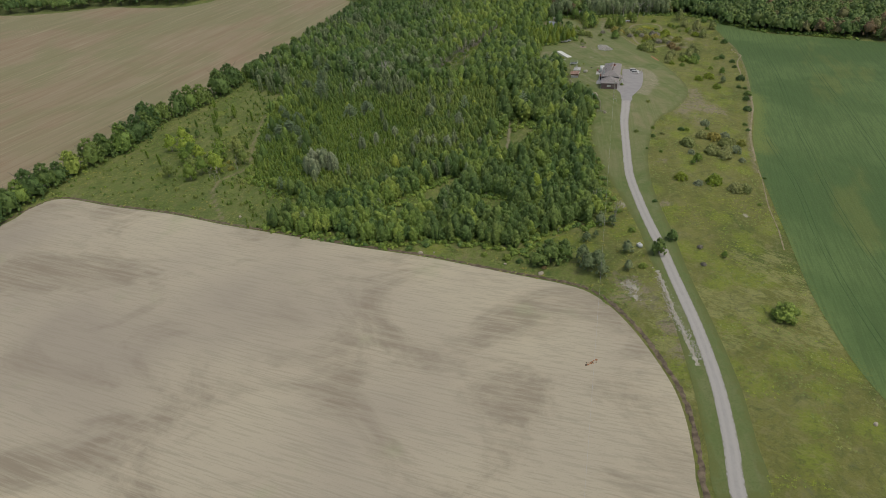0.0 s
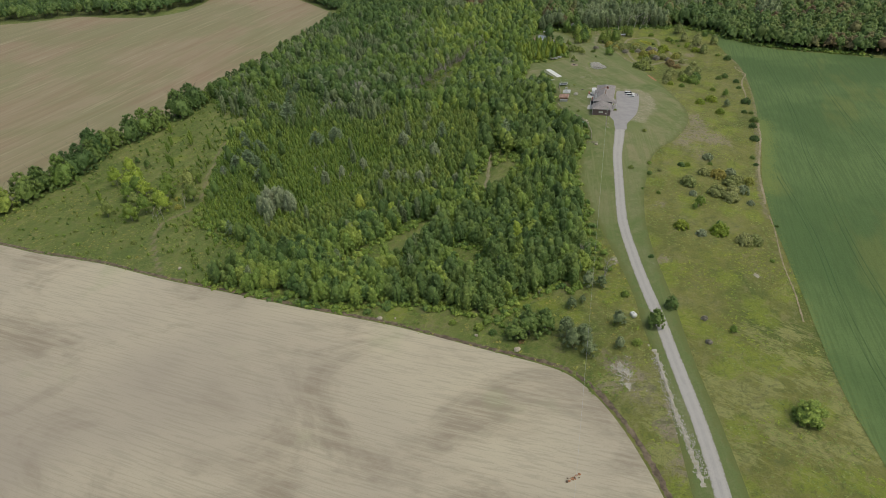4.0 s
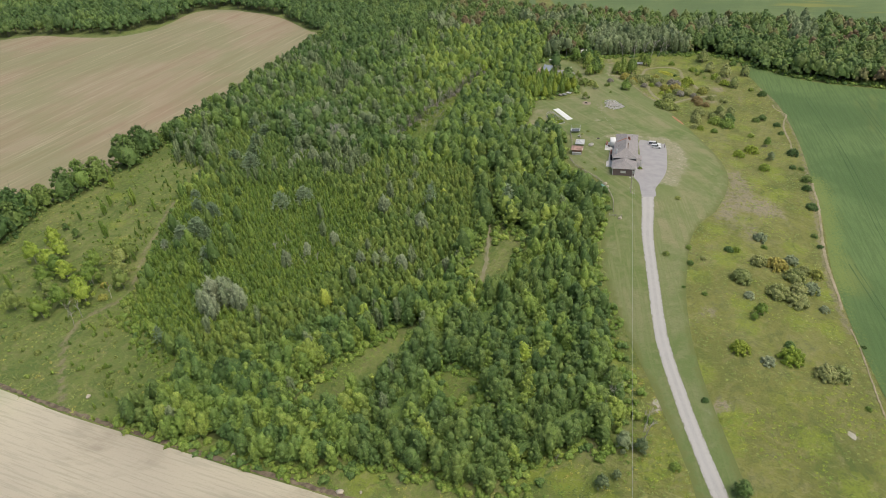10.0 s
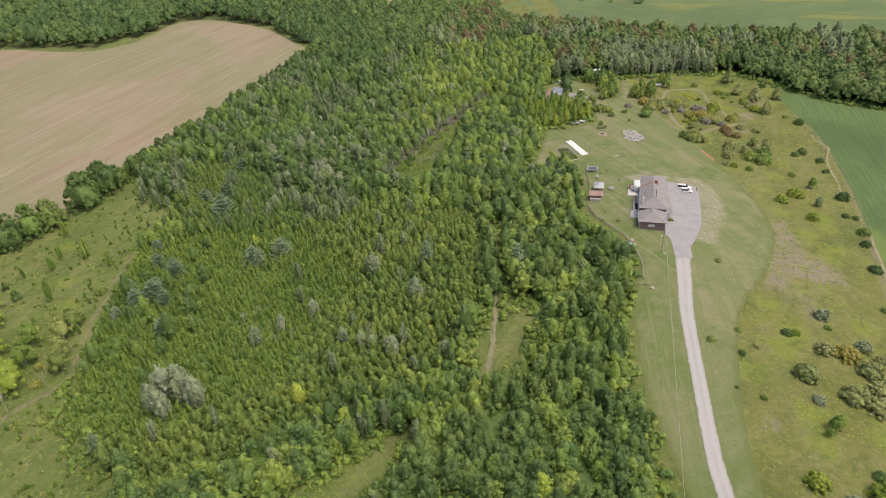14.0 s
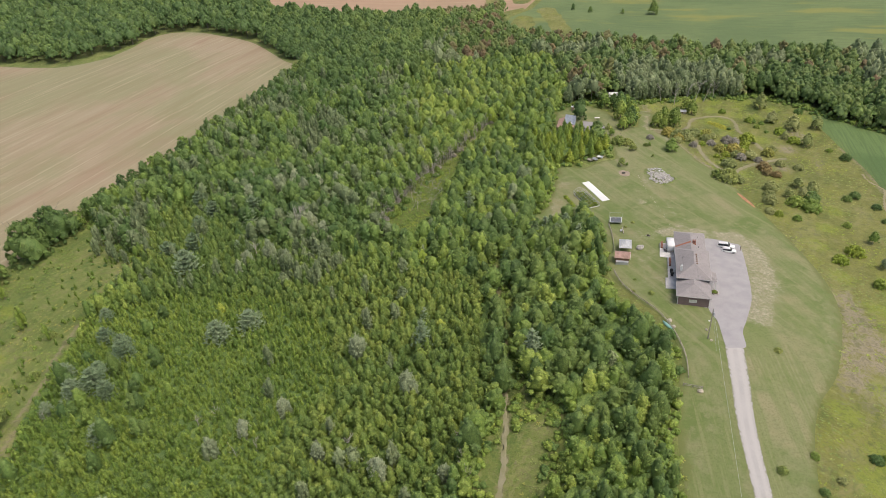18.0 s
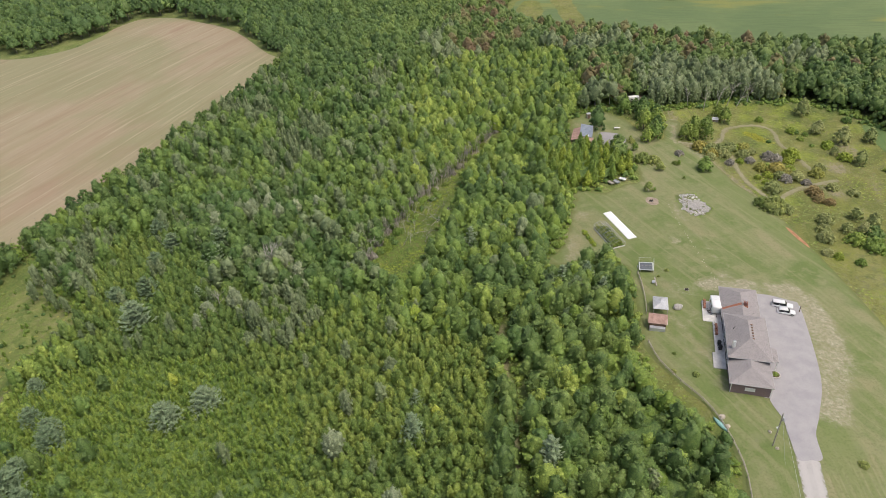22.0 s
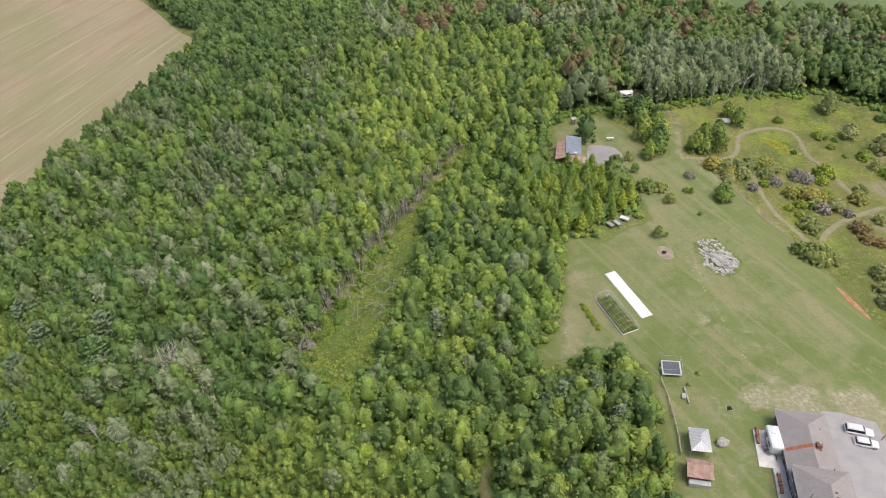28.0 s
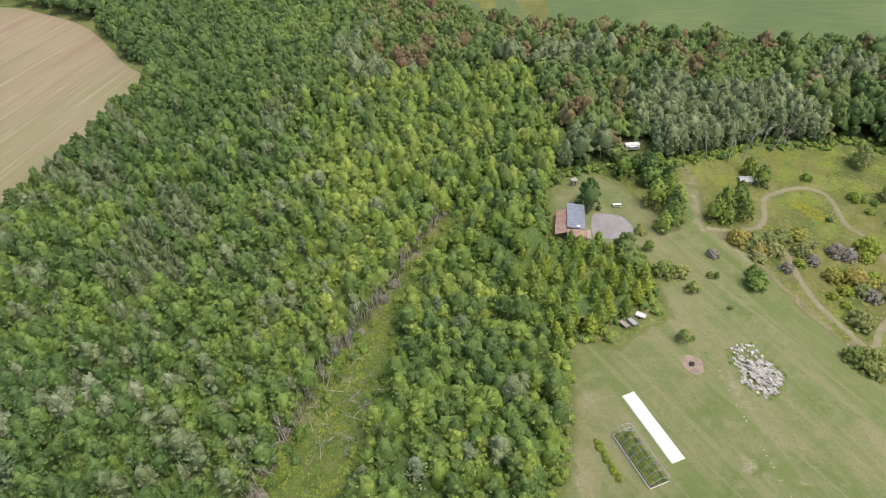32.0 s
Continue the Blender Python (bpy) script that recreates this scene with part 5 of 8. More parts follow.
stand("north_woods", NORTH, LEAF_DARK, BARK, np.c_[x, y][~grey & ~turning], wood_rng, 1.12, "dark green mature woods north of the young forest")
stand("turning_woods", NORTH, LEAF_MIX, BARK, np.c_[x, y][turning], wood_rng, 1.12, "mature woods with some crowns turning reddish brown")
gx2, gy2 = scatter(wood_rng, 110, 174, 505, 548, 3.1)
gok = in_forest(gx2, gy2) & (np.hypot(gx2 - 105, gy2 - 519) > 7)
stand("aspen_wall", POPLAR, LEAF_GREY, BARK_PALE, np.c_[gx2, gy2][gok], wood_rng, 1.2, "close stand of silver-green aspens behind the meadow")
stand("grey_woods", SILVER, LEAF_GREY, BARK_PALE, np.c_[x, y][grey & (roll < 0.85)], wood_rng, 1.05, "tall grey-green aspens with pale trunks at the wood's edge")


# leafy understory that fills the space between the stems
def understory(name, x0, x1, y0, y1, gap, height, rough, seed, label):
    rng = np.random.default_rng(seed)
    nx, ny = int((x1 - x0) / gap), int((y1 - y0) / gap)
    a, b = np.meshgrid(np.arange(nx), np.arange(ny))
    px = x0 + (a + rng.uniform(-0.35, 0.35, a.shape)) * gap
    py = y0 + (b + rng.uniform(-0.35, 0.35, a.shape)) * gap
    px, py = px.ravel(), py.ravel()
    ok = in_forest(px, py) & (reach(FOREST, px, py, True) > 2.5)
    for c in CLEARINGS:
        ok &= reach(c, px, py, True) > 2.0
    ok &= np.hypot(px - 105, py - 517) > 8
    low = inside(SAPLING_ZONE, px, py) | inside(MID_ZONE, px, py)
    pz = ground_z(px, py) + np.where(low, 0.28, 1.0) * height + rng.uniform(-rough, rough, len(px))
    i = (b[:-1, :-1] * nx + a[:-1, :-1]).ravel()
    tris = np.r_[np.c_[i, i + 1, i + 1 + nx], np.c_[i, i + 1 + nx, i + nx]]
    tris = tris[ok[tris].all(1)]
    used, flat = np.unique(tris, return_inverse=True)
    tris = flat.reshape(-1, 3)
    ob = new(name, mesh_np(name, np.c_[px, py, pz][used], tris, LEAF, [("tint", rng.uniform(0.05, 0.6, len(used)))]))
    tagged(ob, label, "undergrowth", kind="stuff")


understory("understory", -150, 112, 195, 590, 1.4, 2.8, 0.8, 3, "dense leafy understory between the young forest's stems")
understory("edge_understory", 112, 262, 440, 592, 2.4, 4.2, 1.0, 6, "leafy understory behind the upper meadow")
understory("woods_understory", -130, 480, 592, 860, 3.0, 5.0, 1.2, 4, "leafy understory between the stems of the north woods")



# ---------------------------------------------------------------- single trees, hedges and shrubs
veg = np.random.default_rng(23)
GOLDENROD = foliage("goldenrod_bloom", [(0.0, (0.36, 0.38, 0.045)), (0.5, (0.43, 0.42, 0.05)), (1.0, (0.30, 0.36, 0.05))])
ROUND_PINE = [pine(260 + k, 5.8, 2.7, 7, 11, 12, 0.10, 0.45) for k in range(4)]
LIGHT_TREE = [bunch_tree(200 + k, 6.0, 2.0, 18, 0.27, 420, 0.26, 2.0, 0.2, 0.3, 0.09, 5, 0.35, 0.3) for k in range(6)]
WEED = [(leaf_tips(np.random.default_rng(220 + k), np.random.default_rng(k).normal(0, 0.4, (16, 3)) * [1, 1, 0.25] + [0, 0, 0.3], np.tile([0.0, 0.0, 1.0], (16, 1)), 0.42, 0.7), prism([(0, 0, 0, 0.02), (0, 0, 0.3, 0.01)], 3)) for k in range(5)]
BUSH = [bunch_tree(230 + k, 1.7, 1.25, 6, 0.45, 30, 0.34, 1.15, 0.2, 0.1, 0.03, 0, 0.3, 0.35) for k in range(5)]


def plants(kind, shapes, mat, spots, label, group, category="tree", size=(0.85, 1.15), bark=BARK, high=1.0):
    for k, (x, y, *s) in enumerate(spots):
        q = s[0] if s else float(veg.uniform(*size))
        tree_thing(kind, shapes, k + int(veg.integers(0, 9)), mat, bark, x, y, q, float(veg.uniform(0, 360)), label, category, group, high * float(veg.uniform(0.9, 1.1)))


# hedgerow between meadow and stubble field
hedge_spots = [(x + float(veg.normal(0, 1.6)), y + float(veg.normal(0, 1.5)), float(veg.uniform(1.45, 2.15))) for x, y in smooth_line(HEDGE[:8], 6.6) if not 392 < y < 399]
hedge_spots += [(x + float(veg.normal(0, 1.2)), y + float(veg.normal(0, 0.8)), float(veg.uniform(0.95, 1.4))) for x, y in smooth_line(HEDGE[7:], 5.2)]
plants("hedge_tree", HEDGEROW, LEAF_DARK, [s for k, s in enumerate(hedge_spots) if k % 4], "dark green broad hedgerow tree beside the stubble field", "hedgerow trees")
plants("hedge_tree", HEDGEROW, LEAF, [s for k, s in enumerate(hedge_spots) if k % 4 == 0], "mid green hedgerow tree beside the stubble field", "hedgerow trees")
plants("tree", MATURE, LEAF_RUST, [(-197, 291, 0.62), (-112, 508, 0.5), (-99, 536, 0.5), (150, 434, 0.3)], "brownish tree with drying leaves", "brown trees")

# light trees standing over the west meadow
WEST_TREES = [(-142, 314), (-119, 300), (-113, 312), (-120, 293), (-124, 287), (-131, 294), (-141, 321), (-137, 301), (-112, 318), (-131, 305), (-122, 310), (-109, 303), (-116, 288), (-128, 281), (-141, 287), (-150, 318), (-136, 309), (-106, 296), (-148, 330)]
plants("young_tree", LIGHT_TREE, LEAF_LIME, [p + (1.6,) for p in WEST_TREES[::3]], "tall bright yellow-green ash with a thin pale trunk in the meadow", "meadow trees", bark=BARK_PALE)
plants("young_tree", LIGHT_TREE, LEAF_YOUNG, [p + (1.6,) for p in WEST_TREES[1::3]], "tall light green ash with a thin pale trunk in the meadow", "meadow trees", bark=BARK_PALE)
plants("young_tree", LIGHT_TREE, LEAF_OLIVE, [p + (1.45,) for p in WEST_TREES[2::3]], "tall olive-green ash with a thin pale trunk in the meadow", "meadow trees", bark=BARK_PALE)
plants("young_tree", ASPEN, LEAF_YOUNG, [(-139, 362, 0.8), (-128, 363, 1.0), (-145, 380, 0.9), (-129, 334, 0.9), (-109, 314, 0.6), (-138, 354, 0.9), (-116, 355, 0.8), (-147, 350, 0.6), (-128, 361, 0.7), (-133, 340, 0.7), (-126, 281, 0.8), (-150, 300, 0.8), (-160, 310, 0.7)],
       "slender light green young tree standing in the meadow", "meadow trees")
plants("young_tree", MATURE, LEAF_DARK, [(-142, 336, 0.5), (-150, 343, 0.4)], "small dark green tree in the west meadow", "meadow trees")
plants("young_tree", ASPEN, LEAF_GREY, [(-119, 411, 1.1), (-116, 404, 1.0), (-124, 413, 1.1), (-112, 400, 0.9), (-118, 418, 1.1), (-128, 424, 1.0), (-108, 398, 0.9), (-122, 406, 1.0)], "tall grey-green aspen at the meadow's upper end", "meadow aspens", bark=BARK_PALE)
plants("shrub", SHRUBS, LEAF_OLIVE, [(-112, 337, 1.1), (-116, 357, 0.7), (-107, 308, 0.6), (-98, 281, 1.1), (-102, 275, 1.0), (-120, 262, 0.7), (-96, 252, 0.6), (-140, 256, 0.5), (-125, 300, 0.8), (-90, 246, 0.8), (-75, 243, 0.7), (-150, 275, 0.6), (-132, 272, 0.7)],
       "low olive-green bush in the west meadow", "meadow bushes", "shrub")
plants("shrub", SHRUBS, LEAF_TAN, [(-111, 290, 1.0), (-114, 298, 0.8), (-126, 317, 0.9)], "brownish dry bush in the west meadow", "meadow bushes", "shrub")

# trees on and round the lawn
plants("lawn_tree", MATURE, LEAF, [(114.7, 453.3, 0.85), (116, 457.5, 0.5)], "small round-crowned green tree on the lawn", "lawn trees", high=0.8)
plants("lawn_tree", LIGHT_TREE, LEAF_OLIVE, [(97.8, 452.9, 0.85), (88.9, 437.2, 0.8), (104.5, 446, 0.35)], "small olive-green round tree on the lawn", "lawn trees", high=0.8)
plants("lawn_tree", LIGHT_TREE, LEAF_YOUNG, [(106, 457, 0.4), (92.5, 470, 0.7), (93, 479, 0.4), (91, 437, 0.3)], "small light green tree on the lawn", "lawn trees")
plants("evergreen", MATURE, LEAF_DARK, [(82, 492, 1.05)], "dense dark rounded evergreen beside the cabin", "lawn trees")
plants("shrub", SHRUBS, LEAF_OLIVE, [(93, 460.5, 1.7), (97, 459.5, 1.4), (129, 425.5, 2.2), (126, 428, 1.6), (92.9, 477.5, 0.9), (104.9, 457.9, 0.7)], "olive-green rounded shrub on the lawn", "lawn shrubs", "shrub")
plants("shrub", SHRUBS, LEAF_OLIVE, [(80.2, 387.3, 0.4), (74.2, 344.2, 0.5), (84.2, 281.2, 0.65), (99.8, 317.9, 0.6), (77, 384.5, 0.3), (69.5, 346, 0.35), (71.5, 352, 0.3)],
       "small olive-green shrub on the mown grass", "lawn shrubs", "shrub")
plants("drive_tree", MATURE, LEAF_DARK, [(67.0, 184.6, 0.8), (73.8, 192, 0.6)], "dark green dense tree standing beside the drive", "drive trees", high=0.85)
plants("lone_bush", MATURE, LEAF, [(92.8, 147, 1.2)], "large lone round green bush in the meadow", "meadow bushes", "shrub", high=0.55)
plants("edge_tree", MATURE, LEAF_DARK, [(30.7, 187.5, 1.1), (26.8, 187.1, 0.95), (35.6, 188.9, 1.0)], "dark green tree at the tilled field's edge", "field edge trees", high=0.85)
plants("edge_tree", LIGHT_TREE, LEAF_GREY, [(42, 179.3, 1.3), (45.6, 180.7, 1.3), (41.1, 184.6, 1.2), (46.1, 175.5, 1.0), (48.7, 198.9, 0.5), (45, 197, 0.8), (52, 207, 1.0), (56, 205.5, 0.8), (57, 187, 0.9), (55, 177, 0.7)],
       "grey-green willow-like tree at the field's edge", "field edge trees")
plants("shrub", SHRUBS, LEAF_RUST, [(28, 184.5, 0.5)], "small orange-leaved bush by the field edge", "field edge bushes", "shrub")
plants("shrub", SHRUBS, LEAF, [(16, 193, 0.9), (8, 197, 0.7), (-20, 206.5, 0.8), (20, 190, 0.7), (60, 214, 0.7), (60, 178, 0.8), (62, 200, 0.7)], "low green bush at the field's edge", "field edge bushes", "shrub")

# shrubs of the east meadow
def bushes(mat, spots, label, group="meadow shrubs"):
    plants("shrub", SHRUBS, mat, spots, label, group, "shrub")


bushes(LEAF_SAGE, [(103.5, 267.6, 1.7), (121.4, 269.2, 1.8), (112.2, 260.1, 1.85), (116.2, 256.4, 1.8), (126.6, 273.6, 1.0), (119.7, 263.0, 1.4), (113.0, 276.8, 1.35), (109.1, 225.9, 1.6), (112.9, 226.1, 1.5), (95.4, 278.2, 0.6)],
       "broad olive-green rounded shrub in the east meadow")
bushes(LEAF_SILVER, [(119.9, 291.8, 1.25), (123.5, 263.3, 1.5), (102.6, 259.0, 0.9), (122.9, 253.6, 0.8), (96.2, 230.8, 1.0), (124.6, 278.7, 1.25)], "grey-green rounded shrub in the east meadow")
bushes(LEAF_TAN, [(118.2, 275.4, 1.75), (129.6, 271.3, 1.2)], "golden-brown rounded shrub in the east meadow")
bushes(LEAF_GOLD, [(90.5, 235.8, 1.4), (102.9, 231.8, 1.7), (108.5, 283.7, 0.7), (142.2, 365.1, 1.4), (150.2, 370.5, 1.7), (147.7, 351.5, 1.3), (136.5, 396.4, 0.9)], "yellow-green rounded shrub in the meadow")
bushes(LEAF, [(105.8, 283.7, 0.8), (92.8, 284.6, 0.6), (90.4, 275.6, 0.6), (84.5, 263.8, 0.35), (89.6, 260.1, 0.5), (104.9, 237.3, 0.8), (119.2, 286.7, 0.6), (114.1, 214.9, 0.45), (75.3, 218.6, 0.5), (141.9, 393.5, 0.9), (158.1, 389.3, 0.9)],
       "small green bush in the east meadow")
plants("young_tree", LIGHT_TREE, LEAF_YOUNG, [(101.8, 250.3, 0.75), (103.5, 251.5, 0.6), (160.5, 377.5, 0.85), (87.4, 179.5, 0.5), (99.8, 248.5, 0.5)], "airy light green sapling in the east meadow", "meadow saplings")
plants("young_tree", LIGHT_TREE, LEAF_GREY, [(154.9, 361.6, 0.75), (156.5, 363.5, 0.6)], "grey-green small tree in the east meadow", "meadow saplings")
bushes(LEAF_DARK, [(151.4, 318, 1.2), (141.5, 296.5, 0.65), (140.1, 289.4, 0.6), (157.2, 333.8, 1.0), (161.1, 341.8, 1.25), (164.3, 352.5, 0.7), (161.3, 353.8, 0.8), (167.9, 368.2, 1.4), (173.7, 391.7, 0.8), (176.1, 402.0, 0.95), (186.8, 443.7, 1.3), (172.7, 410.9, 1.2), (168.8, 409.2, 1.0), (126, 238, 0.4)],
       "dark green bush along the bean field's edge", "field side bushes")
# the thickets of the upper meadow and the track side
bushes(LEAF, [(151.2, 402.2, 2.0), (147.2, 405.8, 1.8), (155, 410, 1.8)], "broad green thicket shrub in the upper meadow", "thicket shrubs")
bushes(LEAF_SAGE, [(137.7, 406.5, 1.5), (142.9, 417.4, 1.6), (134.2, 398.1, 1.1), (140, 412, 1.3)], "broad olive-green thicket shrub in the upper meadow", "thicket shrubs")
plants("thicket_tree", MATURE, LEAF_SAGE, [(158.3, 415.5, 0.75), (154.9, 420.4, 0.7), (152.5, 411, 0.7), (147.5, 412, 0.6)], "grey-green small tree in the upper thicket", "thicket shrubs", high=0.75)
bushes(LEAF_RUST, [(148.6, 437.0, 1.5), (151.1, 430.1, 1.1), (148.2, 432.2, 1.2)], "rusty orange-leaved shrub in the upper meadow", "rusty shrubs")
bushes(LEAF_TAN, [(142.2, 453.2, 1.9), (156.5, 450.7, 1.5), (136.4, 470.9, 1.7), (118.9, 470.9, 1.9), (136.8, 454.7, 1.4), (145, 450.5, 1.5), (122, 466.2, 1.3)], "golden-olive rounded shrub along the dirt track", "track side shrubs")
bushes(LEAF_GOLD, [(146, 451.8, 1.7), (152.7, 464.6, 1.9), (171.7, 472.7, 1.4), (173.2, 462.5, 1.5), (137.4, 449.3, 1.1), (139.5, 455.5, 1.3), (163.1, 486.6, 1.2), (154.3, 498.1, 1.0), (120.4, 472.2, 1.2), (134, 471.5, 1.2), (150.5, 461, 1.2), (131, 460.5, 0.9), (133, 448, 0.8), (134.5, 444.5, 0.8)],
       "yellow-green rounded shrub along the dirt track", "track side shrubs")
bushes(LEAF_SAGE, [(134.4, 438.7, 1.8), (121.7, 468.3, 1.7), (126.9, 470.4, 1.6), (131.6, 471.3, 1.6), (120.9, 463.6, 1.2), (134, 465.1, 1.4), (126.4, 465.6, 1.5), (147.2, 447.9, 1.6), (141.5, 449, 1.3), (157.2, 440.5, 1.2), (163.2, 436.5, 1.2), (128.7, 423.9, 1.5), (132.5, 424.5, 1.4), (138.5, 468.5, 1.2), (160, 455, 1.2), (124.5, 472, 1.2)],
       "olive-green rounded shrub along the dirt track", "track side shrubs")
bushes(LEAF_GREYBRUSH, [(81.6, 185.9, 0.55), (79.3, 175.9, 0.5), (143.6, 464, 1.4), (108.9, 465.9, 1.05), (146, 462.2, 1.3), (142.9, 446.6, 1.3), (135.3, 461.2, 1.1), (126.5, 458.8, 1.0), (149.5, 444, 1.0)], "grey-brown leafless brush bush", "track side shrubs")
bushes(LEAF, [(164.6, 485.9, 0.9), (167.7, 483.8, 0.7), (190.0, 493.7, 1.2), (163.8, 479.8, 0.8), (150, 478, 0.6), (184, 452, 0.8), (166, 474, 0.6)], "small green bush in the upper meadow", "meadow bushes")
plants("copse_tree", MATURE, LEAF, [(102.6, 479.7, 0.95), (105.0, 484, 0.9), (107.4, 488.7, 0.95), (103.5, 500.1, 0.95), (101.2, 489.4, 0.95), (109.5, 500, 0.8), (97, 506, 0.9), (107.6, 494.5, 0.9), (99.4, 477.8, 0.75), (104.9, 505, 0.9)],
       "green tree of the copse between cabin and track", "copse trees")
plants("copse_tree", MATURE, LEAF_FRESH, [(116.6, 481.2, 0.85), (121.2, 485.6, 0.85), (126.3, 486.6, 0.85), (138.6, 497.2, 0.8), (125, 480.8, 0.75), (119.5, 480.2, 0.65), (129, 491.5, 0.7), (137.5, 503, 0.75)], "fresh green tree of the small round copse", "copse trees")
plants("meadow_tree", MATURE, LEAF_SAGE, [(174.8, 502.7, 0.95), (173.1, 485.2, 0.8), (178.5, 475.4, 1.0), (189.8, 475.3, 0.8), (177.0, 458.1, 0.75), (171.2, 466.6, 0.5)], "round olive-green tree in the upper meadow", "meadow trees", high=0.85)

# pines standing over the young forest
plants("white_pine", PINES, LEAF_PINE, [(-95, 450, 0.8), (24, 412, 0.95), (6.4, 335.6, 1.1), (36.5, 323, 1.15), (-24, 399, 0.7),
       (-80, 263, 0.72), (7, 346, 0.7), (49, 384, 0.9), (56, 383, 0.85), (52, 378, 0.8), (-3, 490, 0.85), (33, 458, 0.7), (-70, 481, 0.75), (-86, 560, 0.8), (-38, 478, 0.7), 
       (-76, 440, 0.8), (59, 376, 0.75), (-12, 520, 0.8), (-64, 398, 0.7)], "blue-green white pine with layered boughs over the forest", "white pines")

plants("grey_tree", LIGHT_TREE, LEAF_SILVER, [(-40.2, 410, 1.5), (-43.6, 411, 1.35)], "tall pale grey half-dead poplar over the saplings", "grey poplars", bark=BARK_PALE, high=1.15)
plants("copse_tree", MATURE, LEAF, [(106, 509.5, 0.7), (102.5, 509, 0.68), (109.5, 509.5, 0.68)], "green tree screening the white camper", "copse trees")
plants("round_pine", ROUND_PINE, LEAF_PINE, [(-91, 438, 1.43), (-82, 428, 1.43), (-65, 428, 1.56), (-65, 420, 1.43), (-82, 402, 1.43), (-91, 399, 1.37), (-80, 387, 1.89), (-58, 348, 1.49), (-49, 353, 1.43), (-86, 343, 1.30), (-85, 418, 1.30), (-89, 330, 1.43), (-94, 327, 1.30), (-78.5, 309.5, 1.17),
       (-88, 347, 1.17), (-95, 351, 1.04), (-100, 363, 0.91), (-100, 335, 1.04), (-84, 326, 1.04), (-99, 321, 0.78), (-90, 335, 1.04)], "rounded blue-green pine among the bright saplings", "round pines")
plants("tree", YOUNG, LEAF_RUST, [(-9.1, 504.9, 1.0)], "rust-brown dying young tree in the forest", "brown trees")
plants("grey_tree", GREYWOOD, LEAF_SILVER, [(-65.5, 446, 1.1), (-57, 442.5, 1.15), (-50, 446, 1.1), (-45.5, 440.6, 1.05), (-69, 440, 1.0), (-40, 444, 0.95), (-32, 445, 0.95), (-45, 409, 1.1), (-43, 405.5, 1.0), (-38.5, 411.5, 0.95), (-32, 405, 0.95), (-58, 389, 0.84), (-51, 393, 0.90), (-43, 386, 0.90), (-64, 450, 1.01), (-56, 444, 1.06), (-51, 446, 1.01), (-72, 456, 0.95), (-68, 281.6, 1.15), (-65, 284, 1.1), (-66.5, 274, 1.0), (-58, 278, 1.1), (-62, 280, 1.15), (-70, 277, 1.0),
       (-47, 302, 0.73), (-40, 308, 0.67), (-31, 315, 0.73), (-12.5, 334, 0.95), (-19, 298, 0.73), (-3.5, 291, 0.84), (2.8, 317.5, 1.01), (12, 289, 0.67), (-60, 384, 0.78), (-36, 400, 0.84), (-30, 398, 0.78)], "tall grey-green poplar with pale branches over the saplings", "grey poplars", bark=BARK_PALE)

# larger crowns among the young stand
zone = [(14, 212), (52, 214), (56, 250), (56, 268), (36, 266), (22, 250), (-20, 222), (-60, 226), (-60, 245), (-30, 265), (10, 262)]
x, y = scatter(veg, -65, 70, 205, 340, 6.6, 0.45)
ok = inside(zone, x, y) & in_forest(x, y)
plants("forest_tree", MATURE, LEAF, list(zip(x[ok], y[ok]))[::2], "full green broadleaf tree at the forest edge", "forest edge trees", size=(0.75, 1.0))
plants("forest_tree", MATURE, LEAF_DARK, list(zip(x[ok], y[ok]))[1::4], "deep green broadleaf tree at the forest edge", "forest edge trees", size=(0.7, 1.0))
plants("forest_tree", MATURE, LEAF_YOUNG, list(zip(x[ok], y[ok]))[3::4], "bright green broadleaf tree at the forest edge", "forest edge trees", size=(0.5, 0.75))
x, y = scatter(veg, -130, 60, 300, 580, 17, 0.48)
ok = in_forest(x, y) & ~inside(SAPLING_ZONE, x, y)
plants("forest_tree", MATURE, LEAF, list(zip(x[ok], y[ok]))[::3], "broad green tree rising from the young forest", "forest trees", size=(0.5, 0.72))
plants("forest_tree", MATURE, LEAF_GREY, list(zip(x[ok], y[ok]))[1::6], "broad grey-green tree rising from the young forest", "forest trees", size=(0.5, 0.75))
plants("forest_tree", CONES, LEAF_FRESH, list(zip(x[ok], y[ok]))[2::3], "fresh green pointed tree in the forest", "forest trees", size=(0.8, 1.1))
# pointed trees of the block below the cabin
x, y = scatter(veg, 58, 90, 440, 478, 3.9, 0.36)
ok = in_forest(x, y) & (reach([(76.5, 443.2), (79.2, 443.6), (82.6, 445.2)], x, y) > 3.0)
plants("pointed_tree", CONES, LEAF_YOUNG, list(zip(x[ok], y[ok]))[::2], "bright green pointed young tree beside the cabin", "pointed trees", size=(1.1, 1.45), high=1.0)
plants("pointed_tree", CONES, LEAF_GOLD, list(zip(x[ok], y[ok]))[1::2], "yellow-green pointed young tree beside the cabin", "pointed trees", size=(1.05, 1.4), high=0.95)
plants("oak", MATURE, LEAF_OAK, [(45.7, 383, 0.85), (51, 386, 0.9), (56, 386, 0.9), (46, 374, 0.85), (51.5, 376.5, 0.95), (57, 374, 0.8), (48, 367.5, 0.75), (53, 367, 0.75)], "grey-green oak in the dark wood behind the fence", "oaks", high=1.0)
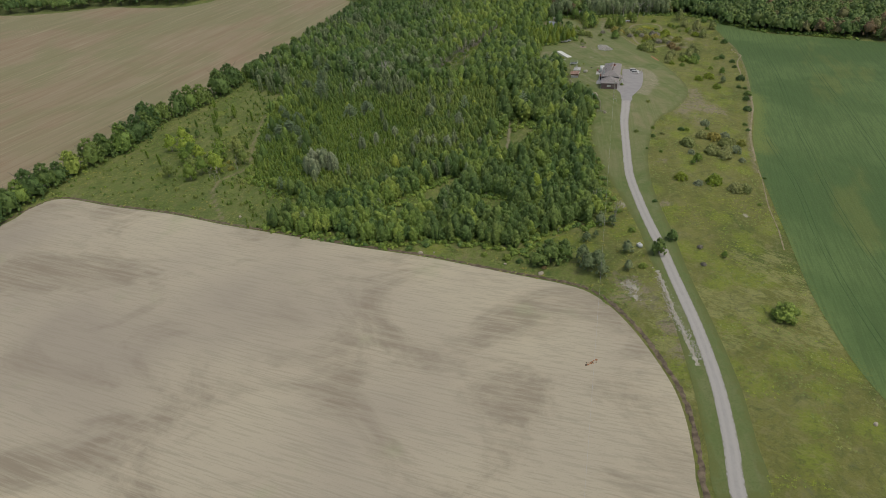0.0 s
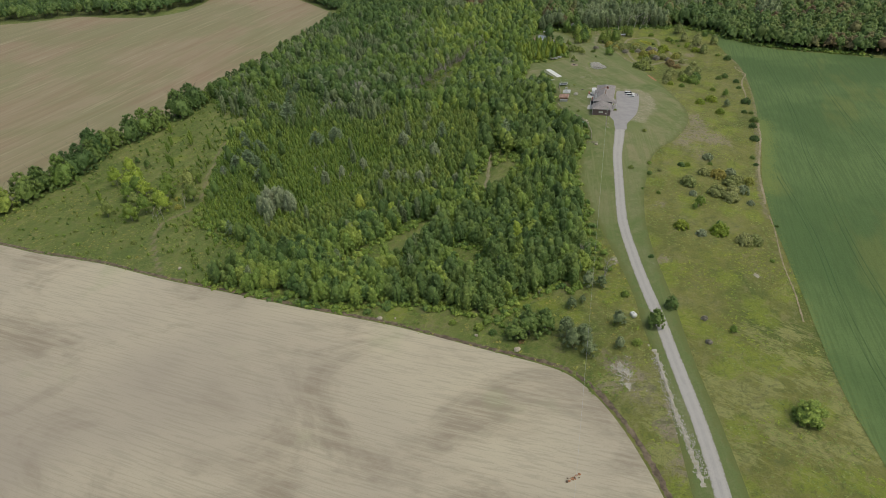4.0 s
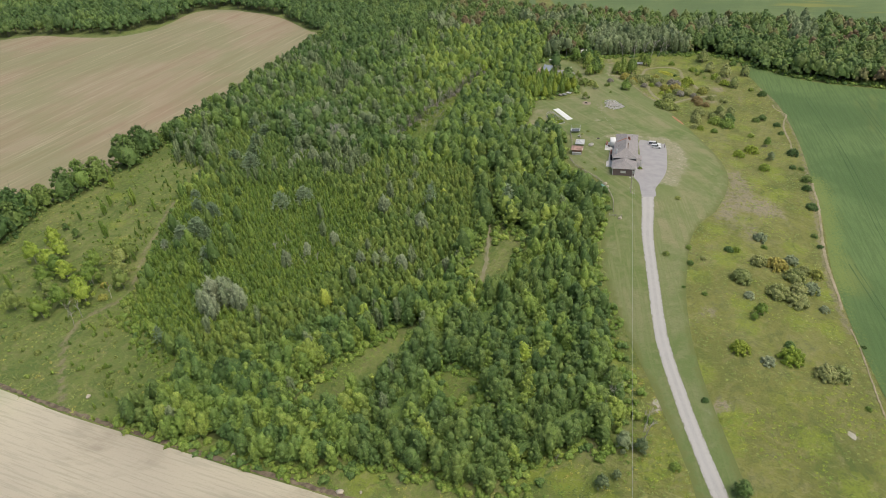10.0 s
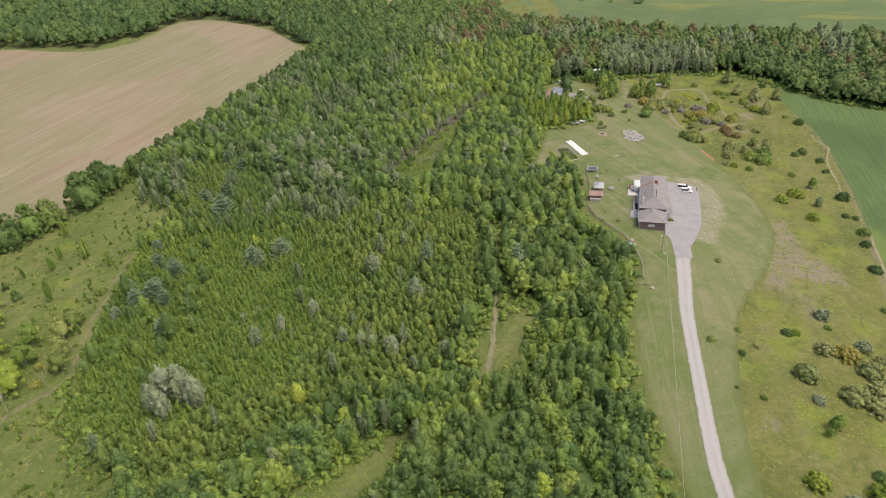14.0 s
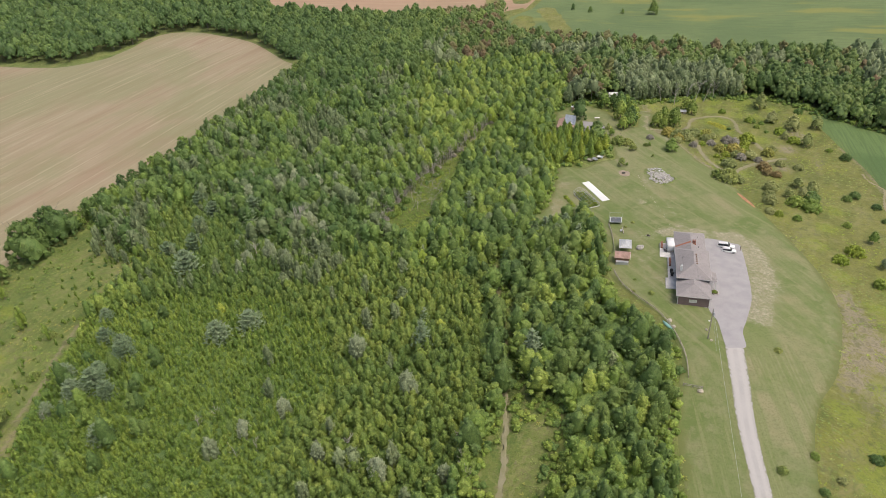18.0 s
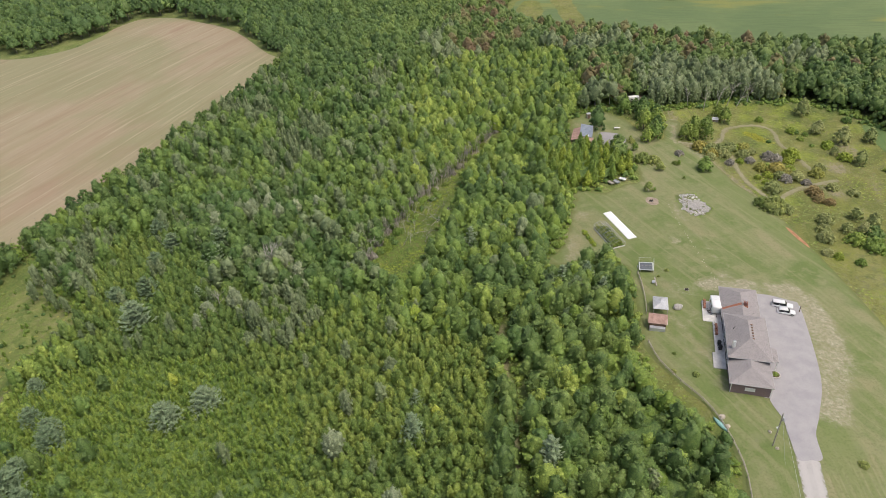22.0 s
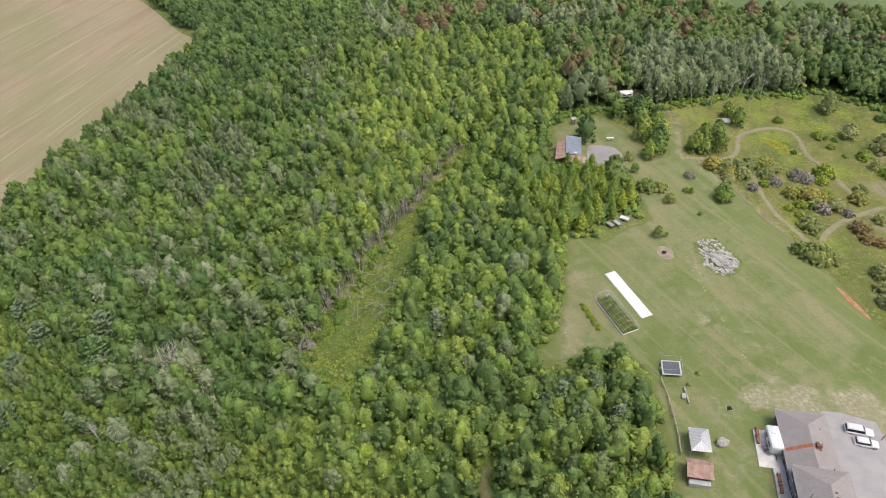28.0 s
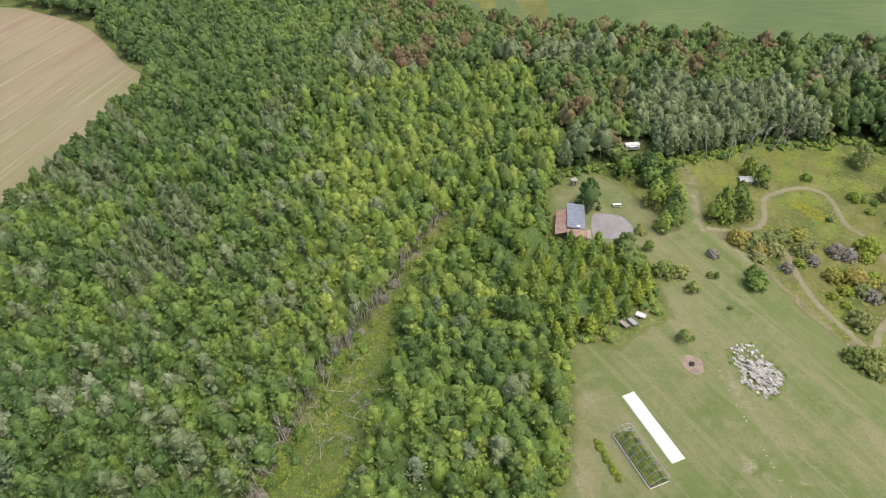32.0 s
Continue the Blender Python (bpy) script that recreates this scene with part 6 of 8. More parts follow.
plants("lime_tree", YOUNG, LEAF_LIME, [(5.8, 378.9, 1.3), (-61.1, 362.1, 0.9), (11.7, 342, 1.0), (51.4, 336.1, 1.1), (39.1, 500.5, 1.5), (1.9, 383.6, 1.0), (-28.5, 274.3, 1.3), (-14.4, 263.8, 1.6), (32.4, 238.3, 1.5), (12, 504.1, 1.2), (-22, 268, 1.2)], "bright yellow-green young tree standing out of the forest", "lime-green trees")
plants("young_tree", POPLAR, LEAF_YOUNG, [(37, 397, 0.9), (40.5, 395, 0.95), (43, 399, 0.85), (34.5, 394, 0.8), (39, 391, 0.85), (46, 391, 0.7)], "fresh light green young tree beside the forest lane", "lane trees")
plants("oak", MATURE, LEAF_DARK, [(60, 377, 0.85), (54, 370, 0.8), (62, 368, 0.75), (48, 374, 0.75), (57, 389, 0.7), (64, 381, 0.62)], "dark green oak in the wood behind the fence", "oaks")
plants("oak", MATURE, LEAF_DARK, [(174.9, 690, 1.1), (131.5, 706, 0.5), (154, 697, 0.4), (120, 715, 0.5)], "lone dark tree on the far field boundary", "far field trees")

# dead and fallen trees
for k, (x, y, s, ln, tn) in enumerate(((-56, 392, 1.2, 4, 0), (-47, 386, 0.9, 0, 50), (-33, 399, 1.0, 6, 20), (-40, 300, 0.75, 0, 80), (-36, 303, 0.7, 5, 10), (-12, 300, 0.75, 8, 60), (15, 298, 0.8, 5, 10), (16, 292, 0.75, 0, 45),
                                       (17, 287, 0.8, 10, 100), (57, 208, 0.9, 12, 0), (58, 211, 0.8, 18, 40), (-12, 264, 0.7, 6, 0), (-20, 258, 0.7, 0, 50), (-25, 252, 0.75, 12, 0), (-16, 262, 0.65, 0, 70), (-115, 276, 0.7, 8, 20),
                                       (-108, 290, 0.8, 10, 90), (-120, 300, 0.7, 6, 130), (-98, 318, 0.55, 0, 0), (140, 512, 1.3, 12, 0), (146, 514, 1.4, 16, 20), (134, 510, 1.3, 5, 60), (150, 513, 1.2, 20, 10), (156, 516, 1.3, 0, 90),
                                       (128, 513, 1.2, 9, 160), (-53, 311, 0.8, 4, 0), (-49, 314, 0.85, 3, 70), (-64, 283, 1.1, 4, 30), (-59, 279, 1.05, 6, 150), (-42, 409.3, 1.6, 3, 30), (-41.4, 409, 1.55, 0, 130), (-42.6, 408.5, 1.5, 5, 250), (-41, 411, 1.45, 6, 60), (-43.4, 410.2, 1.4, 8, 190), (-119, 280, 0.8, 18, 40), (-114, 280, 0.75, 14, 120), (-134, 293, 0.8, 20, 10), (-20, 299, 0.85, 5, 0),
                                       (32, 210.5, 0.35, 0, 0), (36, 205, 0.35, 4, 0), (52, 219, 1.0, 10, 30), (142.9, 461.8, 0.4, 0, 0))):
    bare_thing(k, x, y, s, lean=ln, turn=tn)
stem_line = smooth_line(CLEARINGS[0][:6], 1.4)
for k, (x, y) in enumerate(stem_line):
    bare_thing(k, x + float(veg.uniform(-0.6, 1.6)), y + float(veg.normal(0, 0.6)), float(veg.uniform(0.5, 0.85)), "thin grey dead stem at the clearing's edge", "dead clearing stems", float(veg.uniform(0, 16)), float(veg.uniform(0, 360)))
for k in range(44):
    x, y = 8 + float(veg.normal(0, 6)), 434 + float(veg.normal(0, 11))
    if inside(CLEARINGS[0], np.array([x]), np.array([y]))[0]:
        bare_thing(k, x, y, float(veg.uniform(0.4, 0.66)), "grey dead sapling bowed over in the clearing", "dead clearing stems", float(veg.uniform(20, 75)), float(veg.uniform(0, 360)))

for k in range(16):
    x, y = stem_line[int(veg.integers(0, len(stem_line)))]
    bushes(LEAF_GREYBRUSH, [(x + float(veg.uniform(-0.8, 1.8)), y + float(veg.uniform(-1, 1)), float(veg.uniform(0.5, 0.95)))], "grey-brown dead brush at the clearing's edge", "dead brush")

# bushes that break the clearing's edge
for k in range(26):
    x, y = stem_line[int(veg.integers(0, len(stem_line)))]
    bushes(LEAF_YOUNG if k % 2 else LEAF_FRESH, [(x + float(veg.uniform(0.5, 3.6)), y + float(veg.uniform(-1.5, 1.5)), float(veg.uniform(0.55, 1.15)))], "bright green bush growing into the clearing", "clearing bushes")

tip_a, tip_b = CLEARINGS[0][5], CLEARINGS[0][6]
bushes(LEAF, [(tip_a[0] + (tip_b[0] - tip_a[0]) * q + 0.6, tip_a[1] + (tip_b[1] - tip_a[1]) * q + 0.9, 1.15 + 0.35 * (k % 2)) for k, q in enumerate((-0.1, 0.15, 0.4, 0.65, 0.9))], "green bush closing the far end of the clearing", "clearing bushes")

# bare lower stems of the close-grown trees, laid open along the clearing
poles = []
for k in range(820):
    x, y = stem_line[int(veg.integers(0, len(stem_line)))]
    if math.sin(y * 0.42) + 0.8 * math.sin(y * 0.97 + 1.0) < float(veg.uniform(-1.1, 0.5)):
        continue
    x, y = x + float(veg.uniform(-3.0, 1.2 + 1.2 * math.sin(y * 0.6))), y + float(veg.uniform(-0.9, 0.9))
    z, h, r = gz(x, y), float(veg.uniform(2.5, 5.0)), float(veg.uniform(0.05, 0.1))
    dx, dy = veg.normal(0, 0.5, 2)
    poles.append(prism([(x, y, z - 0.1, r), (x + dx * 0.4, y + dy * 0.4, z + h * 0.5, r * 0.8), (x + dx, y + dy, z + h, r * 0.3)], 3))
pv, pf = joined(poles)
tagged(new("clearing_stems", mesh_np("clearing_stems", pv, pf, BARK_PALE)), "crowded pale bare stems along the clearing's edge", "tree trunks", kind="stuff")

# undergrowth along every forest edge, weeds over the meadows
edge_all = [FOREST] + CLEARINGS
x, y = scatter(veg, -215, 270, 190, 545, 1.75, 0.48)
from_stems = reach(stem_line, x, y)
d = np.minimum.reduce([reach(p, x, y, True) for p in edge_all])
free = ~inside(LAWN_EDGE, x, y) & ~inside(FIELD_NEAR, x, y) & ~inside(FIELD_WEST, x, y) & ~inside(FIELD_EAST, x, y)
for line in TRACKS:
    free &= reach(line, x, y) > 1.6
ok = free & (d < 4.0 + 2 * veg.uniform(-1, 1, len(x))) & (veg.uniform(0, 1, len(x)) < 0.75) & (from_stems > 4.0) & (np.hypot(x - 105, y - 517) > 7) & (reach([(75.5, 442.5), (79.2, 443.2), (83.2, 444.8)], x, y) > 3.2)
half = veg.uniform(0, 1, len(x)) < 0.6
stand("undergrowth", BUSH, LEAF, BARK, np.c_[x, y][ok & half], veg, 0.95, "bushy green undergrowth along the forest edge", tall=(0.6, 1.2))
stand("bright_undergrowth", BUSH, LEAF_YOUNG, BARK, np.c_[x, y][ok & ~half], veg, 0.9, "bright yellow-green undergrowth along the forest edge", tall=(0.5, 1.1))
x, y = scatter(veg, 55, 200, 90, 520, 1.7, 0.5)
free = ~inside(LAWN_EDGE, x, y) & ~inside(FIELD_NEAR, x, y) & ~inside(FIELD_EAST, x, y) & ~inside(FOREST, x, y) & (reach(DRIVE, x, y) > 3)
for line in TRACKS:
    free &= reach(line, x, y) > 1.5
dens = soft_noise(x, y, 0.06, 2.0) + 0.5 * soft_noise(x, y, 0.2, 4.0)
ok = free & (dens > -0.02)
gold = soft_noise(x, y, 0.05, 11.0) + 0.4 * soft_noise(x, y, 0.21, 13.0) > 0.12
stand("meadow_weeds", WEED, LEAF_OLIVE, BARK, np.c_[x, y][ok & ~gold], veg, 0.55, "low green weeds over the meadow", tall=(0.2, 0.5))
stand("goldenrod", WEED, LEAF_GOLD, BARK, np.c_[x, y][ok & gold], veg, 0.6, "low yellow goldenrod clumps over the meadow", tall=(0.25, 0.6))
x, y = scatter(veg, -215, 65, 160, 420, 2.0, 0.5)
free = ~inside(FIELD_NEAR, x, y) & ~inside(FIELD_WEST, x, y) & ~inside(LAWN_EDGE, x, y) & ~in_forest(x, y)
for line in TRACKS:
    free &= reach(line, x, y) > 1.3
ok = free & (soft_noise(x, y, 0.07, 21.0) > -0.1)
lush = soft_noise(x, y, 0.04, 25.0) + 0.5 * soft_noise(x, y, 0.15, 27.0) > 0.08
stand("west_meadow_weeds", WEED, LEAF_YOUNG, BARK, np.c_[x, y][ok & lush], veg, 0.75, "lush green weeds over the west meadow and clearings", tall=(0.4, 0.9))
tan = veg.uniform(0, 1, len(x)) < 0.3
stand("dry_meadow_weeds", WEED, LEAF_OLIVE, BARK, np.c_[x, y][ok & ~lush & ~tan], veg, 0.7, "olive weeds over the west meadow", tall=(0.3, 0.8))
stand("straw_meadow_weeds", WEED, LEAF_TAN, BARK, np.c_[x, y][ok & ~lush & tan], veg, 0.7, "straw-coloured tall weeds over the west meadow", tall=(0.3, 0.9))
x, y = scatter(veg, -205, -60, 225, 420, 4.6, 0.5)
free = ~inside(FIELD_NEAR, x, y) & ~inside(FIELD_WEST, x, y) & ~in_forest(x, y) & (reach(TRACKS[4], x, y) > 2) & (veg.uniform(0, 1, len(x)) < np.where(y < 270, 0.25, 0.55))
half = veg.uniform(0, 1, len(x)) < 0.5
wx, wy = scatter(veg, -150, -70, 232, 420, 2.6, 0.5)
spill = ~in_forest(wx, wy) & ~inside(FIELD_NEAR, wx, wy) & ~inside(FIELD_WEST, wx, wy) & (reach(TRACKS[4], wx, wy) > 1.8) & (veg.uniform(0, 1, len(wx)) < 0.8 * np.exp(-reach(FOREST, wx, wy, True) / 9.0))
stand("spilled_saplings", SAPLING, LEAF_YOUNG, BARK, np.c_[wx, wy][spill], veg, 0.7, "bright saplings spreading from the forest into the west meadow", tall=(0.6, 1.2))
stand("meadow_scrub", BUSH, LEAF, BARK, np.c_[x, y][free & half], veg, 0.55, "small green scrub bushes scattered over the west meadow", tall=(0.7, 1.5))
stand("meadow_brush", BUSH, LEAF_OLIVE, BARK, np.c_[x, y][free & ~half], veg, 0.5, "small olive brush scattered over the west meadow", tall=(0.7, 1.6))
x, y = scatter(veg, -15, 50, 395, 505, 1.3, 0.5)
ok = inside(CLEARINGS[0], x, y) & (reach(stem_line, x, y) > 2.1 + veg.uniform(-1.5, 1.2, len(x)))
sunny = soft_noise(x, y, 0.15, 8.0) > 0.12
stand("clearing_herbs", WEED, LEAF_GOLD, BARK, np.c_[x, y][ok & sunny], veg, 0.85, "yellow-green herbs in the long clearing", tall=(0.5, 1.0))
stand("clearing_weeds", WEED, LEAF_YOUNG, BARK, np.c_[x, y][ok & ~sunny], veg, 0.9, "tall yellow-green weeds filling the long clearing", tall=(0.5, 1.1))
x, y = scatter(veg, 138, 156, 474, 490, 0.65, 0.5)
along, across = (x - 147) * 0.61 - (y - 482.3) * 0.79, (x - 147) * 0.79 + (y - 482.3) * 0.61
ok = (np.hypot(along / 6.5, across / 2.6) + 0.35 * soft_noise(x, y, 0.5, 6.0) < 1) & (veg.uniform(0, 1, len(x)) < 0.8)
stand("goldenrod_patch", WEED, GOLDENROD, BARK, np.c_[x, y][ok], veg, 0.7, "dense patch of yellow goldenrod inside the track loop", tall=(0.35, 0.6))



# ---------------------------------------------------------------- things: helpers
def part(name, bm, mat, parent, label="", smooth=False, category=""):
    """Links a bmesh as one mesh object under a thing or a part."""
    me = bpy.data.meshes.new(name)
    bm.normal_update()
    bm.to_mesh(me)
    bm.free()
    if smooth:
        for p in me.polygons:
            p.use_smooth = True
    me.materials.append(mat)
    ob = new(name, me)
    if parent:
        ob.parent = parent
    if label:
        ob["label"] = label
    return ob


def thing(name, m, label, category, group=""):
    ob = new(name)
    ob.empty_display_size = 0.5
    ob.matrix_basis = m
    return tagged(ob, label, category, group)


def box(lo, hi, bev=0.02, bm=None, m=None):
    bm = bm or bmesh.new()
    c = [(a + b) / 2 for a, b in zip(lo, hi)]
    s = [abs(b - a) for a, b in zip(lo, hi)]
    geom = bmesh.ops.create_cube(bm, size=1.0, matrix=(m or Matrix()) @ Matrix.Translation(c) @ Matrix.Diagonal((*s, 1)))
    if bev:
        es = {e for v in geom["verts"] for e in v.link_edges}
        bmesh.ops.bevel(bm, geom=list(es), offset=min(bev, min(s) * 0.4), segments=1, affect='EDGES')
    return bm


def tube(a, b, r, sides=6, r2=None, bm=None):
    bm = bm or bmesh.new()
    a, b = Vector(a), Vector(b)
    q = (b - a).to_track_quat('Z', 'Y').to_matrix().to_4x4()
    bmesh.ops.create_cone(bm, cap_ends=True, segments=sides, radius1=r, radius2=r if r2 is None else r2, depth=(b - a).length, matrix=Matrix.Translation((a + b) / 2) @ q)
    return bm


def boulder_mesh(seed, rx, ry, rz, sub=2, rough=0.28):
    bm = bmesh.new()
    bmesh.ops.create_icosphere(bm, subdivisions=sub, radius=1)
    for v in bm.verts:
        k = 1 + rough * noise.noise(v.co * 1.3 + Vector((seed * 7.1, 0, 0))) + rough * 0.5 * noise.noise(v.co * 3.1 + Vector((0, seed * 3.3, 0)))
        v.co = Vector((v.co.x * rx * k, v.co.y * ry * k, max(v.co.z, -0.45) * rz * k))
    return bm


def poly_bm(rings, cap=True):
    """Skin over rings of equal length."""
    bm = bmesh.new()
    vs = [[bm.verts.new(p) for p in ring] for ring in rings]
    n = len(rings[0])
    for a, b in zip(vs, vs[1:]):
        for i in range(n):
            bm.faces.new((a[i], a[(i + 1) % n], b[(i + 1) % n], b[i]))
    if cap:
        bm.faces.new(list(reversed(vs[0])))
        bm.faces.new(vs[-1])
    bmesh.ops.recalc_face_normals(bm, faces=bm.faces)
    return bm


def shingle_material():
    m, n, l, b = material("asphalt_shingles")
    v = coords(n, l)
    br = n.new("ShaderNodeTexBrick")
    br.inputs["Scale"].default_value = 2.6
    br.inputs["Color1"].default_value, br.inputs["Color2"].default_value, br.inputs["Mortar"].default_value = (0.315, 0.290, 0.285, 1), (0.40, 0.370, 0.362, 1), (0.19, 0.175, 0.172, 1)
    br.inputs["Mortar Size"].default_value = 0.035
    l.new(v, br.inputs["Vector"])
    big = noise_tex(n, l, v, 0.7, 4, 0.65)
    c = mixed(n, l, ranged(n, l, big, 0.35, 0.7, 0.1, 0.6), br.outputs[0], (0.385, 0.355, 0.345))
    c = mixed(n, l, ranged(n, l, noise_tex(n, l, v, 6, 3, 0.7), 0.5, 0.75, 0, 0.55), c, (0.22, 0.20, 0.195))
    l.new(c, b.inputs["Base Color"])
    b.inputs["Roughness"].default_value = 0.9
    bump(n, l, b, br.outputs["Fac"], 0.3, 0.02)
    return m


def siding_material(name, col):
    m, n, l, b = material(name)
    v = coords(n, l)
    w = n.new("ShaderNodeTexWave")
    w.bands_direction = 'Z'
    w.inputs["Scale"].default_value = 2.4
    l.new(v, w.inputs["Vector"])
    big = noise_tex(n, l, v, 0.8, 3)
    c = mixed(n, l, ranged(n, l, w.outputs[1], 0.0, 0.25, 0.6, 0.0), mixed(n, l, big, col, tuple(q * 0.8 for q in col)), tuple(q * 0.6 for q in col))
    l.new(c, b.inputs["Base Color"])
    b.inputs["Roughness"].default_value = 0.6
    bump(n, l, b, w.outputs[1], 0.3, 0.02)
    return m


PADDING = plain("faded_padding", (0.56, 0.60, 0.58), 0.6, 0, 0.12, 2)
GUTTER = plain("weathered_gutter", (0.46, 0.45, 0.44), 0.5, 0, 0.1, 1)
BLIND = plain("white_window_blind", (0.74, 0.73, 0.71), 0.5, 0, 0.06, 1)
SHINGLE = shingle_material()
SIDING_MAUVE, SIDING_GREY = siding_material("mauve_siding", (0.26, 0.185, 0.19)), siding_material("grey_siding", (0.17, 0.165, 0.17))
WHITE = plain("white_paint", (0.80, 0.80, 0.79), 0.45, 0, 0.06, 0.8)
SHEET_WHITE = plain("white_plastic_sheet", (0.86, 0.86, 0.85), 0.5, 0, 0.04, 0.4)
CAR_WHITE = plain("white_car_paint", (0.82, 0.82, 0.82), 0.2, 0, 0.03, 0.5)
GLASS_DARK = plain("dark_glass", (0.025, 0.03, 0.035), 0.08, 0, 0.2, 0.5)
RUBBER = plain("black_rubber", (0.03, 0.03, 0.032), 0.8)
CHROME = plain("bright_metal", (0.65, 0.65, 0.66), 0.3, 1.0, 0.1, 2)
CONCRETE = plain("pale_concrete", (0.68, 0.66, 0.63), 0.85, 0, 0.2, 0.6, 0.2)
BRICK = plain("red_brick", (0.33, 0.15, 0.11), 0.85, 0, 0.3, 4, 0.3)
COPPER = plain("rusty_copper", (0.42, 0.16, 0.09), 0.7, 0, 0.3, 2)
TERRACOTTA = plain("orange_stained_wood", (0.42, 0.19, 0.12), 0.7, 0, 0.25, 2)
WOOD_GREY = plain("weathered_wood", (0.44, 0.40, 0.34), 0.85, 0, 0.3, 3, 0.3)
WOOD_BROWN = plain("brown_wood", (0.24, 0.15, 0.10), 0.8, 0, 0.3, 2, 0.3)
STONE = plain("pale_limestone", (0.50, 0.47, 0.43), 0.85, 0, 0.3, 1.6, 0.4, (0.62, 0.59, 0.55))
STONE_TAN = plain("tan_fieldstone", (0.56, 0.49, 0.40), 0.85, 0, 0.25, 1.2, 0.4)
TIN = plain("galvanised_tin", (0.52, 0.53, 0.55), 0.45, 0.2, 0.15, 0.8)
TIN_BLUE = plain("blue_grey_metal_roof", (0.30, 0.34, 0.40), 0.45, 0.2, 0.15, 0.6)
TIN_RUST = plain("rust_brown_metal_roof", (0.40, 0.25, 0.20), 0.7, 0, 0.25, 0.8, 0, (0.50, 0.33, 0.27))
TEAL = plain("teal_paint", (0.30, 0.55, 0.52), 0.4, 0, 0.15, 1)
MAT_NET = plain("dark_woven_mat", (0.13, 0.145, 0.16), 0.8, 0, 0.2, 2)
CLAY = plain("orange_clay", (0.48, 0.24, 0.13), 0.95, 0, 0.3, 0.9, 0.4)
SAND = plain("pinkish_sand", (0.36, 0.285, 0.225), 0.95, 0, 0.25, 0.7, 0.4)
DIRT = plain("dark_moist_earth", (0.13, 0.09, 0.065), 0.95, 0, 0.4, 0.5, 0.5, (0.23, 0.17, 0.115))
CHAR = plain("charred_ash", (0.05, 0.045, 0.04), 0.95, 0, 0.4, 3)
PAD = gravel_material("grey_gravel_pad", (0.36, 0.34, 0.34), (0.28, 0.27, 0.27), False)


# ---------------------------------------------------------------- the house
def hip_roof(u0, u1, v0, v1, z0, z1, end0=True, end1=True, lip=0.16):
    """A hip roof with a thin edge: eaves at z0, ridge along v at z1."""
    half = (u1 - u0) / 2
    um = (u0 + u1) / 2
    a, b = v0 + (half * 0.98 if end0 else 0), v1 - (half * 0.98 if end1 else 0)
    bm = bmesh.new()
    e = [bm.verts.new(p) for p in ((u0, v0, z0), (u1, v0, z0), (u1, v1, z0), (u0, v1, z0))]
    d = [bm.verts.new((p.co.x, p.co.y, z0 - lip)) for p in e]
    r = [bm.verts.new((um, a, z1)), bm.verts.new((um, b, z1))] if b - a > 0.05 else None
    if r:
        bm.faces.new((e[0], e[1], r[0]))
        bm.faces.new((e[1], e[2], r[1], r[0]))
        bm.faces.new((e[2], e[3], r[1]))
        bm.faces.new((e[3], e[0], r[0], r[1]))
    for i in range(4):
        bm.faces.new((e[i], d[i], d[(i + 1) % 4], e[(i + 1) % 4]))
    bm.faces.new(d)
    bmesh.ops.recalc_face_normals(bm, faces=bm.faces)
    return bm


def gutter(u0, u1, v0, v1, z, parent, sides="wsen"):
    w = 0.07
    runs = {"w": ((u0 - w, v0 - w, z - 0.16), (u0, v1 + w, z + 0.02)), "e": ((u1, v0 - w, z - 0.16), (u1 + w, v1 + w, z + 0.02)),
            "s": ((u0 - w, v0 - w, z - 0.16), (u1 + w, v0, z + 0.022)), "n": ((u0 - w, v1, z - 0.16), (u1 + w, v1 + w, z + 0.022))}
    for s in sides:
        part("gutter", box(*runs[s], 0.03), GUTTER, parent, "pale grey rain gutter")


def window(parent, lo, hi, axis, pane=None):
    """A framed window set in a wall; axis: which way it faces (0: u, 1: v)."""
    w = part("window", bmesh.new(), WHITE, parent, "white-framed window")
    bm = bmesh.new()
    t = 0.09
    other = 1 - axis
    lo, hi = list(lo), list(hi)
    for a, b in (((lo[other], lo[2]), (hi[other], lo[2] + t)), ((lo[other], hi[2] - t), (hi[other], hi[2])), ((lo[other], lo[2] + t), (lo[other] + t, hi[2] - t)),
                 ((hi[other] - t, lo[2] + t), (hi[other], hi[2] - t)), (((lo[other] + hi[other]) / 2 - 0.03, lo[2] + t), ((lo[other] + hi[other]) / 2 + 0.03, hi[2] - t))):
        l3, h3 = [0, 0, a[1]], [0, 0, b[1]]
        l3[axis], h3[axis] = lo[axis], hi[axis]
        l3[other], h3[other] = a[0], b[0]
        box(l3, h3, 0.0, bm)
    bm.to_mesh(w.data)
    bm.free()
    l3, h3 = list(lo), list(hi)
    c = (lo[axis] + hi[axis]) / 2
    l3[axis], h3[axis] = c - 0.015, c + 0.015
    l3[other] += t
    h3[other] -= t
    l3[2] += t
    h3[2] -= t
    part("pane", box(l3, h3, 0), pane or GLASS_DARK, w)
    return w


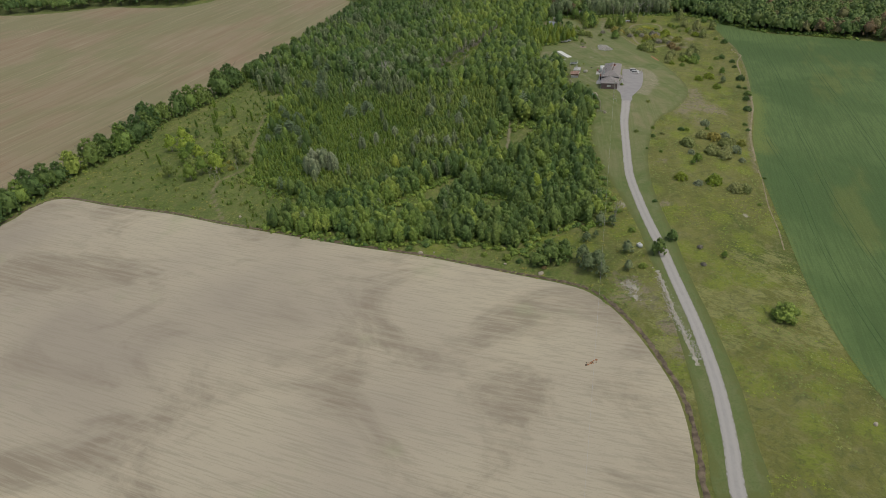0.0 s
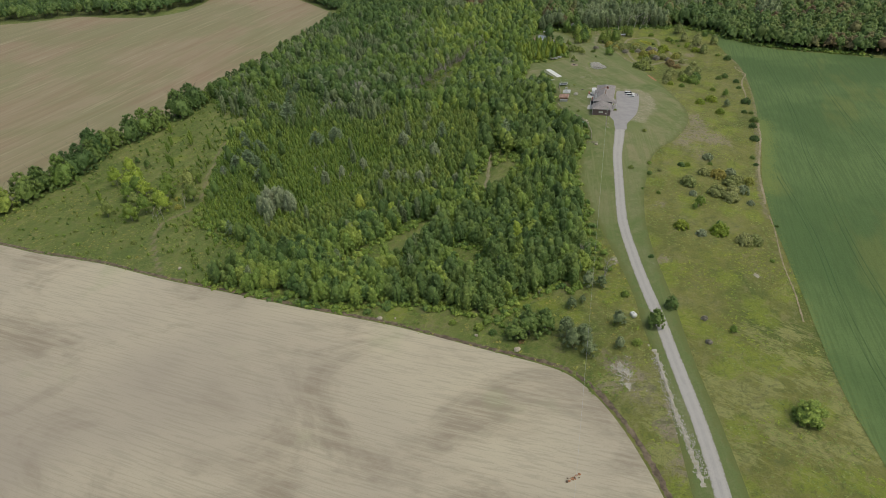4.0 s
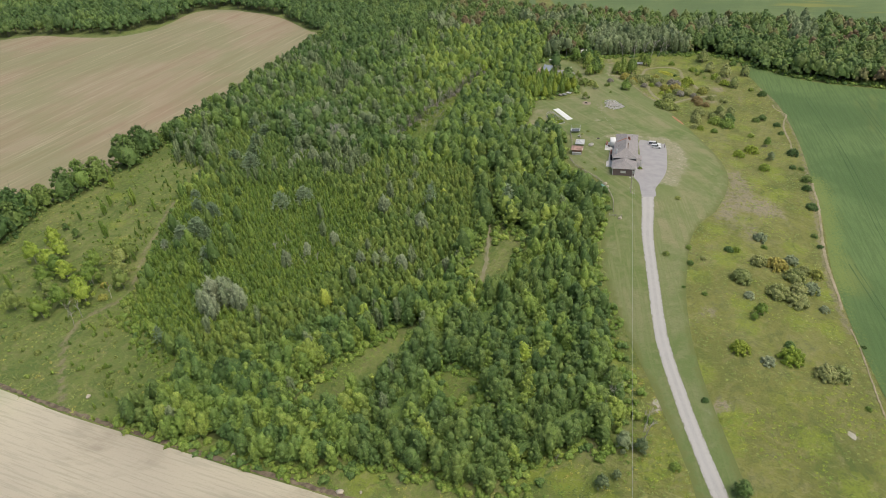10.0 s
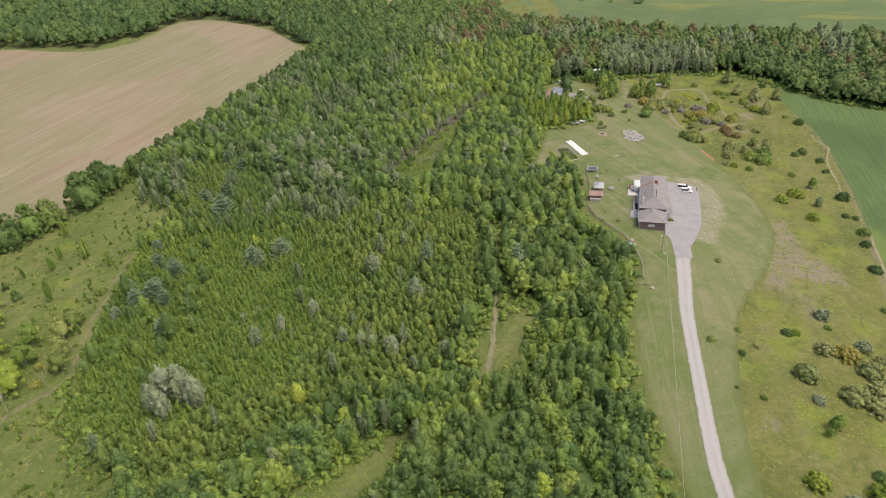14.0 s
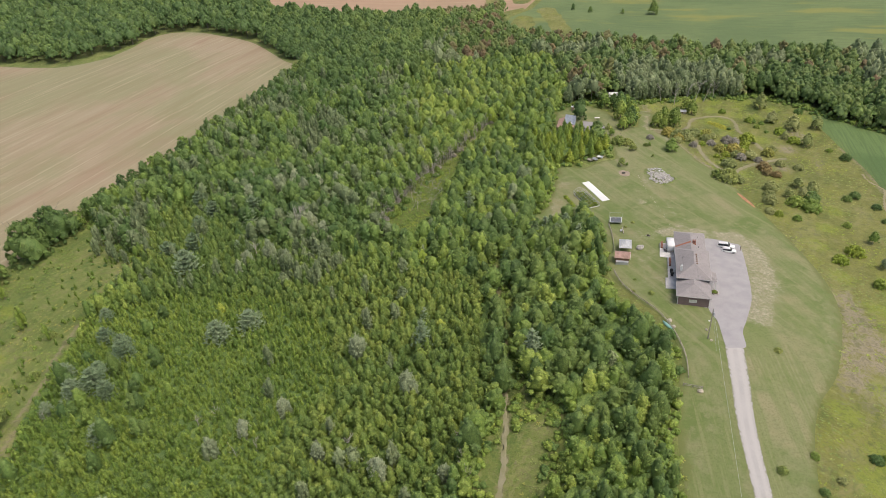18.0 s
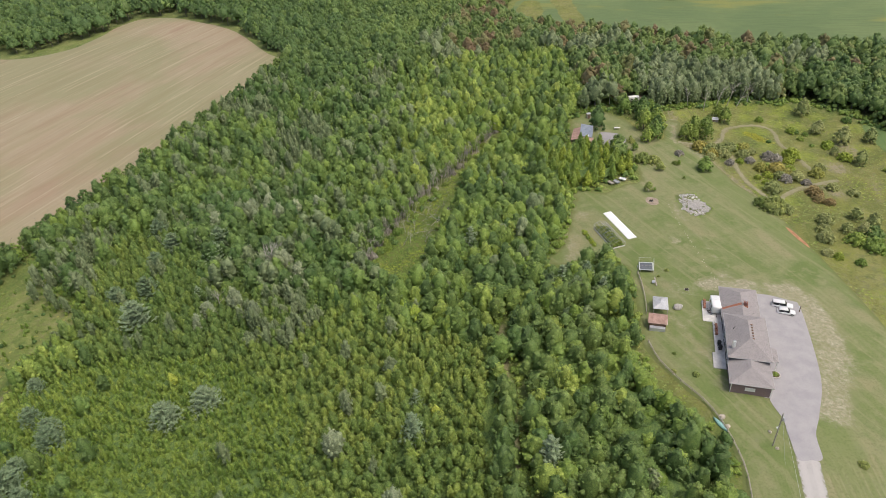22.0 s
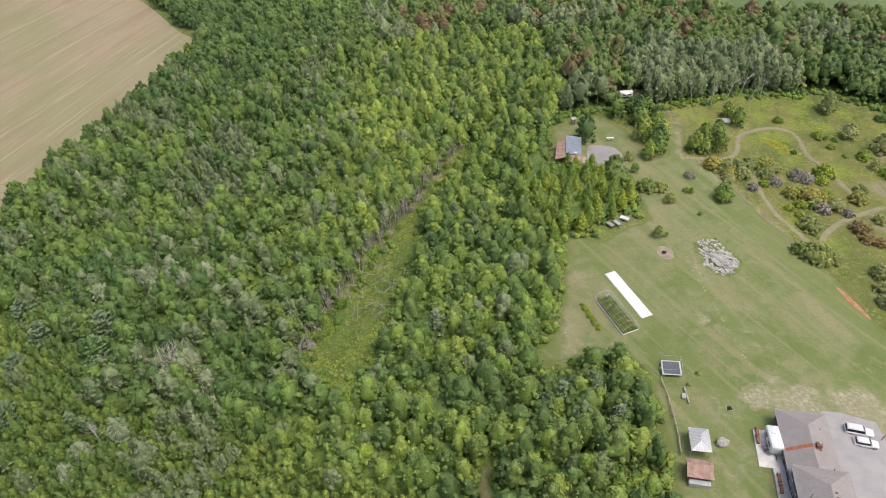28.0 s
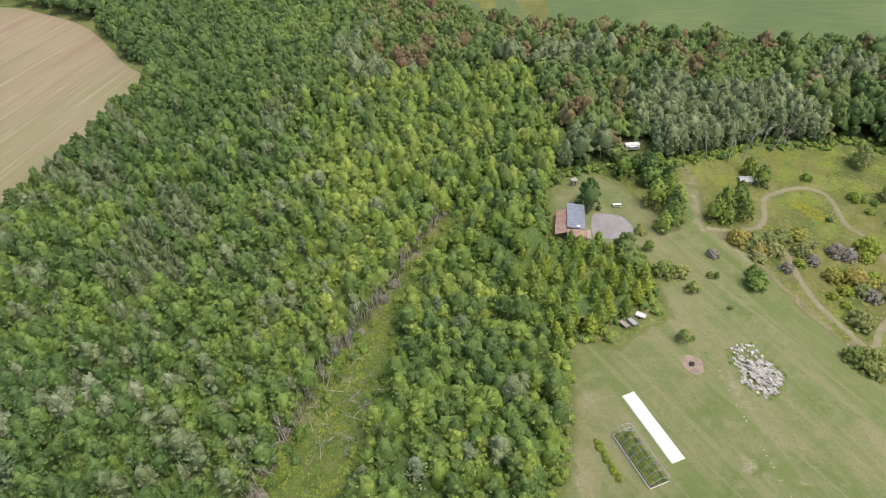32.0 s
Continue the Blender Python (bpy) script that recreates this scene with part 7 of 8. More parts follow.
def build_house():
    h = thing("house", pose(79.4, 338.2, 4.7, 0, 0, -16.5), "long single-storey house with grey-brown shingle hip roofs and mauve siding", "house")
    # south wing, main block, north wing
    part("wall", box((0.45, 0.4, -1.0), (8.95, 7.6, 3.05), 0.01), SIDING_MAUVE, h, "mauve siding of the south wing")
    part("wall", box((0.35, 7.6, -1.2), (9.15, 22.6, 4.45), 0.01), SIDING_GREY, h, "dark grey siding of the main block")
    part("wall", box((0.45, 22.6, -2.6), (8.9, 36.8, 2.05), 0.01), SIDING_GREY, h, "dark grey siding of the north wing")
    part("roof", hip_roof(0, 9.4, 0, 16.5, 3.2, 4.75), SHINGLE, h, "grey-brown shingle roof of the south wing")
    part("roof", hip_roof(-0.1, 9.6, 7.1, 23.1, 4.6, 7.05), SHINGLE, h, "grey-brown shingle roof of the main block")
    part("roof", hip_roof(0, 9.35, 18.5, 37.3, 2.2, 4.35), SHINGLE, h, "grey-brown shingle roof of the north wing")
    gutter(0, 9.4, 0, 7.0, 3.2, h, "wse")
    gutter(-0.1, 9.6, 7.1, 23.1, 4.6, h)
    gutter(0, 9.35, 23.3, 37.3, 2.2, h, "wen")
    for u, v in ((0.38, 0.33), (8.86, 0.33)):
        part("corner_trim", box((u, v, -1.0), (u + 0.16, v + 0.16, 3.0), 0.01), WHITE, h, "white corner board")
    part("base_trim", box((0.4, 0.3, -0.9), (9.0, 0.42, -0.12), 0.01), CONCRETE, h, "pale concrete foundation")
    window(h, (3.5, 0.3, 1.1), (5.6, 0.42, 2.1), 1, BLIND)
    for v0, v1, z0, z1 in ((2.0, 3.2, 0.9, 2.2), (8.4, 9.6, 1.0, 2.4), (10.2, 11.4, 1.0, 2.4), (13.2, 15.0, 0.2, 2.3), (16.2, 17.2, 1.0, 2.4), (18.2, 20.0, 0.2, 2.3), (21.0, 22.0, 1.0, 2.4)):
        u = 0.45 if v0 < 7 else 0.35
        window(h, (u - 0.1, v0, z0), (u + 0.02, v1, z1), 0)
    for v0 in (24.4, 27.2):
        window(h, (0.35, v0, -0.2), (0.47, v0 + 1.2, 1.2), 0)
    for v0 in (15.0, 18.6):
        d = part("garage_door", box((9.1, v0, -0.6), (9.22, v0 + 2.8, 1.7), 0.02), WHITE, h, "white panelled garage door")
        for k in range(3):
            part("panel", box((9.2, v0 + 0.15, -0.5 + 0.75 * k), (9.25, v0 + 2.65, 0.1 + 0.75 * k), 0.02), WHITE, d)
    # porch on the yard side
    part("porch_roof", hip_roof(7.6, 11.4, 9.2, 13.4, 3.0, 3.9, True, False), SHINGLE, h, "small shingle porch roof")
    gutter(9.6, 11.4, 9.2, 13.4, 3.0, h, "se")
    for v in (9.5, 13.1):
        part("porch_post", tube((11.15, v, -0.5), (11.15, v, 2.85), 0.09, 8), WHITE, h, "white porch post")
    part("door", box((9.1, 10.8, -0.4), (9.2, 11.8, 1.7), 0.02), WOOD_BROWN, h, "brown front door")
    # chimneys and roof vents
    c = part("chimney", box((5.2, 27.6, 2.5), (6.1, 28.6, 5.0), 0.02), BRICK, h, "brick chimney with rusty copper flashing")
    part("flashing", box((5.05, 27.45, 3.6), (6.25, 28.75, 4.02), 0.03), COPPER, c, "rusty copper flashing")
    part("flue", tube((5.65, 28.1, 5.0), (5.65, 28.1, 5.35), 0.2, 8), CHROME, c, "bright metal flue cap")
    rust = bmesh.new()
    slope = (4.35 - 2.2) / 4.675
    vs = [rust.verts.new((u, v, 2.2 + slope * u + 0.02)) for u, v in ((0.3, 27.3), (0.3, 28.1), (4.3, 28.6), (4.65, 28.6), (4.65, 27.7), (2.4, 27.6))]
    rust.faces.new(vs)
    part("rust_stain", rust, COPPER, h, "orange rust streak running down the shingles")
    c = part("chimney", box((0.9, 9.8, 4.4), (1.5, 10.4, 7.1), 0.02), WHITE, h, "slim white boxed chimney")
    part("flue", tube((1.2, 10.1, 7.1), (1.2, 10.1, 7.4), 0.16, 8), CHROME, c)
    slope = (7.05 - 4.6) / 4.85
    for k in range(6):
        v = 12.0 + 1.0 * k
        z = 4.6 + slope * (9.6 - 5.5)
        part("roof_vent", box((5.25, v, z - 0.05), (5.75, v + 0.36, z + 0.22), 0.05), WOOD_BROWN, h, "small dark roof vent")
    for u, v in ((1.6, 16.4), (1.9, 16.8), (6.4, 22.0), (7.0, 32.6)):
        base = 4.6 + slope * min(u + 0.1, 9.6 - u) if v < 23 else 2.2 + 0.46 * min(u, 9.35 - u)
        part("vent_pipe", tube((u, v, base - 0.1), (u, v, base + 0.4), 0.07, 6), RUBBER, h, "black vent pipe")
    return h


build_house()

# patio slab along the west wall, with two steps in its outline
patio = thing("patio", pose(79.4, 338.2, 4.7, 0, 0, -16.5), "pale concrete patio slab along the house wall", "patio")
for k, (u0, u1, v0, v1, z0, z1) in enumerate(((-2.6, 0.3, 7.4, 12.8, -1.0, 0.32), (-1.9, 0.3, 12.8, 25.0, -1.4, 0.1), (-4.2, 0.3, 25.0, 33.5, -2.2, -0.25))):
    part("slab", box((u0, v0, z0), (u1, v1, z1), 0.03), CONCRETE, patio)


def picnic_bench(m, mat, label):
    b = thing("bench", m, label, "bench", "patio benches")
    for k in range(3):
        part("slat", box((-0.9, -0.3 + 0.2 * k, 0.42), (0.9, -0.13 + 0.2 * k, 0.47), 0.01), mat, b)
    for k in range(3):
        part("slat", box((-0.9, 0.34, 0.55 + 0.16 * k), (0.9, 0.39, 0.68 + 0.16 * k), 0.01), mat, b)
    for x in (-0.75, 0.75):
        part("leg", box((x - 0.05, -0.28, 0), (x + 0.05, 0.36, 0.42), 0.01), mat, b)
        part("armrest", box((x - 0.06, -0.3, 0.62), (x + 0.06, 0.36, 0.67), 0.01), mat, b)
    return b


HM = pose(79.4, 338.2, 4.7, 0, 0, -16.5)
for u, v, z, r in ((-3.6, 30.9, -0.25, 90), (-3.5, 32.6, -0.25, 90), (-1.2, 22.6, 0.1, 90), (-1.2, 20.4, 0.1, 90)):
    picnic_bench(HM @ pose(u, v, z, 0, 0, r), TERRACOTTA, "orange-stained slatted wooden bench on the patio")
for u, v in ((-0.9, 16.0), (-0.75, 14.4)):
    g = thing("barbecue", HM @ pose(u, v, 0.1), "black covered barbecue standing on the patio", "barbecue", "barbecues")
    part("hood", boulder_mesh(3, 0.5, 0.62, 0.5, 2, 0.1), RUBBER, g).location = (0, 0, 0.95)
    part("cabinet", box((-0.35, -0.5, 0.08), (0.35, 0.5, 0.85), 0.04), RUBBER, g)
    for y in (-0.42, 0.42):
        part("wheel", tube((-0.3, y - 0.04, 0.1), (-0.3, y + 0.04, 0.1), 0.1, 10), RUBBER, g)
for u, v in ((-2.5, 28.2), (-2.9, 28.9), (-2.0, 28.4)):
    c = thing("bicycle", HM @ pose(u, v, -0.25, 0, 0, 20 + 30 * u), "dark bicycle leaning beside the trailer", "bicycle", "bicycles")
    for x in (-0.52, 0.52):
        bm = bmesh.new()
        for k in range(14):
            a, b2 = 2 * math.pi * k / 14, 2 * math.pi * (k + 1) / 14
            tube((x + 0.32 * math.cos(a), 0, 0.34 + 0.32 * math.sin(a)), (x + 0.32 * math.cos(b2), 0, 0.34 + 0.32 * math.sin(b2)), 0.025, 4, None, bm)
        part("wheel", bm, RUBBER, c)
    bm = bmesh.new()
    for a, b2 in (((-0.52, 0, 0.34), (-0.15, 0, 0.85)), ((-0.15, 0, 0.85), (0.4, 0, 0.85)), ((0.4, 0, 0.85), (0.05, 0, 0.3)), ((0.05, 0, 0.3), (-0.52, 0, 0.34)), ((0.4, 0, 0.95), (0.52, 0, 0.34))):
        tube(a, b2, 0.03, 5, None, bm)
    part("frame", bm, WOOD_BROWN, c)
    part("handlebar", tube((0.4, -0.28, 0.98), (0.4, 0.28, 0.98), 0.02, 5), CHROME, c)
    part("saddle", box((-0.28, -0.08, 0.88), (-0.02, 0.08, 0.96), 0.03), RUBBER, c)

# curved stone planter by the porch
pl = thing("planter", HM @ pose(11.0, 7.6, -0.5), "low curved pale stone planter with green plants beside the porch", "planter")
for k in range(9):
    a = radians(-100 + 25 * k)
    part("stone", box((-0.28, -0.14, 0), (0.28, 0.14, 0.5), 0.04), STONE, pl).matrix_basis = pose(1.15 * math.cos(a), 1.15 * math.sin(a) + 0.6, 0, 0, 0, math.degrees(a) + 90)
part("soil", tube((0, 0.6, 0.05), (0, 0.6, 0.4), 1.05, 14), DIRT, pl)
v, f = SHRUBS[0][0]
sh = new("plant", mesh_np("plant", v * 0.4, f, LEAF_YOUNG))
sh.parent, sh.location = pl, (0, 0.5, 0.35)


# ---------------------------------------------------------------- vehicles
def build_car(m, length, width, height, label, hatch=0.12):
    """A car along x: lofted lower body, glasshouse and roof, lamps and wheels."""
    c = thing("car", m, label, "car", "cars parked on the yard")
    L, W = length / 2, width / 2
    belt, floor_ = height * 0.56, 0.22
    rings = []
    for x, w, z0, z1 in ((-L, 0.80, 0.42, belt * 0.88), (-L * 0.96, 0.95, floor_ + 0.08, belt * 0.97), (-L * 0.5, 1.0, floor_, belt), (L * 0.28, 1.0, floor_, belt * 0.98), (L * 0.62, 0.98, floor_, belt * 0.90),
                         (L * 0.93, 0.92, floor_ + 0.06, belt * 0.80), (L, 0.76, 0.40, belt * 0.66)):
        w *= W
        rings.append([(x, -w * 0.94, z0), (x, w * 0.94, z0), (x, w, (z0 + z1) / 2), (x, w * 0.93, z1 - 0.05), (x, w * 0.72, z1), (x, -w * 0.72, z1), (x, -w * 0.93, z1 - 0.05), (x, -w, (z0 + z1) / 2)])
    part("body", poly_bm(rings), CAR_WHITE, c, "glossy white car body", True)
    back, front = -L * (1 - hatch), L * 0.42
    rings = [[(back, -W * 0.84, belt - 0.04), (front, -W * 0.86, belt - 0.08), (front, W * 0.86, belt - 0.08), (back, W * 0.84, belt - 0.04)],
             [(back + 0.14, -W * 0.78, height - 0.11), (front - 0.62, -W * 0.78, height - 0.11), (front - 0.62, W * 0.78, height - 0.11), (back + 0.14, W * 0.78, height - 0.11)]]
    part("window", poly_bm(rings), GLASS_DARK, c, "dark tinted windows all round")
    rings = [[(back + 0.06, -W * 0.81, height - 0.14), (front - 0.58, -W * 0.81, height - 0.14), (front - 0.58, W * 0.81, height - 0.14), (back + 0.06, W * 0.81, height - 0.14)],
             [(back + 0.2, -W * 0.70, height), (front - 0.85, -W * 0.70, height), (front - 0.85, W * 0.70, height), (back + 0.2, W * 0.70, height)]]
    part("roof", poly_bm(rings), CAR_WHITE, c, "white roof", True)
    for s in (-1, 1):
        for x0, x1 in ((back + 0.1, back + 0.2), ((back + front) / 2 - 0.15, (back + front) / 2 - 0.07), (front - 0.12, front - 0.72)):
            part("pillar", tube((x0, s * W * 0.85, belt - 0.04), (x1, s * W * 0.71, height - 0.08), 0.045, 5), CAR_WHITE, c)
        part("roof_rail", tube((back + 0.4, s * W * 0.62, height + 0.03), (front - 1.0, s * W * 0.62, height + 0.03), 0.025, 5), CHROME, c)
        part("headlight", box((L * 0.92, s * W * 0.66 - 0.18, belt * 0.62), (L * 0.985, s * W * 0.66 + 0.18, belt * 0.76), 0.03), CHROME, c)
        part("tail_light", box((-L * 0.99, s * W * 0.76 - 0.1, belt * 0.62), (-L * 0.95, s * W * 0.76 + 0.1, belt * 0.86), 0.02), COPPER, c)
        part("mirror", box((front - 0.2, s * W * 1.02 - 0.09, belt - 0.02), (front, s * W * 1.02 + 0.09, belt + 0.14), 0.04), CAR_WHITE, c)
        for x in (-L * 0.6, L * 0.62):
            w = part("wheel", tube((x, s * W * 0.80, 0.34), (x, s * W * 0.99, 0.34), 0.34, 16), RUBBER, c)
            part("rim", tube((x, s * W * 0.985, 0.34), (x, s * W * 1.0, 0.34), 0.2, 10), CHROME, w)
    return c


def yard_z(x, y):
    return gz(x, y) + 0.13


build_car(pose(106.0, 369.2, yard_z(106, 369.2), 0, -1.2, -22), 5.3, 1.98, 1.85, "large white sport utility car parked on the asphalt yard", 0.05)
build_car(pose(105.8, 366.4, yard_z(105.8, 366.4), 0, -1.2, -20), 4.5, 1.84, 1.60, "smaller white crossover car parked beside the larger one", 0.14)

tr = thing("trailer", HM @ pose(-1.1, 30.4, -0.25, 0, 0, 4), "white box camping trailer parked against the house wall", "trailer")
part("body", box((-1.15, -2.6, 0.5), (1.15, 2.6, 2.7), 0.18), WHITE, tr, "white rounded trailer body", True)
part("roof_hatch", box((-0.35, 0.6, 2.7), (0.35, 1.3, 2.82), 0.04), SHEET_WHITE, tr)
for y in (-1.6, 0.4):
    w = part("window", box((-1.18, y, 1.4), (-1.13, y + 1.1, 2.05), 0.02), GLASS_DARK, tr)
part("door", box((-1.19, -0.45, 0.62), (-1.13, 0.2, 2.35), 0.02), WHITE, tr)
for s in (-1, 1):
    w = part("wheel", tube((s * 1.0, -0.3, 0.34), (s * 1.17, -0.3, 0.34), 0.34, 14), RUBBER, tr)
    part("rim", tube((s * 1.165, -0.3, 0.34), (s * 1.18, -0.3, 0.34), 0.19, 10), CHROME, w)
part("drawbar", tube((0, -2.6, 0.45), (0, -3.7, 0.45), 0.06, 6), RUBBER, tr)
part("jockey_wheel", tube((0, -3.55, 0.0), (0, -3.55, 0.5), 0.05, 6), RUBBER, tr)

# ---------------------------------------------------------------- pole, wire, post
pole = thing("utility_pole", pose(83.3, 323.2, gz(83.3, 323.2) - 0.05), "weathered wooden utility pole with a yard lamp beside the drive", "utility pole")
part("pole", tube((0, 0, -0.3), (0, 0, 10.2), 0.17, 10, 0.12), WOOD_GREY, pole)
part("transformer", tube((0.32, 0, 8.0), (0.32, 0, 8.9), 0.22, 12), TIN, pole, "grey transformer can")
part("lamp_arm", tube((0, 0, 6.6), (-0.9, -0.8, 7.0), 0.04, 6), TIN, pole)
part("lamp", boulder_mesh(1, 0.25, 0.25, 0.2, 1, 0.02), WHITE, pole, "white yard lamp").location = (-0.95, -0.85, 6.95)
part("guy_wire", tube((0, 0, 9.4), (0.5, -4.8, 0.0), 0.02, 4), TIN, pole)
far_pole = thing("utility_pole", pose(12, 45, gz(12, 45) - 0.05), "weathered wooden utility pole at the field's end", "utility pole")
part("pole", tube((0, 0, -0.3), (0, 0, 10.2), 0.17, 10, 0.12), WOOD_GREY, far_pole)
wire = bmesh.new()
a, b = Vector((83.3, 323.2, gz(83.3, 323.2) + 10.0)), Vector((12, 45, gz(12, 45) + 10.0))
last = None
for k in range(41):
    u = k / 40
    p = a.lerp(b, u) - Vector((0, 0, 4.2 * 4 * u * (1 - u) * 0.5))
    if last:
        tube(last, p, 0.022, 4, None, wire)
    last = p
tagged(part("power_line", wire, TIN, None), "thin grey overhead power line crossing the field edge", "cable")
post = thing("sign_post", pose(109.9, 367.3, gz(109.9, 367.3) - 0.05), "dark post with a small white board at the yard's edge", "post")
part("post", tube((0, 0, -0.2), (0, 0, 2.3), 0.1, 8), WOOD_BROWN, post)
part("board", box((-0.35, -0.04, 1.7), (0.1, 0.04, 2.15), 0.02), WHITE, post)


# ---------------------------------------------------------------- garden things
def ground_pose(x, y, rz=0, up=0.05, tilt=True):
    """A pose on the lawn that follows its slope."""
    if not tilt:
        return pose(x, y, gz(x, y) + up, 0, 0, rz)
    d = 1.5
    nrm = Vector((-(gz(x + d, y) - gz(x - d, y)) / (2 * d), -(gz(x, y + d) - gz(x, y - d)) / (2 * d), 1)).normalized()
    q = Vector((0, 0, 1)).rotation_difference(nrm).to_matrix().to_4x4()
    return Matrix.Translation((x, y, gz(x, y) + up)) @ q @ pose(0, 0, 0, 0, 0, rz)


# white sheet laid on the lawn
sh_bm = bmesh.new()
bmesh.ops.create_grid(sh_bm, x_segments=40, y_segments=6, size=0.5, matrix=Matrix.Diagonal((18.2, 3.05, 1, 1)))
for vv in sh_bm.verts:
    vv.co.z = 0.03 * noise.noise(vv.co * 0.7) + 0.06
    vv.co.y += 0.05 * noise.noise(Vector((vv.co.x * 0.6, 3, vv.co.y)))
bmesh.ops.solidify(sh_bm, geom=sh_bm.faces[:], thickness=0.05)
ob = part("white_tarp", sh_bm, SHEET_WHITE, None, "", True)
ob.matrix_basis = ground_pose(73.3, 415.6, -76.5)
tagged(ob, "long white plastic sheet spread flat on the lawn", "tarp")

# bare greenhouse frame with plant beds
gh = thing("greenhouse", ground_pose(68.4, 408.9, -76.5 + 180, 0.05), "bare pale greenhouse frame standing over green vegetable beds", "greenhouse")
gl, gw = 6.7, 2.15
for s in (-1, 1):
    part("base_board", box((-gl, s * gw - 0.06, 0), (gl, s * gw + 0.06, 0.32), 0.02), WHITE if s > 0 else WOOD_GREY, gh)
    part("end_board", box((s * gl - 0.06, -gw, 0), (s * gl + 0.06, gw, 0.32), 0.02), WHITE, gh)
    part("eave_rail", tube((-gl, s * gw, 1.5), (gl, s * gw, 1.5), 0.045, 6), TIN, gh)
    part("purlin", tube((-gl, s * gw * 0.5, 2.1), (gl, s * gw * 0.5, 2.1), 0.035, 6), TIN, gh)
part("ridge_rail", tube((-gl, 0, 2.45), (gl, 0, 2.45), 0.045, 6), TIN, gh)
for k in range(9):
    x = -gl + 2 * gl * k / 8
    bm = bmesh.new()
    pts = [(x, -gw, 0.1), (x, -gw, 1.5), (x, -gw * 0.5, 2.1), (x, 0, 2.45), (x, gw * 0.5, 2.1), (x, gw, 1.5), (x, gw, 0.1)]
    for p, q in zip(pts, pts[1:]):
        tube(p, q, 0.045, 6, None, bm)
    part("hoop", bm, TIN, gh, "pale metal hoop")
for j, y in enumerate((-1.35, 0.0, 1.35)):
    part("bed", box((-gl + 0.4, y - 0.45, 0), (gl - 0.4, y + 0.45, 0.22), 0.05), DIRT, gh, "dark soil bed")
    for k in range(13):
        v, f = SHRUBS[(j + k) % 5][0]
        pl_ob = new("plant", mesh_np("plant", v * np.array([0.36, 0.34, 0.26 + 0.12 * ((k * 7 + j) % 4)]), f, LEAF_GOLD if (k + j) % 3 else LEAF_YOUNG))
        pl_ob.parent, pl_ob.location = gh, (-gl + 0.9 + k * 0.98, y, 0.2)
for k in range(11):
    u = k / 10
    x, y = 61.2 + 1.8 * u, 414.2 - 9.2 * u
    tree_thing("vegetable_plant", SHRUBS, k, LEAF_GOLD, BARK, x + 0.3 * math.sin(k * 2.3), y, 0.33 + 0.06 * (k % 3), k * 40, "low yellow-green garden plant in a row on the lawn", "plant", "garden row")

# rectangular trampoline with a net frame
tp = thing("trampoline", ground_pose(74.8, 389.2, -15), "rectangular trampoline with dark mat, white padding and net poles", "trampoline")
part("mat", box((-1.75, -1.85, 0.80), (1.75, 1.85, 0.84), 0.01), MAT_NET, tp, "dark woven jumping mat")
for s in (-1, 1):
    part("padding", box((-2.1, s * 2.0 - 0.16, 0.80), (2.1, s * 2.0 + 0.16, 0.90), 0.03), PADDING, tp)
    part("padding", box((s * 1.93 - 0.17, -1.84, 0.80), (s * 1.93 + 0.17, 1.84, 0.90), 0.03), PADDING, tp)
    for y in (-2.1, 2.1):
        part("net_pole", tube((s * 2.1, y, 0), (s * 2.1, y, 2.5), 0.03, 6), TIN, tp)
        part("leg", tube((s * 1.6, y * 0.95, 0), (s * 1.6, y * 0.95, 0.8), 0.035, 6), TIN, tp)
    part("net_rail", tube((-2.1, s * 2.1, 2.5), (2.1, s * 2.1, 2.5), 0.025, 5), TIN, tp)
    part("net_rail", tube((s * 2.1, -2.1, 2.5), (s * 2.1, 2.1, 2.5), 0.025, 5), TIN, tp)
part("ladder", box((-2.45, -0.3, 0), (-2.3, 0.3, 0.85), 0.02), TIN, tp)

# metal canopy
cp = thing("gazebo", ground_pose(72.9, 369.3, -14, 0.0, False), "gazebo with a ribbed pale metal hip roof on four posts", "gazebo")
part("roof", hip_roof(-1.95, 1.95, -2.65, 2.65, 2.4, 3.15, True, True, 0.08), TIN, cp, "ribbed pale metal roof")
for k in range(-6, 7):
    u = k * 0.3
    for s in (-1, 1):
        w = min(abs(u) / 1.95, 1.0)
        top, foot = Vector((u, s * (2.65 - 1.911 * (1 - w)), 2.4 + 0.75 * (1 - w))), Vector((u, s * 2.65, 2.41))
        if (top - foot).length > 0.25:
            part("rib", tube(top + Vector((0, 0, 0.03)), foot + Vector((0, 0, 0.03)), 0.025, 4), WHITE, cp)
for k in range(-7, 8):
    v_ = k * 0.34
    w = max(0.0, min(1.0, (abs(v_) - 0.74) / 1.911))
    for s in (-1, 1):
        part("rib", tube((s * 1.95 * w, v_, 2.43 + 0.75 * (1 - w)), (s * 1.95, v_, 2.43), 0.025, 4), WHITE, cp)
for x in (-1.75, 1.75):
    for y in (-2.4, 2.4):
        part("post", box((x - 0.07, y - 0.07, -0.3), (x + 0.07, y + 0.07, 2.4), 0.01), WOOD_GREY, cp)

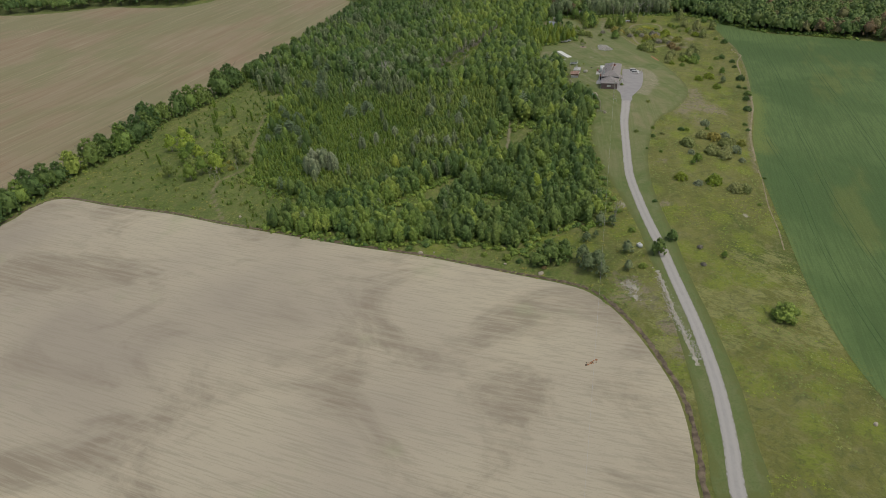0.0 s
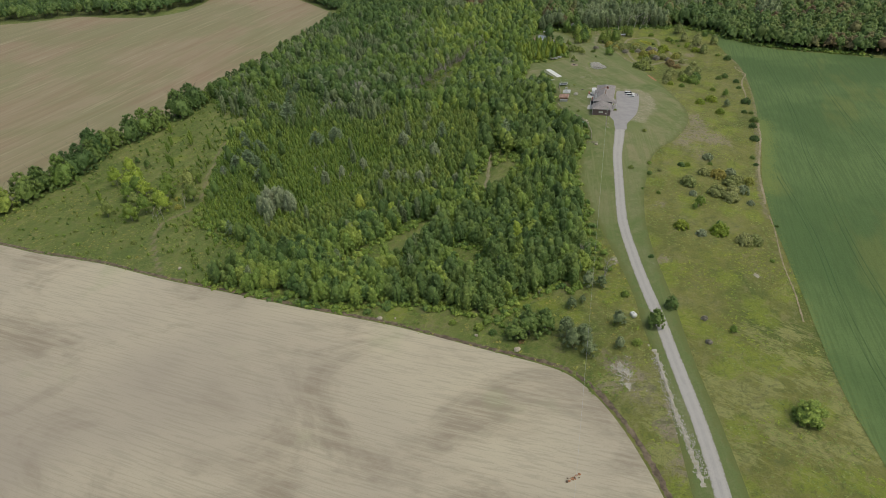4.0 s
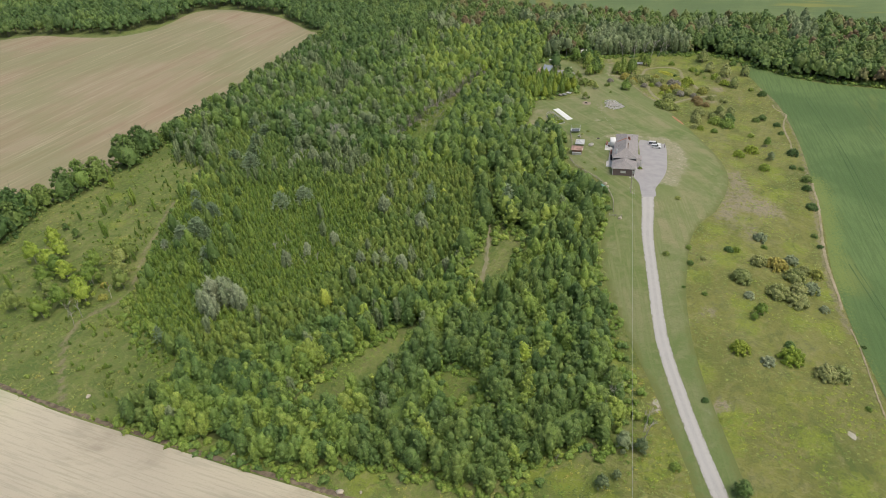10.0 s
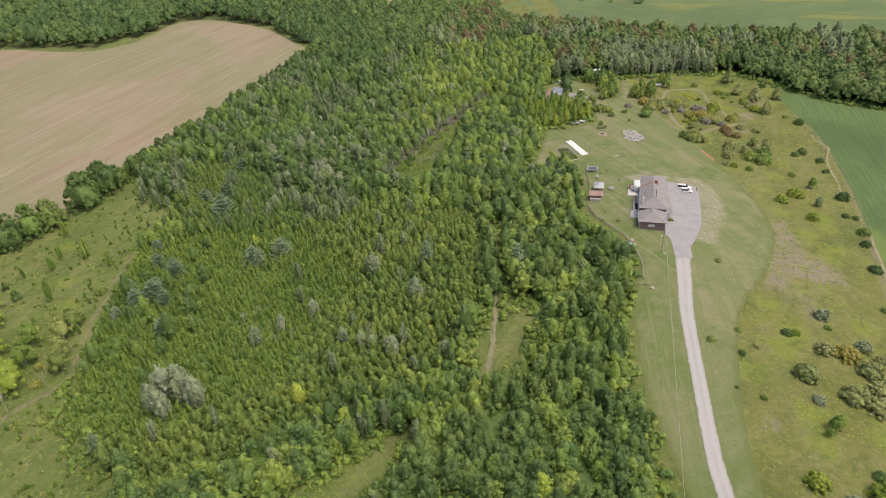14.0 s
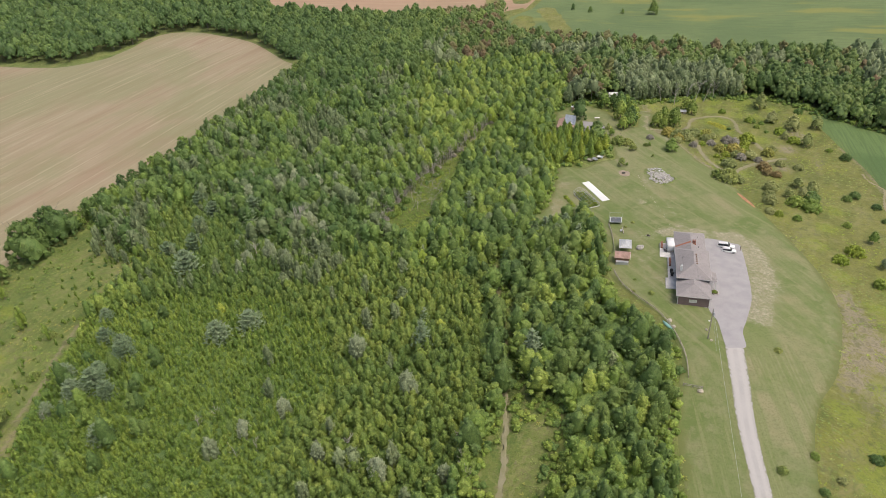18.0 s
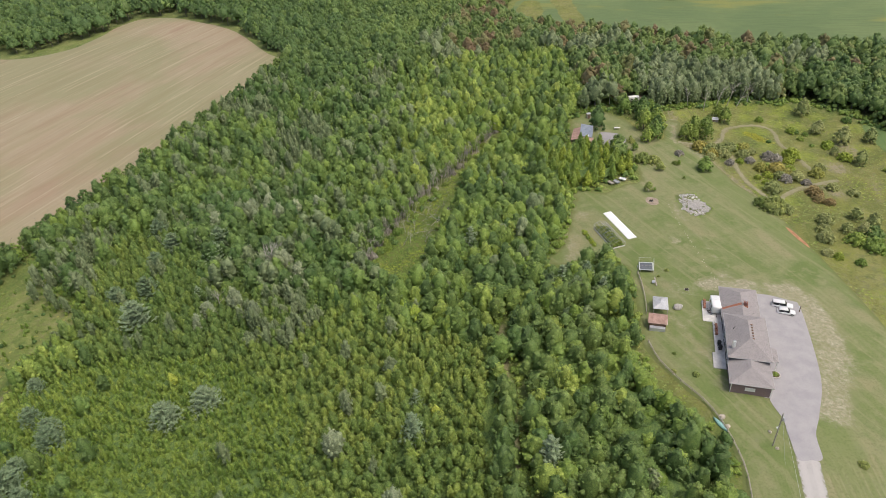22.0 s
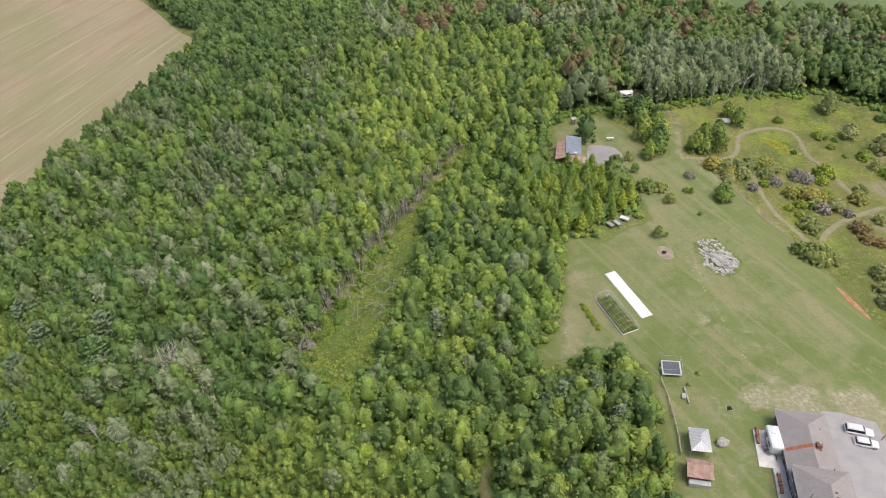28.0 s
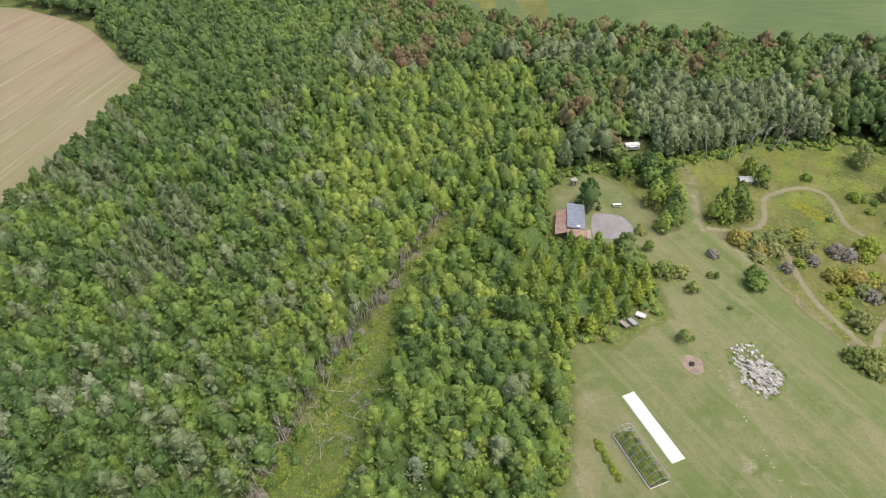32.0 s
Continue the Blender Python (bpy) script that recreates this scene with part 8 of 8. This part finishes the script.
# garden shed
sd = thing("shed", ground_pose(70.5, 363.3, -17, 0.0, False), "small wooden shed with a rusty brown roof and a pale lean-to", "shed")
part("wall", box((-2.1, -1.6, -0.4), (2.1, 1.7, 2.1), 0.02), WOOD_BROWN, sd, "brown board wall")
rb = poly_bm([[(-2.4, -1.9, 2.05), (-2.4, 0.6, 3.0), (-2.4, 2.0, 2.2), (-2.4, 2.0, 2.1), (-2.4, 0.6, 2.88), (-2.4, -1.9, 1.95)], [(2.4, -1.9, 2.05), (2.4, 0.6, 3.0), (2.4, 2.0, 2.2), (2.4, 2.0, 2.1), (2.4, 0.6, 2.88), (2.4, -1.9, 1.95)]])
part("roof", rb, TIN_RUST, sd, "rusty reddish brown metal roof")
for k in range(9):
    x = -2.3 + 4.6 * k / 8
    part("seam", tube((x, -1.9, 2.08), (x, 0.6, 3.03), 0.025, 4), TIN_RUST, sd)
part("trim", box((2.38, -1.95, 1.95), (2.46, 2.05, 2.2), 0.01), WHITE, sd)
part("lean_to", box((-1.9, -2.7, -0.4), (2.0, -1.65, 1.1), 0.03), TIN, sd, "pale metal lean-to")
part("door", box((-0.5, 1.68, -0.1), (0.5, 1.76, 1.8), 0.02), WOOD_GREY, sd)


def rock(x, y, rx, ry, rz, seed, mat, label, up=0.0, group="", turn=0.0):
    ob = part("boulder", boulder_mesh(seed, rx, ry, rz, 2 if rx > 0.5 else 1), mat, None)
    ob.matrix_basis = pose(x, y, gz(x, y) + rz * 0.28 + up, 0, 0, turn)
    return tagged(ob, label, "boulder", group)


rock(77.7, 369.2, 1.25, 1.0, 1.2, 4, STONE, "large pale grey boulder on the lawn near the gazebo", 0.05)
for x, y, r, s in ((75.6, 331.3, 0.8, 5), (76.0, 328.8, 0.6, 6), (84.2, 326.7, 0.5, 7), (83.9, 322.4, 0.5, 8), (74.9, 304.6, 0.75, 9)):
    rock(x, y, r, r * 0.8, r * 0.8, s, STONE_TAN, "pale rounded fieldstone lying on the lawn", 0.04, "lawn stones", s * 40)
for x, y, r, s in ((-15.6, 203, 0.95, 11), (26.5, 181.5, 1.1, 12), (-94, 241, 0.8, 13), (-10.5, 202.5, 0.5, 14), (15, 190, 0.6, 15), (-45, 216.5, 0.6, 17), (96.6, 106.8, 0.7, 18)):
    rock(x, y, r, r * 0.75, r * 0.7, s, STONE_TAN, "pale fieldstone at the field's grassy edge", 0.0, "field edge stones", s * 33)
wb = thing("white_tank", ground_pose(62.0, 189.8, 20, 0, False), "white plastic tank on the grass verge of the drive", "tank")
part("body", box((-0.75, -1.0, 0), (0.75, 1.0, 1.25), 0.2), WHITE, wb, "", True)
part("lid", tube((0, 0, 1.24), (0, 0, 1.36), 0.3, 12), TIN, wb)

# upturned canoe on the fence line
cn = poly_bm([[(x, w * c, h_) for c, h_ in ((-1, 0.0), (-0.9, 0.3), (-0.45, 0.48), (0, 0.52), (0.45, 0.48), (0.9, 0.3), (1, 0.0))] for x, w in ((-2.2, 0.06), (-1.7, 0.3), (-0.9, 0.5), (0, 0.56), (0.9, 0.5), (1.7, 0.3), (2.2, 0.06))])
ob = part("canoe", cn, TEAL, None, "", True)
ob.matrix_basis = ground_pose(74.6, 329.3, -68)
tagged(ob, "upturned teal canoe lying on the grass by the fence", "canoe")


# fence along the forest edge
def fence_run(line, label, gap=2.3):
    f = thing("fence", Matrix(), label, "fence", "garden fences")
    pts = smooth_line(line, gap)
    for k, (x, y) in enumerate(pts):
        part("post", tube((x, y, gz(x, y) - 0.1), (x, y, gz(x, y) + 1.15), 0.09, 6), WOOD_GREY, f)
        if k:
            px, py = pts[k - 1]
            for z in (0.55, 0.98):
                part("rail", tube((px, py, gz(px, py) + z), (x, y, gz(x, y) + z), 0.075, 5), WOOD_GREY, f)


fence_run([(71.7, 387), (71.4, 382), (70.7, 376.6), (69.9, 371.8), (69.0, 368)], "weathered split-rail fence beside the forest edge")
fence_run([(66.5, 357), (67.2, 350), (70, 342.5), (73.2, 336.5), (75, 330), (75.6, 322), (75.2, 316), (73.6, 309.5)], "weathered split-rail fence curving along the lawn's forest side")
fence_run([(71.5, 307), (75.5, 305.3)], "short weathered rail fence between forest and lawn", 1.9)
bn = thing("plank_bench", ground_pose(75.4, 381.7, 82), "narrow pale plank bench on the lawn", "bench")
part("plank", box((-2.3, -0.16, 0.42), (2.3, 0.16, 0.5), 0.02), WOOD_GREY, bn)
for x in (-1.8, 0, 1.8):
    part("leg", box((x - 0.06, -0.14, 0), (x + 0.06, 0.14, 0.42), 0.01), WOOD_GREY, bn)
wbw = thing("wheelbarrow", ground_pose(74.7, 381.4, 70), "grey wheelbarrow parked beside the plank bench", "wheelbarrow")
part("tray", poly_bm([[(-0.5, -0.3, 0.35), (0.4, -0.25, 0.35), (0.4, 0.25, 0.35), (-0.5, 0.3, 0.35)], [(-0.7, -0.42, 0.65), (0.65, -0.36, 0.65), (0.65, 0.36, 0.65), (-0.7, 0.42, 0.65)]]), TIN, wbw)
part("wheel", tube((0.7, -0.05, 0.2), (0.7, 0.05, 0.2), 0.2, 10), RUBBER, wbw)
for s in (-1, 1):
    part("handle", tube((0.6, s * 0.2, 0.3), (-1.3, s * 0.32, 0.55), 0.03, 5), WOOD_GREY, wbw)


# fire pits: sandy rings with a charred heap
def patch(name, x, y, rx, ry, mat, label, category, up=0.09, seed=0, turn=0):
    bm = bmesh.new()
    ring = []
    for k in range(26):
        a = 2 * math.pi * k / 26
        q = 1 + 0.16 * noise.noise(Vector((math.cos(a) * 1.5, math.sin(a) * 1.5, seed)))
        px, py = rx * q * math.cos(a), ry * q * math.sin(a)
        c, s = math.cos(radians(turn)), math.sin(radians(turn))
        px, py = x + px * c - py * s, y + px * s + py * c
        ring.append(bm.verts.new((px, py, gz(px, py) + up)))
    mid = bm.verts.new((x, y, gz(x, y) + up + 0.05))
    for k in range(26):
        bm.faces.new((ring[k], ring[(k + 1) % 26], mid))
    ob = part(name, bm, mat, None, "", True)
    return tagged(ob, label, category)


patch("sand_ring", 88.2, 429.8, 2.2, 2.9, SAND, "round patch of pinkish sand round the fire pit", "sand patch", seed=2)
for x, y, r, s in ((87.9, 430.0, 0.7, 21), (82.7, 377.1, 0.5, 22)):
    fp = thing("fire_pit", ground_pose(x, y, 10 * s, 0.08), "charred fire pit with a ring of stones on the lawn", "fire pit", "fire pits")
    part("ash", boulder_mesh(s, r, r, 0.22, 2, 0.3), CHAR, fp)
    for k in range(9):
        a = 2 * math.pi * k / 9
        part("stone", boulder_mesh(s + k, 0.16, 0.13, 0.13, 1, 0.3), STONE if k % 3 else DIRT, fp).location = ((r + 0.15) * math.cos(a), (r + 0.15) * math.sin(a), 0.05)
    for k in range(3):
        part("log", tube((-r, -0.2 + 0.2 * k, 0.2), (r * 0.8, 0.25 - 0.2 * k, 0.45), 0.08, 6), CHAR, fp)
patch("clay_strip", 129.2, 408.0, 6.3, 0.75, CLAY, "narrow strip of bare orange clay in the grass", "bare clay", seed=5, turn=-81)
sheet("gravel_pad", [(82, 487.6), (86, 487.4), (90, 485.5), (91.5, 481), (90.5, 477.5), (87.5, 475.5), (83, 476.5), (79.5, 478.5)], PAD, 0.1, 2.0, 0.8, "grey gravel pad beside the cabin", False)

# rock pile: heaped slabs and blocks
pile = thing("rock_pile", Matrix(), "heap of pale grey broken limestone slabs on the lawn", "rock pile")
prng = random.Random(11)
PILE_EDGE = [(98.4, 433), (101, 434.8), (104.2, 434.3), (105.4, 429.5), (106.7, 424.5), (103, 419.4), (99.6, 419), (96.6, 423.3), (97.8, 426.8), (97.2, 429.7)]
STONE_PALE = plain("pale_grey_slab", (0.64, 0.61, 0.57), 0.85, 0, 0.4, 2.5, 0.5)
slabs = []
for k in range(9):
    bm = bmesh.new()
    bmesh.ops.create_cube(bm, size=1.0)
    for vv in bm.verts:
        vv.co = Vector((vv.co.x * (1.5 if k < 6 else 0.8), vv.co.y * (0.42 if k < 6 else 0.55), vv.co.z * (0.2 if k < 6 else 0.4))) + Vector([prng.uniform(-0.13, 0.13) for _ in range(3)])
    bmesh.ops.triangulate(bm, faces=bm.faces)
    me = bpy.data.meshes.new("stone")
    bm.to_mesh(me)
    bm.free()
    me.materials.append(WHITE if k > 7 else STONE_PALE)
    slabs.append(me)
count = 0
while count < 290:
    x, y = prng.uniform(95.5, 108.5), prng.uniform(418.5, 435.5)
    if not inside(PILE_EDGE, np.array([x]), np.array([y]))[0]:
        continue
    rim = float(reach(PILE_EDGE, np.array([x]), np.array([y]), True)[0])
    if y > 429.5 and prng.random() < 0.5:
        continue
    me = slabs[6 + count % 3] if y > 430.5 else slabs[count % 6 if prng.random() < 0.85 else 7]
    ob = new("stone", me)
    k = prng.uniform(0.4, 1.0) * (0.85 if y > 430.5 else 1.0)
    ob.matrix_basis = pose(x, y, gz(x, y) + 0.1 + min(rim, 3.2) * prng.uniform(0.08, 0.34), prng.uniform(-30, 30), prng.uniform(-25, 25), prng.uniform(75, 155)) @ Matrix.Diagonal((k, k, k, 1))
    ob.parent = pile
    count += 1
veg = np.random.default_rng(77)
px, py = scatter(veg, 94, 110, 416, 438, 0.9, 0.5)
rim = (reach(PILE_EDGE, px, py, True) < 0.9) & (veg.uniform(0, 1, len(px)) < 0.6)
stand("pile_weeds", WEED, LEAF_YOUNG, BARK, np.c_[px, py][rim], veg, 0.6, "green weeds growing round the stone pile", tall=(0.5, 1.0))
# pale flat stones in a line across the lawn
for k in range(30):
    u = k / 29
    x, y = 92.5 + 0.5 * u + prng.uniform(-0.35, 0.35), 378 + 50 * u + prng.uniform(-1.5, 1.5)
    s = prng.uniform(0.1, 0.26)
    rock(x, y, s, s * 0.7, 0.12, 30 + k % 6, STONE_TAN, "small flat pale stone sunk in the lawn", 0.05, "stones in a line", k * 50)

# three small boat-like carts at the wood's edge
for x, y, r, m, lab in ((77.0, 444.2, -62, WOOD_GREY, "old grey utility trailer with open bed at the wood's edge"), (79.2, 444.5, -65, TIN, "dark metal utility trailer with open bed at the wood's edge"),
                        (81.8, 446.2, -40, WHITE, "white utility trailer with open bed at the wood's edge")):
    t = thing("cart", ground_pose(x, y, r), lab, "cart", "carts at the wood's edge")
    part("bed", box((-1.2, -0.7, 0.45), (1.2, 0.7, 0.55), 0.02), m, t)
    for s in (-1, 1):
        part("side", box((-1.2, s * 0.7 - 0.04, 0.5), (1.2, s * 0.7 + 0.04, 0.85), 0.01), m, t)
        part("end", box((s * 1.2 - 0.04, -0.7, 0.5), (s * 1.2 + 0.04, 0.7, 0.85), 0.01), m, t)
        part("wheel", tube((0, s * 0.78, 0.28), (0, s * 0.92, 0.28), 0.28, 12), RUBBER, t)
    part("drawbar", tube((1.2, 0, 0.45), (2.2, 0, 0.4), 0.05, 6), RUBBER, t)

# ---------------------------------------------------------------- the cabin and its yard
cb = thing("cabin", pose(75.6, 484.6, gz(75.6, 484.6), 0, 0, -14), "small cabin with blue-grey metal roof and rusty porch roofs", "cabin")
part("wall", box((-2.0, -5.2, -0.3), (2.6, 5.6, 2.6), 0.02), WOOD_BROWN, cb, "brown board wall")
part("roof", poly_bm([[(-2.2, -5.5, 3.45), (2.9, -5.5, 2.65), (2.9, -5.5, 2.5), (-2.2, -5.5, 3.3)], [(-2.2, 5.9, 3.45), (2.9, 5.9, 2.65), (2.9, 5.9, 2.5), (-2.2, 5.9, 3.3)]]), TIN_BLUE, cb, "blue-grey metal roof")
for k in range(10):
    y = -5.4 + 11.2 * k / 9
    part("seam", tube((-2.2, y, 3.48), (2.9, y, 2.68), 0.03, 4), TIN_BLUE, cb)
part("porch_roof", poly_bm([[(-5.6, -7.2, 2.05), (-2.2, -7.2, 2.9), (-2.2, -7.2, 2.78), (-5.6, -7.2, 1.93)], [(-5.2, 3.8, 2.05), (-2.2, 3.8, 2.9), (-2.2, 3.8, 2.78), (-5.2, 3.8, 1.93)]]), TIN_RUST, cb, "rusty brown porch roof")
part("porch_roof", poly_bm([[(-2.2, -8.4, 2.1), (3.4, -8.4, 2.1), (3.4, -8.4, 1.98), (-2.2, -8.4, 1.98)], [(-2.2, -5.5, 2.8), (3.4, -5.5, 2.55), (3.4, -5.5, 2.43), (-2.2, -5.5, 2.68)]]), TIN_RUST, cb, "tan boarded porch roof")
part("roof_box", box((0.4, -5.3, 2.8), (1.4, -4.4, 3.35), 0.03), WHITE, cb, "white box on the roof")
part("deck", box((2.9, -6.6, -0.2), (4.6, -2.6, 0.35), 0.03), WOOD_GREY, cb, "grey plank deck")
for x, y in ((-5.3, -7.0), (-5.0, 3.5), (-5.2, -2.0), (-2.0, -8.2), (3.2, -8.2)):
    part("post", tube((x, y, -0.3), (x, y, 2.0), 0.08, 6), WOOD_BROWN, cb)
part("door", box((2.58, -4.6, 0.3), (2.68, -3.7, 2.3), 0.02), WHITE, cb)
for y in (-1.5, 1.5):
    window(cb, (2.58, y, 1.0), (2.68, y + 1.2, 1.9), 0)
pt = thing("picnic_table", ground_pose(90.2, 490.6, -5), "pale wooden picnic table on the cabin lawn", "table")
part("tabletop", box((-1.3, -0.42, 0.70), (1.3, 0.42, 0.76), 0.02), SHEET_WHITE, pt)
for s in (-1, 1):
    part("bench", box((-1.3, s * 0.8 - 0.15, 0.42), (1.3, s * 0.8 + 0.15, 0.47), 0.02), WOOD_GREY, pt)
    part("leg", box((s * 0.9 - 0.05, -0.85, 0), (s * 0.9 + 0.05, 0.85, 0.42), 0.02), WOOD_GREY, pt)
    part("leg", box((s * 0.9 - 0.05, -0.3, 0.4), (s * 0.9 + 0.05, 0.3, 0.7), 0.02), WOOD_GREY, pt)
oh = thing("outhouse", ground_pose(80.6, 503.5, 10, 0, False), "small pale outhouse at the edge of the cabin lawn", "outhouse")
part("wall", box((-0.7, -0.7, -0.2), (0.7, 0.7, 2.1), 0.02), WOOD_GREY, oh)
part("roof", box((-0.9, -0.9, 2.1), (0.9, 0.9, 2.22), 0.03), TIN, oh)
part("door", box((-0.35, -0.76, 0), (0.35, -0.7, 1.9), 0.01), WOOD_BROWN, oh)
hu = thing("hut", ground_pose(134.6, 499.2, -12, 0, False) @ Matrix.Diagonal((0.72, 0.72, 0.55, 1)), "low hut with a grey sheet-metal roof among the shrubs", "hut")
part("wall", box((-2.4, -1.9, -0.3), (2.4, 1.9, 1.7), 0.02), WOOD_GREY, hu)
part("roof", poly_bm([[(-2.8, -2.2, 1.65), (-2.8, 0, 2.4), (-2.8, 2.2, 1.65), (-2.8, 0, 2.3)], [(2.8, -2.2, 1.65), (2.8, 0, 2.4), (2.8, 2.2, 1.65), (2.8, 0, 2.3)]]), TIN, hu, "grey sheet-metal roof")
part("door", box((-0.4, -1.96, 0), (0.4, -1.9, 1.6), 0.01), WOOD_BROWN, hu)
mh = thing("camper", ground_pose(105, 520.5, -3, 0, False) @ Matrix.Diagonal((0.85, 0.85, 0.85, 1)), "white camper trailer half hidden among the trees", "trailer")
part("body", box((-2.8, -1.2, 0.4), (2.8, 1.2, 2.7), 0.15), WHITE, mh)
part("awning", box((-1.6, -2.0, 2.2), (1.4, -1.2, 2.28), 0.03), SHEET_WHITE, mh, "pale awning")
part("window", box((-1.8, -1.24, 1.3), (-0.6, -1.19, 1.9), 0.02), GLASS_DARK, mh)
part("window", box((0.6, -1.24, 1.3), (1.8, -1.19, 1.9), 0.02), GLASS_DARK, mh)
for x in (-0.5, 0.5):
    part("wheel", tube((x, -1.22, 0.35), (x, -1.05, 0.35), 0.34, 12), RUBBER, mh)
patch("bare_earth", 106, 527, 4.5, 5, SAND, "patch of bare reddish earth among the trees", "bare earth", 0.07, 9)
hb = thing("earth_heap", Matrix(), "small heap of brown clods in the tilled field", "earth heap")
for k in range(16):
    r_ = prng.uniform(0.15, 0.4)
    x, y = 34.8 + prng.gauss(0, 0.9), 135.7 + prng.gauss(0, 0.4)
    part("clod", boulder_mesh(k, r_, r_, r_ * 0.7, 1, 0.4), CLAY if k % 3 else DIRT, hb).location = (x, y, gz(x, y) + 0.1)
MARGIN = plain("ploughed_margin", (0.185, 0.140, 0.100), 0.95, 0, 0.4, 0.6, 0.3, (0.27, 0.215, 0.15))
# dark ploughed margin round the tilled field
strip("field_margin", [(-204, 248), (-196, 265), (-186, 271.3), (-158, 260.3), (-127, 249.2), (-99, 236.3), (-72, 225.2), (-48, 215.2), (-16, 202.2), (0, 194), (16, 185), (33.5, 175.2), (41, 169),
                       (46.2, 160), (50.3, 148.5), (53.3, 134.3), (54.8, 122), (54.4, 111), (52.4, 99), (50.4, 89), (45, 40)], 1.3, MARGIN, 0.07, "dark moist ploughed margin round the tilled field", 1.0, 0.3)

# loose white stones of the rubble band and the sandy spots
stones = random.Random(31)
pieces = []
for k in range(950):
    u = stones.random()
    if k % 4:
        x, y = 62.9 + 0.6 * math.sin(u * 9) + stones.gauss(0, 0.7), 132 + 41 * u
    else:
        x, y = 53.8 + stones.gauss(0, 1.3), 167 + stones.gauss(0, 3.0)
    r_ = stones.uniform(0.06, 0.19)
    turn = stones.uniform(0, 6.28)
    v = ICO_V * np.array([r_ * stones.uniform(0.8, 1.6), r_, r_ * 0.7])
    v = np.c_[v[:, 0] * math.cos(turn) - v[:, 1] * math.sin(turn), v[:, 0] * math.sin(turn) + v[:, 1] * math.cos(turn), v[:, 2]] + (x, y, gz(x, y) + 0.07)
    pieces.append((v, ICO_F))
sv, sf = joined(pieces)
tagged(new("loose_stones", mesh_np("loose_stones", sv, sf, STONE)), "scattered pale broken stones beside the drive", "stones", kind="stuff")
